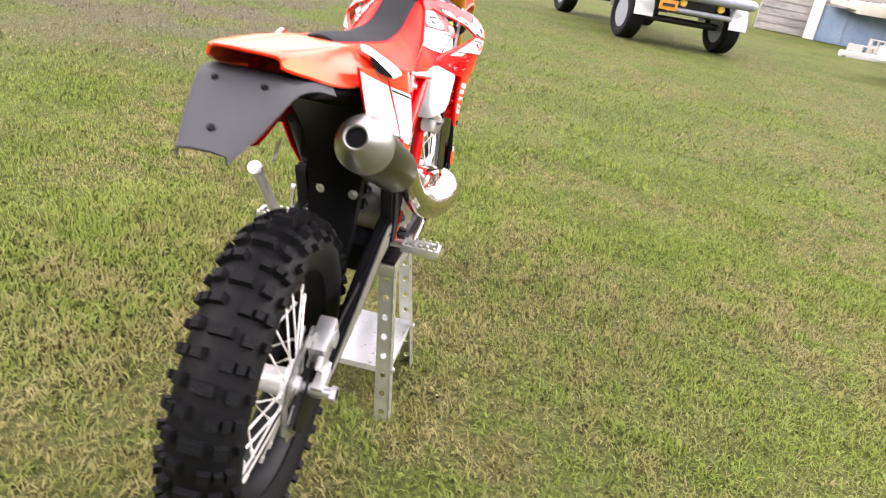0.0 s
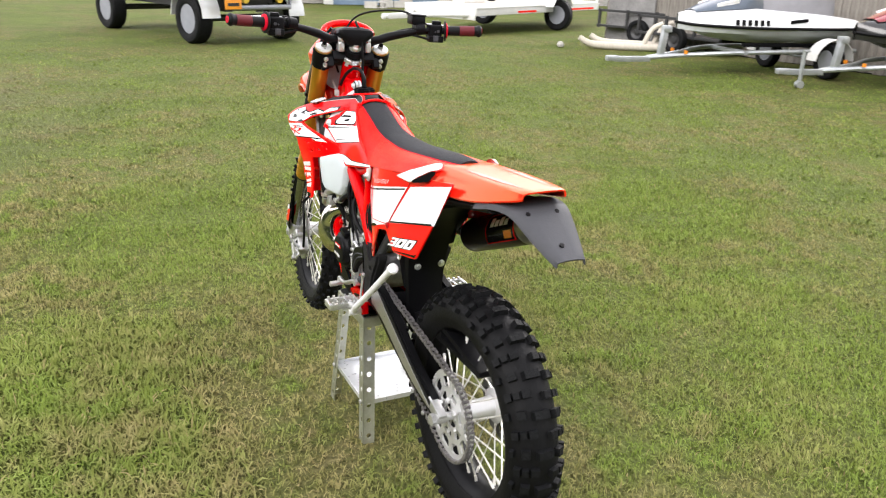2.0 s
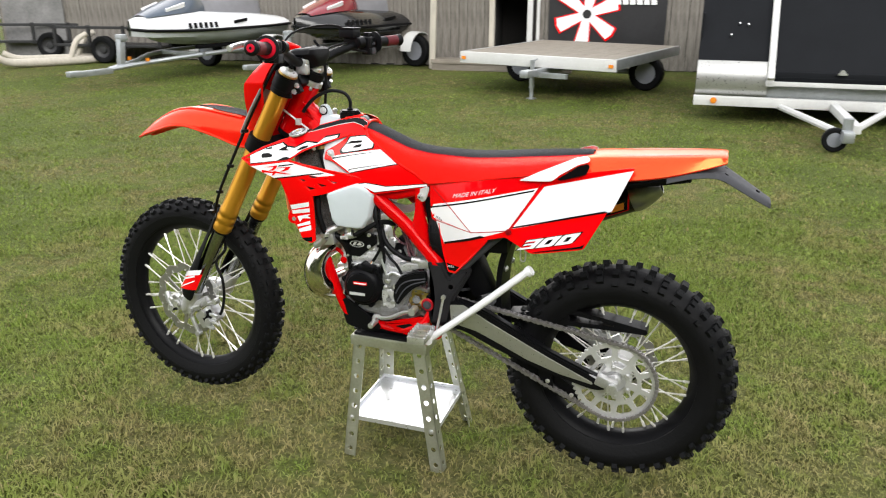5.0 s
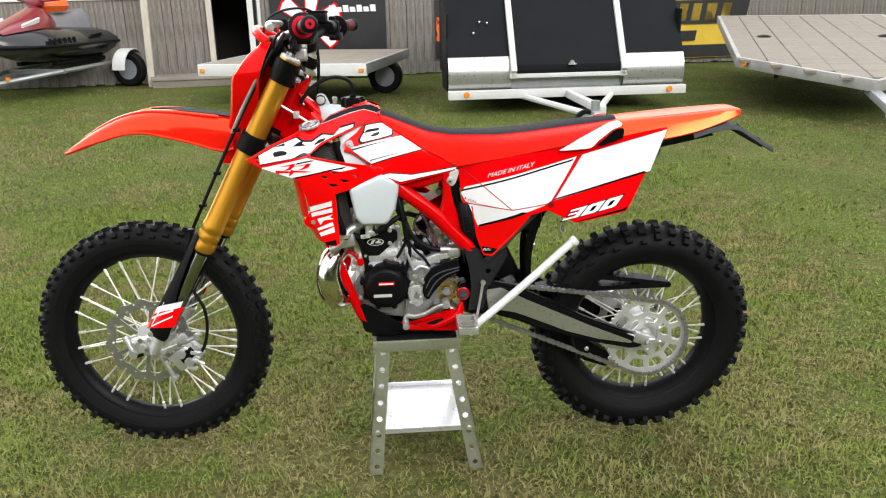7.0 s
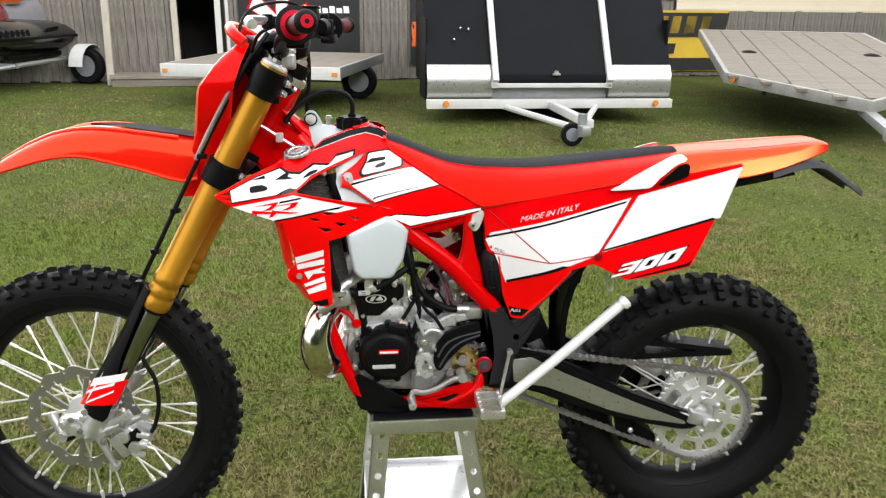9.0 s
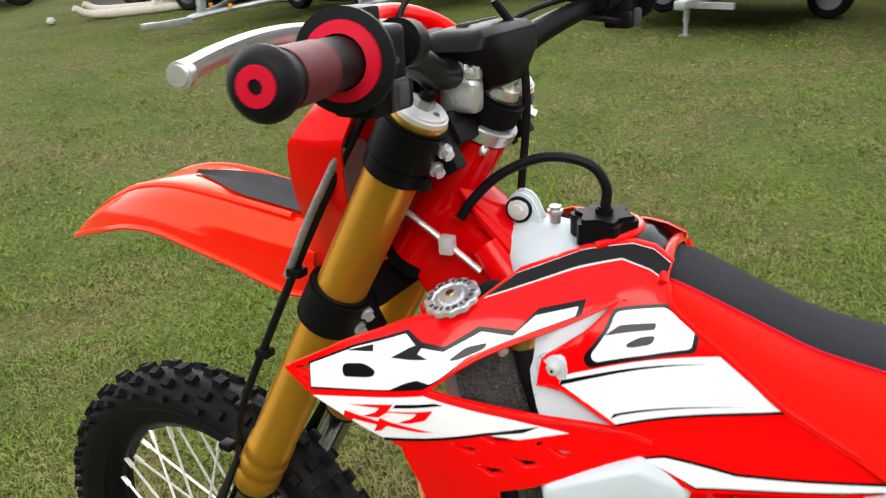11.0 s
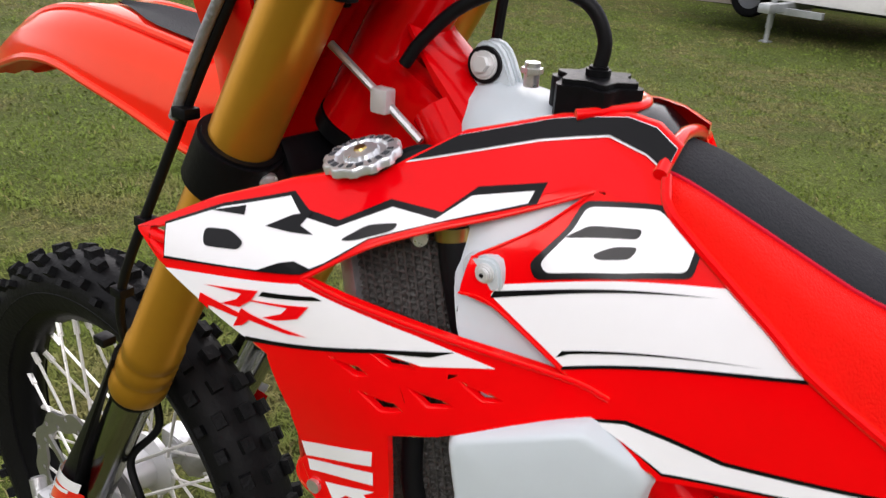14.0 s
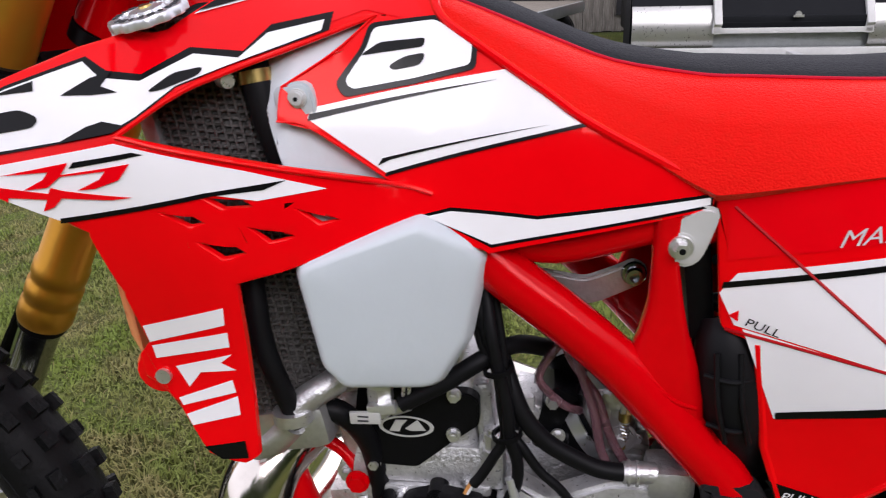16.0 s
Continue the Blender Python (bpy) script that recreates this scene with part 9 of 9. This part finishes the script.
def boat_trailer(m, label, jack):
    t = thing("boat_trailer", label, "trailer", group="jet ski trailers", m=m)
    for s in (-1, 1):
        part("side_beam", tube([(0.0, -0.45, 0.23), (s * 0.16, 0.15, 0.29), (s * 0.46, 0.95, 0.36), (s * 0.50, 2.9, 0.40)], 0.035, seg=8), GALV, t, "galvanised side beam")
        part("bunk", box(0.09, 1.9, 0.06, at=(s * 0.30, 1.95, 0.46), bevel=0.01), BLACK, t)
        road_wheel("wheel", t, (s * 0.74, 2.25, 0.27), 0.27, 0.16, SILVER)
        arch = [(math.cos(a) * 0.34, math.sin(a) * 0.32) for a in [math.pi * k / 10 for k in range(11)]]
        part("wheel_arch", thicken(loft([[(s * 0.64, 2.25 + y, 0.28 + z) for y, z in arch], [(s * 0.86, 2.25 + y, 0.28 + z) for y, z in arch]]), 0.012), WHITE_PAINT, t, "white round wheel arch")
        part("lamp", box(0.05, 0.03, 0.05, at=(s * 0.20, 0.10, 0.335)), ORANGE_LENS, t)
    part("tongue", join(box(0.08, 0.60, 0.08, at=(0, -0.70, 0.21), bevel=0.008), box(0.10, 0.20, 0.08, at=(0, -1.02, 0.22), bevel=0.02)), GALV, t, "grey tongue with a coupling")
    part("cross_beam", box(1.0, 0.06, 0.06, at=(0, 0.95, 0.36)), GALV, t)
    part("cross_beam", box(1.0, 0.06, 0.06, at=(0, 2.7, 0.38)), GALV, t)
    part("axle", cyl((-0.74, 2.25, 0.27), (0.74, 2.25, 0.27), 0.025, seg=8), GALV, t)
    part("winch_post", join(box(0.09, 0.09, 0.46, at=(0, -0.20, 0.45), bevel=0.008, rot=(-6, 0, 0)), box(0.13, 0.13, 0.10, at=(0, -0.16, 0.66), bevel=0.02)), GALV, t, "grey winch post")
    if jack:
        part("jack", join(cyl((0.10, -0.80, 0.05), (0.10, -0.80, 0.52), 0.028, seg=12), cyl((0.10, -0.80, 0.50), (0.22, -0.80, 0.52), 0.012, seg=8), cyl((0.06, -0.80, 0.05), (0.14, -0.80, 0.05), 0.055, seg=16)), GALV, t, "swivel jack with a small wheel")
    return t


J1 = pose(8.10, -7.75, 0, 0, 0, 180 - 11)
J2 = pose(6.22, -9.33, 0, 0, 0, 180 - 15)
boat_trailer(J1, "galvanised single trailer under the white watercraft", False)
watercraft(J1, "white and slate blue jet ski with a grey seat", HULL_GREY, HULL_WHITE, HULL_NAVY, VINYL_GREY, BLACK, 0.0)
boat_trailer(J2, "galvanised single trailer under the black and maroon watercraft", True)
watercraft(J2, "black and maroon jet ski with a grey seat", HULL_BLACK, HULL_BLACK, HULL_MAROON, VINYL_GREY, HULL_MAROON, 0.02)
vest = thing("life_vest", "bright yellow life vest hung over the watercraft's bars", "life vest", m=J1 @ pose(0.05, 1.32, 1.40, 0, 0, 20))
part("vest_body", loft([[(0.17 * k * math.cos(a), 0.12 * k * math.sin(a), z) for a in [2 * math.pi * q / 14 for q in range(14)]] for z, k in ((-0.16, 0.7), (-0.05, 1.0), (0.06, 0.9), (0.14, 0.5))], closed=True), YELLOW_VEST, vest)
vest2 = thing("orange_vest", "orange vest lying on the maroon watercraft", "life vest", m=J2 @ pose(0.0, 1.55, 1.30, 0, 0, 0))
part("vest_body", loft([[(0.24 * k * math.cos(a), 0.30 * k * math.sin(a), z) for a in [2 * math.pi * q / 14 for q in range(14)]] for z, k in ((-0.10, 0.8), (-0.02, 1.0), (0.06, 0.9), (0.10, 0.5))], closed=True), ORANGE, vest2)
flag = thing("white_windshield", "white pointed windscreen piece standing on the seat", "windscreen", m=J1 @ pose(0.0, 1.62, 1.2, 0, 0, 90))
part("screen_sheet", thicken(loft([[(-0.16, 0, -0.05), (-0.12, 0.02, 0.10), (-0.02, 0, 0.26)], [(0.24, 0.02, -0.05), (0.18, 0.04, 0.06), (0.0, 0.01, 0.27)]]), 0.01), WHITE_PAINT, flag)

# white skids lying on the grass, dark utility frames by the wall, a pale stone
for m in (pose(11.0, -9.3, 0, 0, 0, 66), pose(11.3, -9.8, 0, 0, 0, 58)):
    sk = thing("white_runner", "old cream-white plastic runner lying on the grass", "runner", group="white runners", m=m)
    part("runner_body", tube([(-1.0, 0, 0.05, 0.03), (-0.6, 0, 0.06, 0.07), (0.2, 0, 0.07, 0.08), (0.8, 0, 0.10, 0.07), (1.05, 0, 0.22, 0.05)], 0.06, seg=10), OLD_WHITE, sk)
    part("runner_stem", tube([(-0.2, 0, 0.08), (-0.35, 0, 0.40), (-0.55, 0, 0.52)], 0.05, seg=8), OLD_WHITE, sk)
stone = tagged(part("stone", lathe([(0, -0.03), (0.06, 0.0), (0.07, 0.04), (0.04, 0.09), (0, 0.10)], (0, 0, 0), (0, 0, 1), seg=12), CONCRETE), "small pale stone lying on the lawn", "stone")
stone.matrix_world = Matrix.Translation((11.7, -8.1, 0.02))
for k, (x, y) in enumerate(((10.6, -10.6), (12.4, -11.0))):
    fr = thing("steel_rack", "black steel trailer frame stored against the wall", "steel frame", group="black steel frames", m=pose(x, y, 0, 0, 0, 8 + 12 * k))
    for z in (0.30, 0.62):
        for yy in (-0.6, 0.6):
            part("rail", box(2.2, 0.05, 0.05, at=(0, yy, z), bevel=0.004), BLACK_STEEL, fr)
    for xx in (-1.05, -0.35, 0.35, 1.05):
        for yy in (-0.6, 0.6):
            part("post", box(0.05, 0.05, 0.40, at=(xx, yy, 0.46)), BLACK_STEEL, fr)
    part("floor_plate", box(2.1, 1.15, 0.03, at=(0, 0, 0.29)), BLACK_STEEL, fr)
    for yy in (-0.7, 0.7):
        road_wheel("wheel", fr, (0, yy, 0.24), 0.24, 0.16, BLACK_STEEL)

# white aluminium utility trailer with its ladder ramp raised
ut = thing("utility_trailer", "white aluminium utility trailer with a raised slatted ramp", "trailer", m=pose(15.25, -7.84, 0, 0, 0, 180 + 27))
for k in range(9):
    ob = part("plank", box(1.86 / 9 - 0.006, 5.6, 0.03, bevel=0.003, seg=1), OLD_WHITE, ut, smooth=False)
    ob.matrix_basis = Matrix.Translation((-0.93 + 1.86 * (k + 0.5) / 9, 1.83, 0.56))
for s in (-1, 1):
    part("side_rail", join(box(0.05, 5.7, 0.15, at=(s * 0.97, 1.83, 0.50), bevel=0.006), box(0.08, 5.7, 0.03, at=(s * 0.97, 1.83, 0.585), bevel=0.006)), WHITE_PAINT, ut, "white side rail")
    part("red_stripe", box(0.006, 0.8, 0.045, at=(s * 0.998, 1.05, 0.47)), RED_DECAL, ut)
    part("red_stripe", box(0.006, 1.4, 0.045, at=(s * 0.998, 3.7, 0.47)), RED_DECAL, ut)
    road_wheel("wheel", ut, (s * 1.10, 2.35, 0.36), 0.36, 0.20, SILVER)
    ar = [(-0.50, 0.20), (-0.34, 0.40), (0.34, 0.40), (0.50, 0.20)]
    part("mudguard", thicken(loft([[(s * 0.98, 2.35 + y, 0.36 + z) for y, z in ar], [(s * 1.22, 2.35 + y, 0.36 + z) for y, z in ar]]), 0.012), WHITE_PAINT, ut, "angular white mudguard")
part("front_wall", box(1.94, 0.04, 0.26, at=(0, -1.02, 0.47), bevel=0.006), WHITE_PAINT, ut)
part("tool_box", box(0.35, 1.0, 0.14, at=(-0.75, 1.2, 0.645), bevel=0.02), WHITE_PAINT, ut, "white box on the far rail")
part("tongue", join(tube([(-0.8, -1.0, 0.44), (0, -2.1, 0.42)], 0.05, seg=8, smooth=False), tube([(0.8, -1.0, 0.44), (0, -2.1, 0.42)], 0.05, seg=8, smooth=False), box(0.12, 0.9, 0.11, at=(0, -2.35, 0.42), bevel=0.01), cyl((0, -2.75, 0.42), (0, -2.92, 0.42), 0.06, seg=12, bevel=0.02)), WHITE_PAINT, ut, "white tongue")
for s in (-1, 1):
    part("ramp_stile", box(0.06, 0.05, 2.3, at=(s * 0.9, 4.60, 1.66), rot=(8, 0, 0)), WHITE_PAINT, ut)
    part("ramp_brace", tube([(s * 0.97, 3.5, 0.60), (s * 0.92, 4.60, 1.45)], 0.030, seg=8, smooth=False), WHITE_PAINT, ut)
for k in range(17):
    z = 0.58 + 0.135 * k
    part("ramp_slat", join(box(1.76, 0.03, 0.098, at=(0, 4.65 - (z - 1.30) * 0.14, z))), WHITE_PAINT, ut, "white ramp slat", smooth=False)

# pale blue wall panel with clutter and concrete blocks
bl = thing("blue_panel", "faded pale blue low panel wall with rust stains", "panel wall", m=pose(24.6, -12.0, 0, 0, 0, -8))
part("panel", box(0.12, 8.6, 1.05, at=(0, 0, 0.525), bevel=0.02), BLUE_WALL, bl)
part("end_post", box(0.22, 0.30, 1.25, at=(-0.02, 4.3, 0.625), bevel=0.02), WHITE_PAINT, bl, "white end post")
for k in range(5):
    part("seam", box(0.02, 0.03, 1.0, at=(-0.07, -3.4 + 1.7 * k, 0.52)), BLUE_WALL, bl)
rng = random.Random(8)
for k in range(9):
    sc = thing("scrap_board", "rusty and pale scrap boards piled on the panel wall", "scrap", group="scrap on the wall", m=pose(24.7 + rng.uniform(-0.2, 0.4), -15.2 + 0.85 * k, 1.06, rng.uniform(-6, 6), rng.uniform(-6, 6), rng.uniform(-30, 30)))
    part("board", box(rng.uniform(0.5, 0.9), rng.uniform(0.8, 1.5), rng.uniform(0.08, 0.35), at=(0, 0, 0.12), bevel=0.02), rng.choice((RUSTY, OLD_WHITE, BLACK_STEEL, OLD_WHITE)), sc)


def block(m):
    b = thing("concrete_block", "hollow grey concrete block lying by the panel wall", "concrete block", group="concrete blocks", m=m)
    part("shell", join(box(0.40, 0.035, 0.20, at=(0, 0.083, 0.10), bevel=0.006), box(0.40, 0.035, 0.20, at=(0, -0.083, 0.10), bevel=0.006), box(0.035, 0.14, 0.20, at=(-0.183, 0, 0.10)), box(0.035, 0.14, 0.20, at=(0, 0, 0.10)), box(0.035, 0.14, 0.20, at=(0.183, 0, 0.10))), CONCRETE, b, smooth=False)
    return b


b0 = block(pose(23.4, -8.6, 0, 0, 0, 60))
for x, y, z, rx, rz in ((23.3, -8.9, 0, 90, 80), (23.8, -9.3, 0, 0, 95), (23.8, -9.3, 0.2, 90, 90), (23.8, -9.75, 0, 0, 85), (24.0, -10.1, 0.2, 90, 88), (24.0, -10.1, 0, 0, 92), (24.1, -11.6, 0.2, 90, 92), (24.1, -11.6, 0, 0, 88), (24.1, -12.1, 0.2, 90, 95), (24.1, -12.1, 0, 0, 85), (24.1, -12.6, 0, 0, 84), (24.1, -12.6, 0.2, 90, 90), (24.2, -14.6, 0, 90, 90), (24.2, -15.1, 0, 90, 90), (24.2, -14.8, 0.2, 90, 88)):
    copy_thing(b0, pose(x, y, z + (0.10 if rx == 90 else 0), rx, 0, rz))
quad = thing("quad_bike", "dark quad bike parked behind the blue panel", "quad bike", m=pose(26.2, -14.6, 0.45, 0, 0, 80))
part("quad_body", join(box(1.5, 0.5, 0.35, at=(0, 0, 0.75), bevel=0.12), box(0.5, 0.9, 0.12, at=(0.6, 0, 0.85), bevel=0.05), box(0.5, 0.9, 0.12, at=(-0.6, 0, 0.85), bevel=0.05)), BLACK_STEEL, quad)
for sx in (-1, 1):
    for sy in (-1, 1):
        road_wheel("wheel", quad, (0.6 * sx, 0.45 * sy, 0.45), 0.30, 0.22, BLACK_STEEL)
part("plinth", box(2.2, 1.4, 0.62, at=(0, 0, -0.14), bevel=0.02), OLD_WOOD, quad)

# pickup truck seen from the front
tk = thing("pickup_truck", "silver-white lifted pickup truck with a tube bumper and big tyres", "pickup truck", m=pose(13.65, -2.30, 0, 0, 0, 180 + 20))
for sy in (-1, 1):
    for x in (0.0, -3.3):
        road_wheel("wheel", tk, (x, sy * 0.92, 0.42), 0.42, 0.30, GREY_STEEL, label="big black off-road tyre")
    fen = [(math.cos(a) * 0.56, math.sin(a) * 0.54) for a in [math.pi * k / 10 for k in range(11)]]
    part("wheel_arch", thicken(loft([[(x, sy * 0.72, 0.46 + z) for x, z in fen], [(x, sy * 1.06, 0.46 + z * 0.97) for x, z in fen]]), 0.02), TRUCK_BODY, tk)
    part("headlamp", join(cyl((0.56, sy * 0.62, 1.06), (0.62, sy * 0.62, 1.06), 0.10, seg=20, bevel=0.01)), SCREEN, tk)
    part("fender", box(0.95, 0.28, 0.28, at=(0.10, sy * 0.86, 1.10), bevel=0.05), TRUCK_BODY, tk)
part("hood", join(box(1.30, 1.55, 0.30, at=(-0.05, 0, 1.16), bevel=0.06), box(1.1, 1.3, 0.08, at=(-0.05, 0, 1.33), bevel=0.03)), TRUCK_BODY, tk, "flat silver-white bonnet")
part("grille", join(box(0.05, 1.05, 0.28, at=(0.61, 0, 1.06), bevel=0.01), *[box(0.02, 0.03, 0.26, at=(0.642, -0.45 + 0.15 * k, 1.06)) for k in range(7)]), BLACK_STEEL, tk, "dark grille")
part("cab", join(box(1.5, 1.60, 0.60, at=(-1.35, 0, 1.12), bevel=0.06), box(1.25, 1.45, 0.55, at=(-1.45, 0, 1.66), bevel=0.14, seg=3)), TRUCK_BODY, tk)
part("windscreen", box(0.03, 1.25, 0.42, at=(-0.81, 0, 1.66), bevel=0.01, rot=(0, -14, 0)), SCREEN, tk)
part("bed", box(1.9, 1.60, 0.55, at=(-3.1, 0, 1.05), bevel=0.04), TRUCK_BODY, tk)
part("chassis", join(box(4.4, 0.12, 0.14, at=(-1.8, 0.45, 0.62)), box(4.4, 0.12, 0.14, at=(-1.8, -0.45, 0.62)), cyl((0, -0.9, 0.42), (0, 0.9, 0.42), 0.06, seg=10), cyl((-3.3, -0.9, 0.42), (-3.3, 0.9, 0.42), 0.06, seg=10), box(0.5, 1.0, 0.25, at=(0.1, 0, 0.68), bevel=0.04)), BLACK_STEEL, tk, "dark chassis and axles")
part("bumper", join(tube([(0.55, -1.05, 0.90), (0.80, -0.85, 0.90), (0.80, 0.85, 0.90), (0.55, 1.05, 0.90)], 0.085, seg=12, smooth=False), tube([(0.74, -0.62, 0.88), (0.76, -0.58, 0.64), (0.76, 0.58, 0.64), (0.74, 0.62, 0.88)], 0.045, seg=10, smooth=False)), GREY_STEEL, tk, "grey tube bumper")
for sy in (-0.35, 0.35):
    part("fog_lamp", cyl((0.74, sy, 0.77), (0.80, sy, 0.77), 0.06, seg=16), YELLOW, tk)
part("number_plate", box(0.02, 0.32, 0.16, at=(0.82, -0.62, 0.70), bevel=0.004), PLATE_O, tk, "orange front plate")
part("plate_bar", box(0.004, 0.22, 0.05, at=(0.832, -0.62, 0.70)), BANNER, tk)


# weathered garage behind the blue panel, with a dark open doorway
gar = thing("garage", "weathered grey clapboard garage with a dark open doorway", "building", m=pose(25.6, 0, 0))
part("wall", join(box(0.12, 10.4, 4.2, at=(0.06, -11.4, 2.1)), box(0.12, 4.0, 4.2, at=(0.06, -20.1, 2.1)), box(0.12, 1.5, 1.2, at=(0.06, -17.35, 3.6))), GARAGE, gar)
for k in range(18):
    part("clapboard", box(0.03, 10.4, 0.21, at=(-0.012, -11.4, 0.12 + 0.225 * k), rot=(0, 4, 0)), GARAGE, gar, smooth=False)
part("door_frame", join(box(0.06, 0.12, 3.0, at=(-0.03, -16.55, 1.5)), box(0.06, 0.12, 3.0, at=(-0.03, -18.15, 1.5)), box(0.06, 1.72, 0.12, at=(-0.03, -17.35, 3.05))), WHITE_PAINT, gar)
# garage room likewise, its shade painted on as near-black walls
part("shade_painted_room", join(box(0.1, 3.0, 4.0, at=(2.5, -17.35, 2.0)), box(2.4, 0.1, 4.0, at=(1.3, -16.0, 2.0)), box(2.4, 0.1, 4.0, at=(1.3, -18.8, 2.0)), box(2.5, 3.0, 0.1, at=(1.3, -17.35, 4.1))), PAINTED_SHADE, gar)
part("roof", box(3.4, 16.4, 0.12, at=(1.2, -14.1, 4.35), rot=(0, -8, 0)), GALV, gar, "grey sheet metal roof")
tub = thing("cream_tub", "cream plastic tub standing behind the panel wall", "tub", m=pose(25.6, -17.0, 0))
part("body", lathe([(0.30, 0.0), (0.34, 0.9), (0.37, 1.45), (0.35, 1.48), (0.32, 1.40), (0.30, 0.2), (0.0, 0.2)], (0, 0, 0), (0, 0, 1), seg=24), OLD_WHITE, tub)


# ---- grass: short blades as stuff ----
def blades(name, label, count, x0, x1, y0, y1, h0, h1, w, thin):
    """count blades scattered over a stretch of lawn, each a bent two-piece leaf."""
    r = np.random.default_rng(5 + count)
    n = count
    x, y = r.uniform(x0, x1, n), r.uniform(y0, y1, n)
    clump = np.sin(x * 5.1 + 1.3 * np.sin(y * 3.7)) * np.sin(y * 4.3 + 1.7 * np.sin(x * 2.9)) + 0.6 * np.sin(x * 17 + y * 11) * np.sin(y * 19 - x * 7)
    keep = r.uniform(0, 1, n) < 0.75 + 0.2 * clump
    edge = np.minimum(np.minimum(x - x0, x1 - x), np.minimum(y - y0, y1 - y)) / (0.28 * min(x1 - x0, y1 - y0))
    keep &= r.uniform(0, 1, n) < np.clip(edge + 0.05, 0, 1)
    bare = np.hypot(x - 0.45, y - 0.1) < 0.95
    keep &= ~(bare & (r.uniform(0, 1, n) < thin))
    x, y, clump = x[keep], y[keep], clump[keep]
    n = len(x)
    z = np.array([ground_z(a, b) for a, b in zip(x, y)])
    h = r.uniform(h0, h1, n) * (1 + 0.22 * clump)
    yaw, lean = r.uniform(0, 2 * np.pi, n), r.uniform(0.35, 1.55, n)
    fan = yaw + r.uniform(1.0, 2.1, n)
    ww = w * r.uniform(0.6, 1.4, n)
    dx, dy, sx, sy = np.cos(yaw), np.sin(yaw), np.cos(fan), np.sin(fan)
    v = np.empty((n, 5, 3))
    for k, (t, wd) in enumerate(((0, -0.5), (0, 0.5), (0.55, 0.4), (0.55, -0.4), (1, 0))):
        out, up = h * t * np.sin(lean * t), h * t * np.cos(lean * t * 0.9)
        v[:, k, 0] = x + dx * out + sx * ww * wd
        v[:, k, 1] = y + dy * out + sy * ww * wd
        v[:, k, 2] = z - 0.003 + up
    me = bpy.data.meshes.new(name)
    me.vertices.add(5 * n)
    me.vertices.foreach_set("co", v.ravel())
    base = np.arange(n)[:, None] * 5
    idx = (base + np.array([0, 1, 2, 3, 3, 2, 4])).ravel()
    me.loops.add(7 * n)
    me.loops.foreach_set("vertex_index", idx.astype(np.int32))
    me.polygons.add(2 * n)
    starts = (np.arange(n)[:, None] * 7 + np.array([0, 4])).ravel()
    me.polygons.foreach_set("loop_start", starts.astype(np.int32))
    me.polygons.foreach_set("loop_total", np.tile([4, 3], n).astype(np.int32))
    me.update(calc_edges=True)
    me.materials.append(BLADES)
    return tagged(new(name, me), label, "grass", kind="stuff")


blades("grass_near", "short mown grass blades, green and straw", 600000, -2.2, 4.4, -3.9, 3.0, 0.014, 0.036, 0.0040, 0.40)
blades("grass_middle", "short mown grass blades further off", 330000, -4.5, 9.5, -10.0, 5.5, 0.014, 0.036, 0.0062, 0.25)
blades("grass_far", "tufted grass towards the trailers", 140000, -8.0, 16.0, -12.4, 7.0, 0.014, 0.030, 0.014, 0.0)
blades("grass_tufts", "lush longer grass tufts beside the bike", 18000, 0.15, 1.85, 0.48, 1.35, 0.026, 0.056, 0.0065, 0.0)

# ---- far woods behind the way round the bike, seen only in reflections ----
def woods(name, label):
    r = np.random.default_rng(77)
    quads = []
    for k in range(70):
        a = radians(56 + 136 * k / 69 + r.uniform(-0.9, 0.9))
        far = max(0.0, 1 - k / 14)
        d = 27 + 24 * far + 4 * (k % 2) + r.uniform(-1.5, 1.5)
        h, w = r.uniform(8.5, 13.5) * (1 - 0.15 * far), r.uniform(2.4, 3.6) * (1 + 0.5 * far)
        cx, cy = 0.5 + d * math.cos(a), d * math.sin(a)
        n = 420
        t = r.uniform(0, 1, n) ** 0.8
        prof = np.sin(np.pi * (0.08 + 0.9 * t)) ** 0.6 * w * r.uniform(0.55, 1.12, n)
        th = r.uniform(0, 2 * np.pi, n)
        c = np.stack([cx + prof * np.cos(th), cy + prof * np.sin(th), 0.4 + t * h], 1)
        u = r.normal(size=(n, 3))
        u /= np.linalg.norm(u, axis=1)[:, None]
        v = np.cross(u, r.normal(size=(n, 3)))
        v /= np.linalg.norm(v, axis=1)[:, None]
        s = r.uniform(0.35, 0.95, n)[:, None]
        quads.append(np.stack([c - u * s, c - v * s * 0.6, c + u * s, c + v * s * 0.6], 1))
        for q in range(4):
            b = radians(90 * q)
            e = radians(90 * q + 90)
            quads.append(np.array([[[cx + 0.25 * math.cos(b), cy + 0.25 * math.sin(b), -0.1], [cx + 0.25 * math.cos(e), cy + 0.25 * math.sin(e), -0.1],
                                    [cx + 0.12 * math.cos(e), cy + 0.12 * math.sin(e), h * 0.8], [cx + 0.12 * math.cos(b), cy + 0.12 * math.sin(b), h * 0.8]]]))
    v = np.concatenate(quads)
    me = bpy.data.meshes.new(name)
    me.from_pydata(v.reshape(-1, 3).tolist(), [], np.arange(len(v) * 4).reshape(-1, 4).tolist())
    me.materials.append(mat("dark_foliage", (0.045, 0.070, 0.022), 0.7, var=0.5, scale=0.8, island=0.5, spec=0.2))
    return tagged(new(name, me), label, "trees", kind="stuff")


woods("far_woods", "dark green row of leafy trees beyond the lawn")
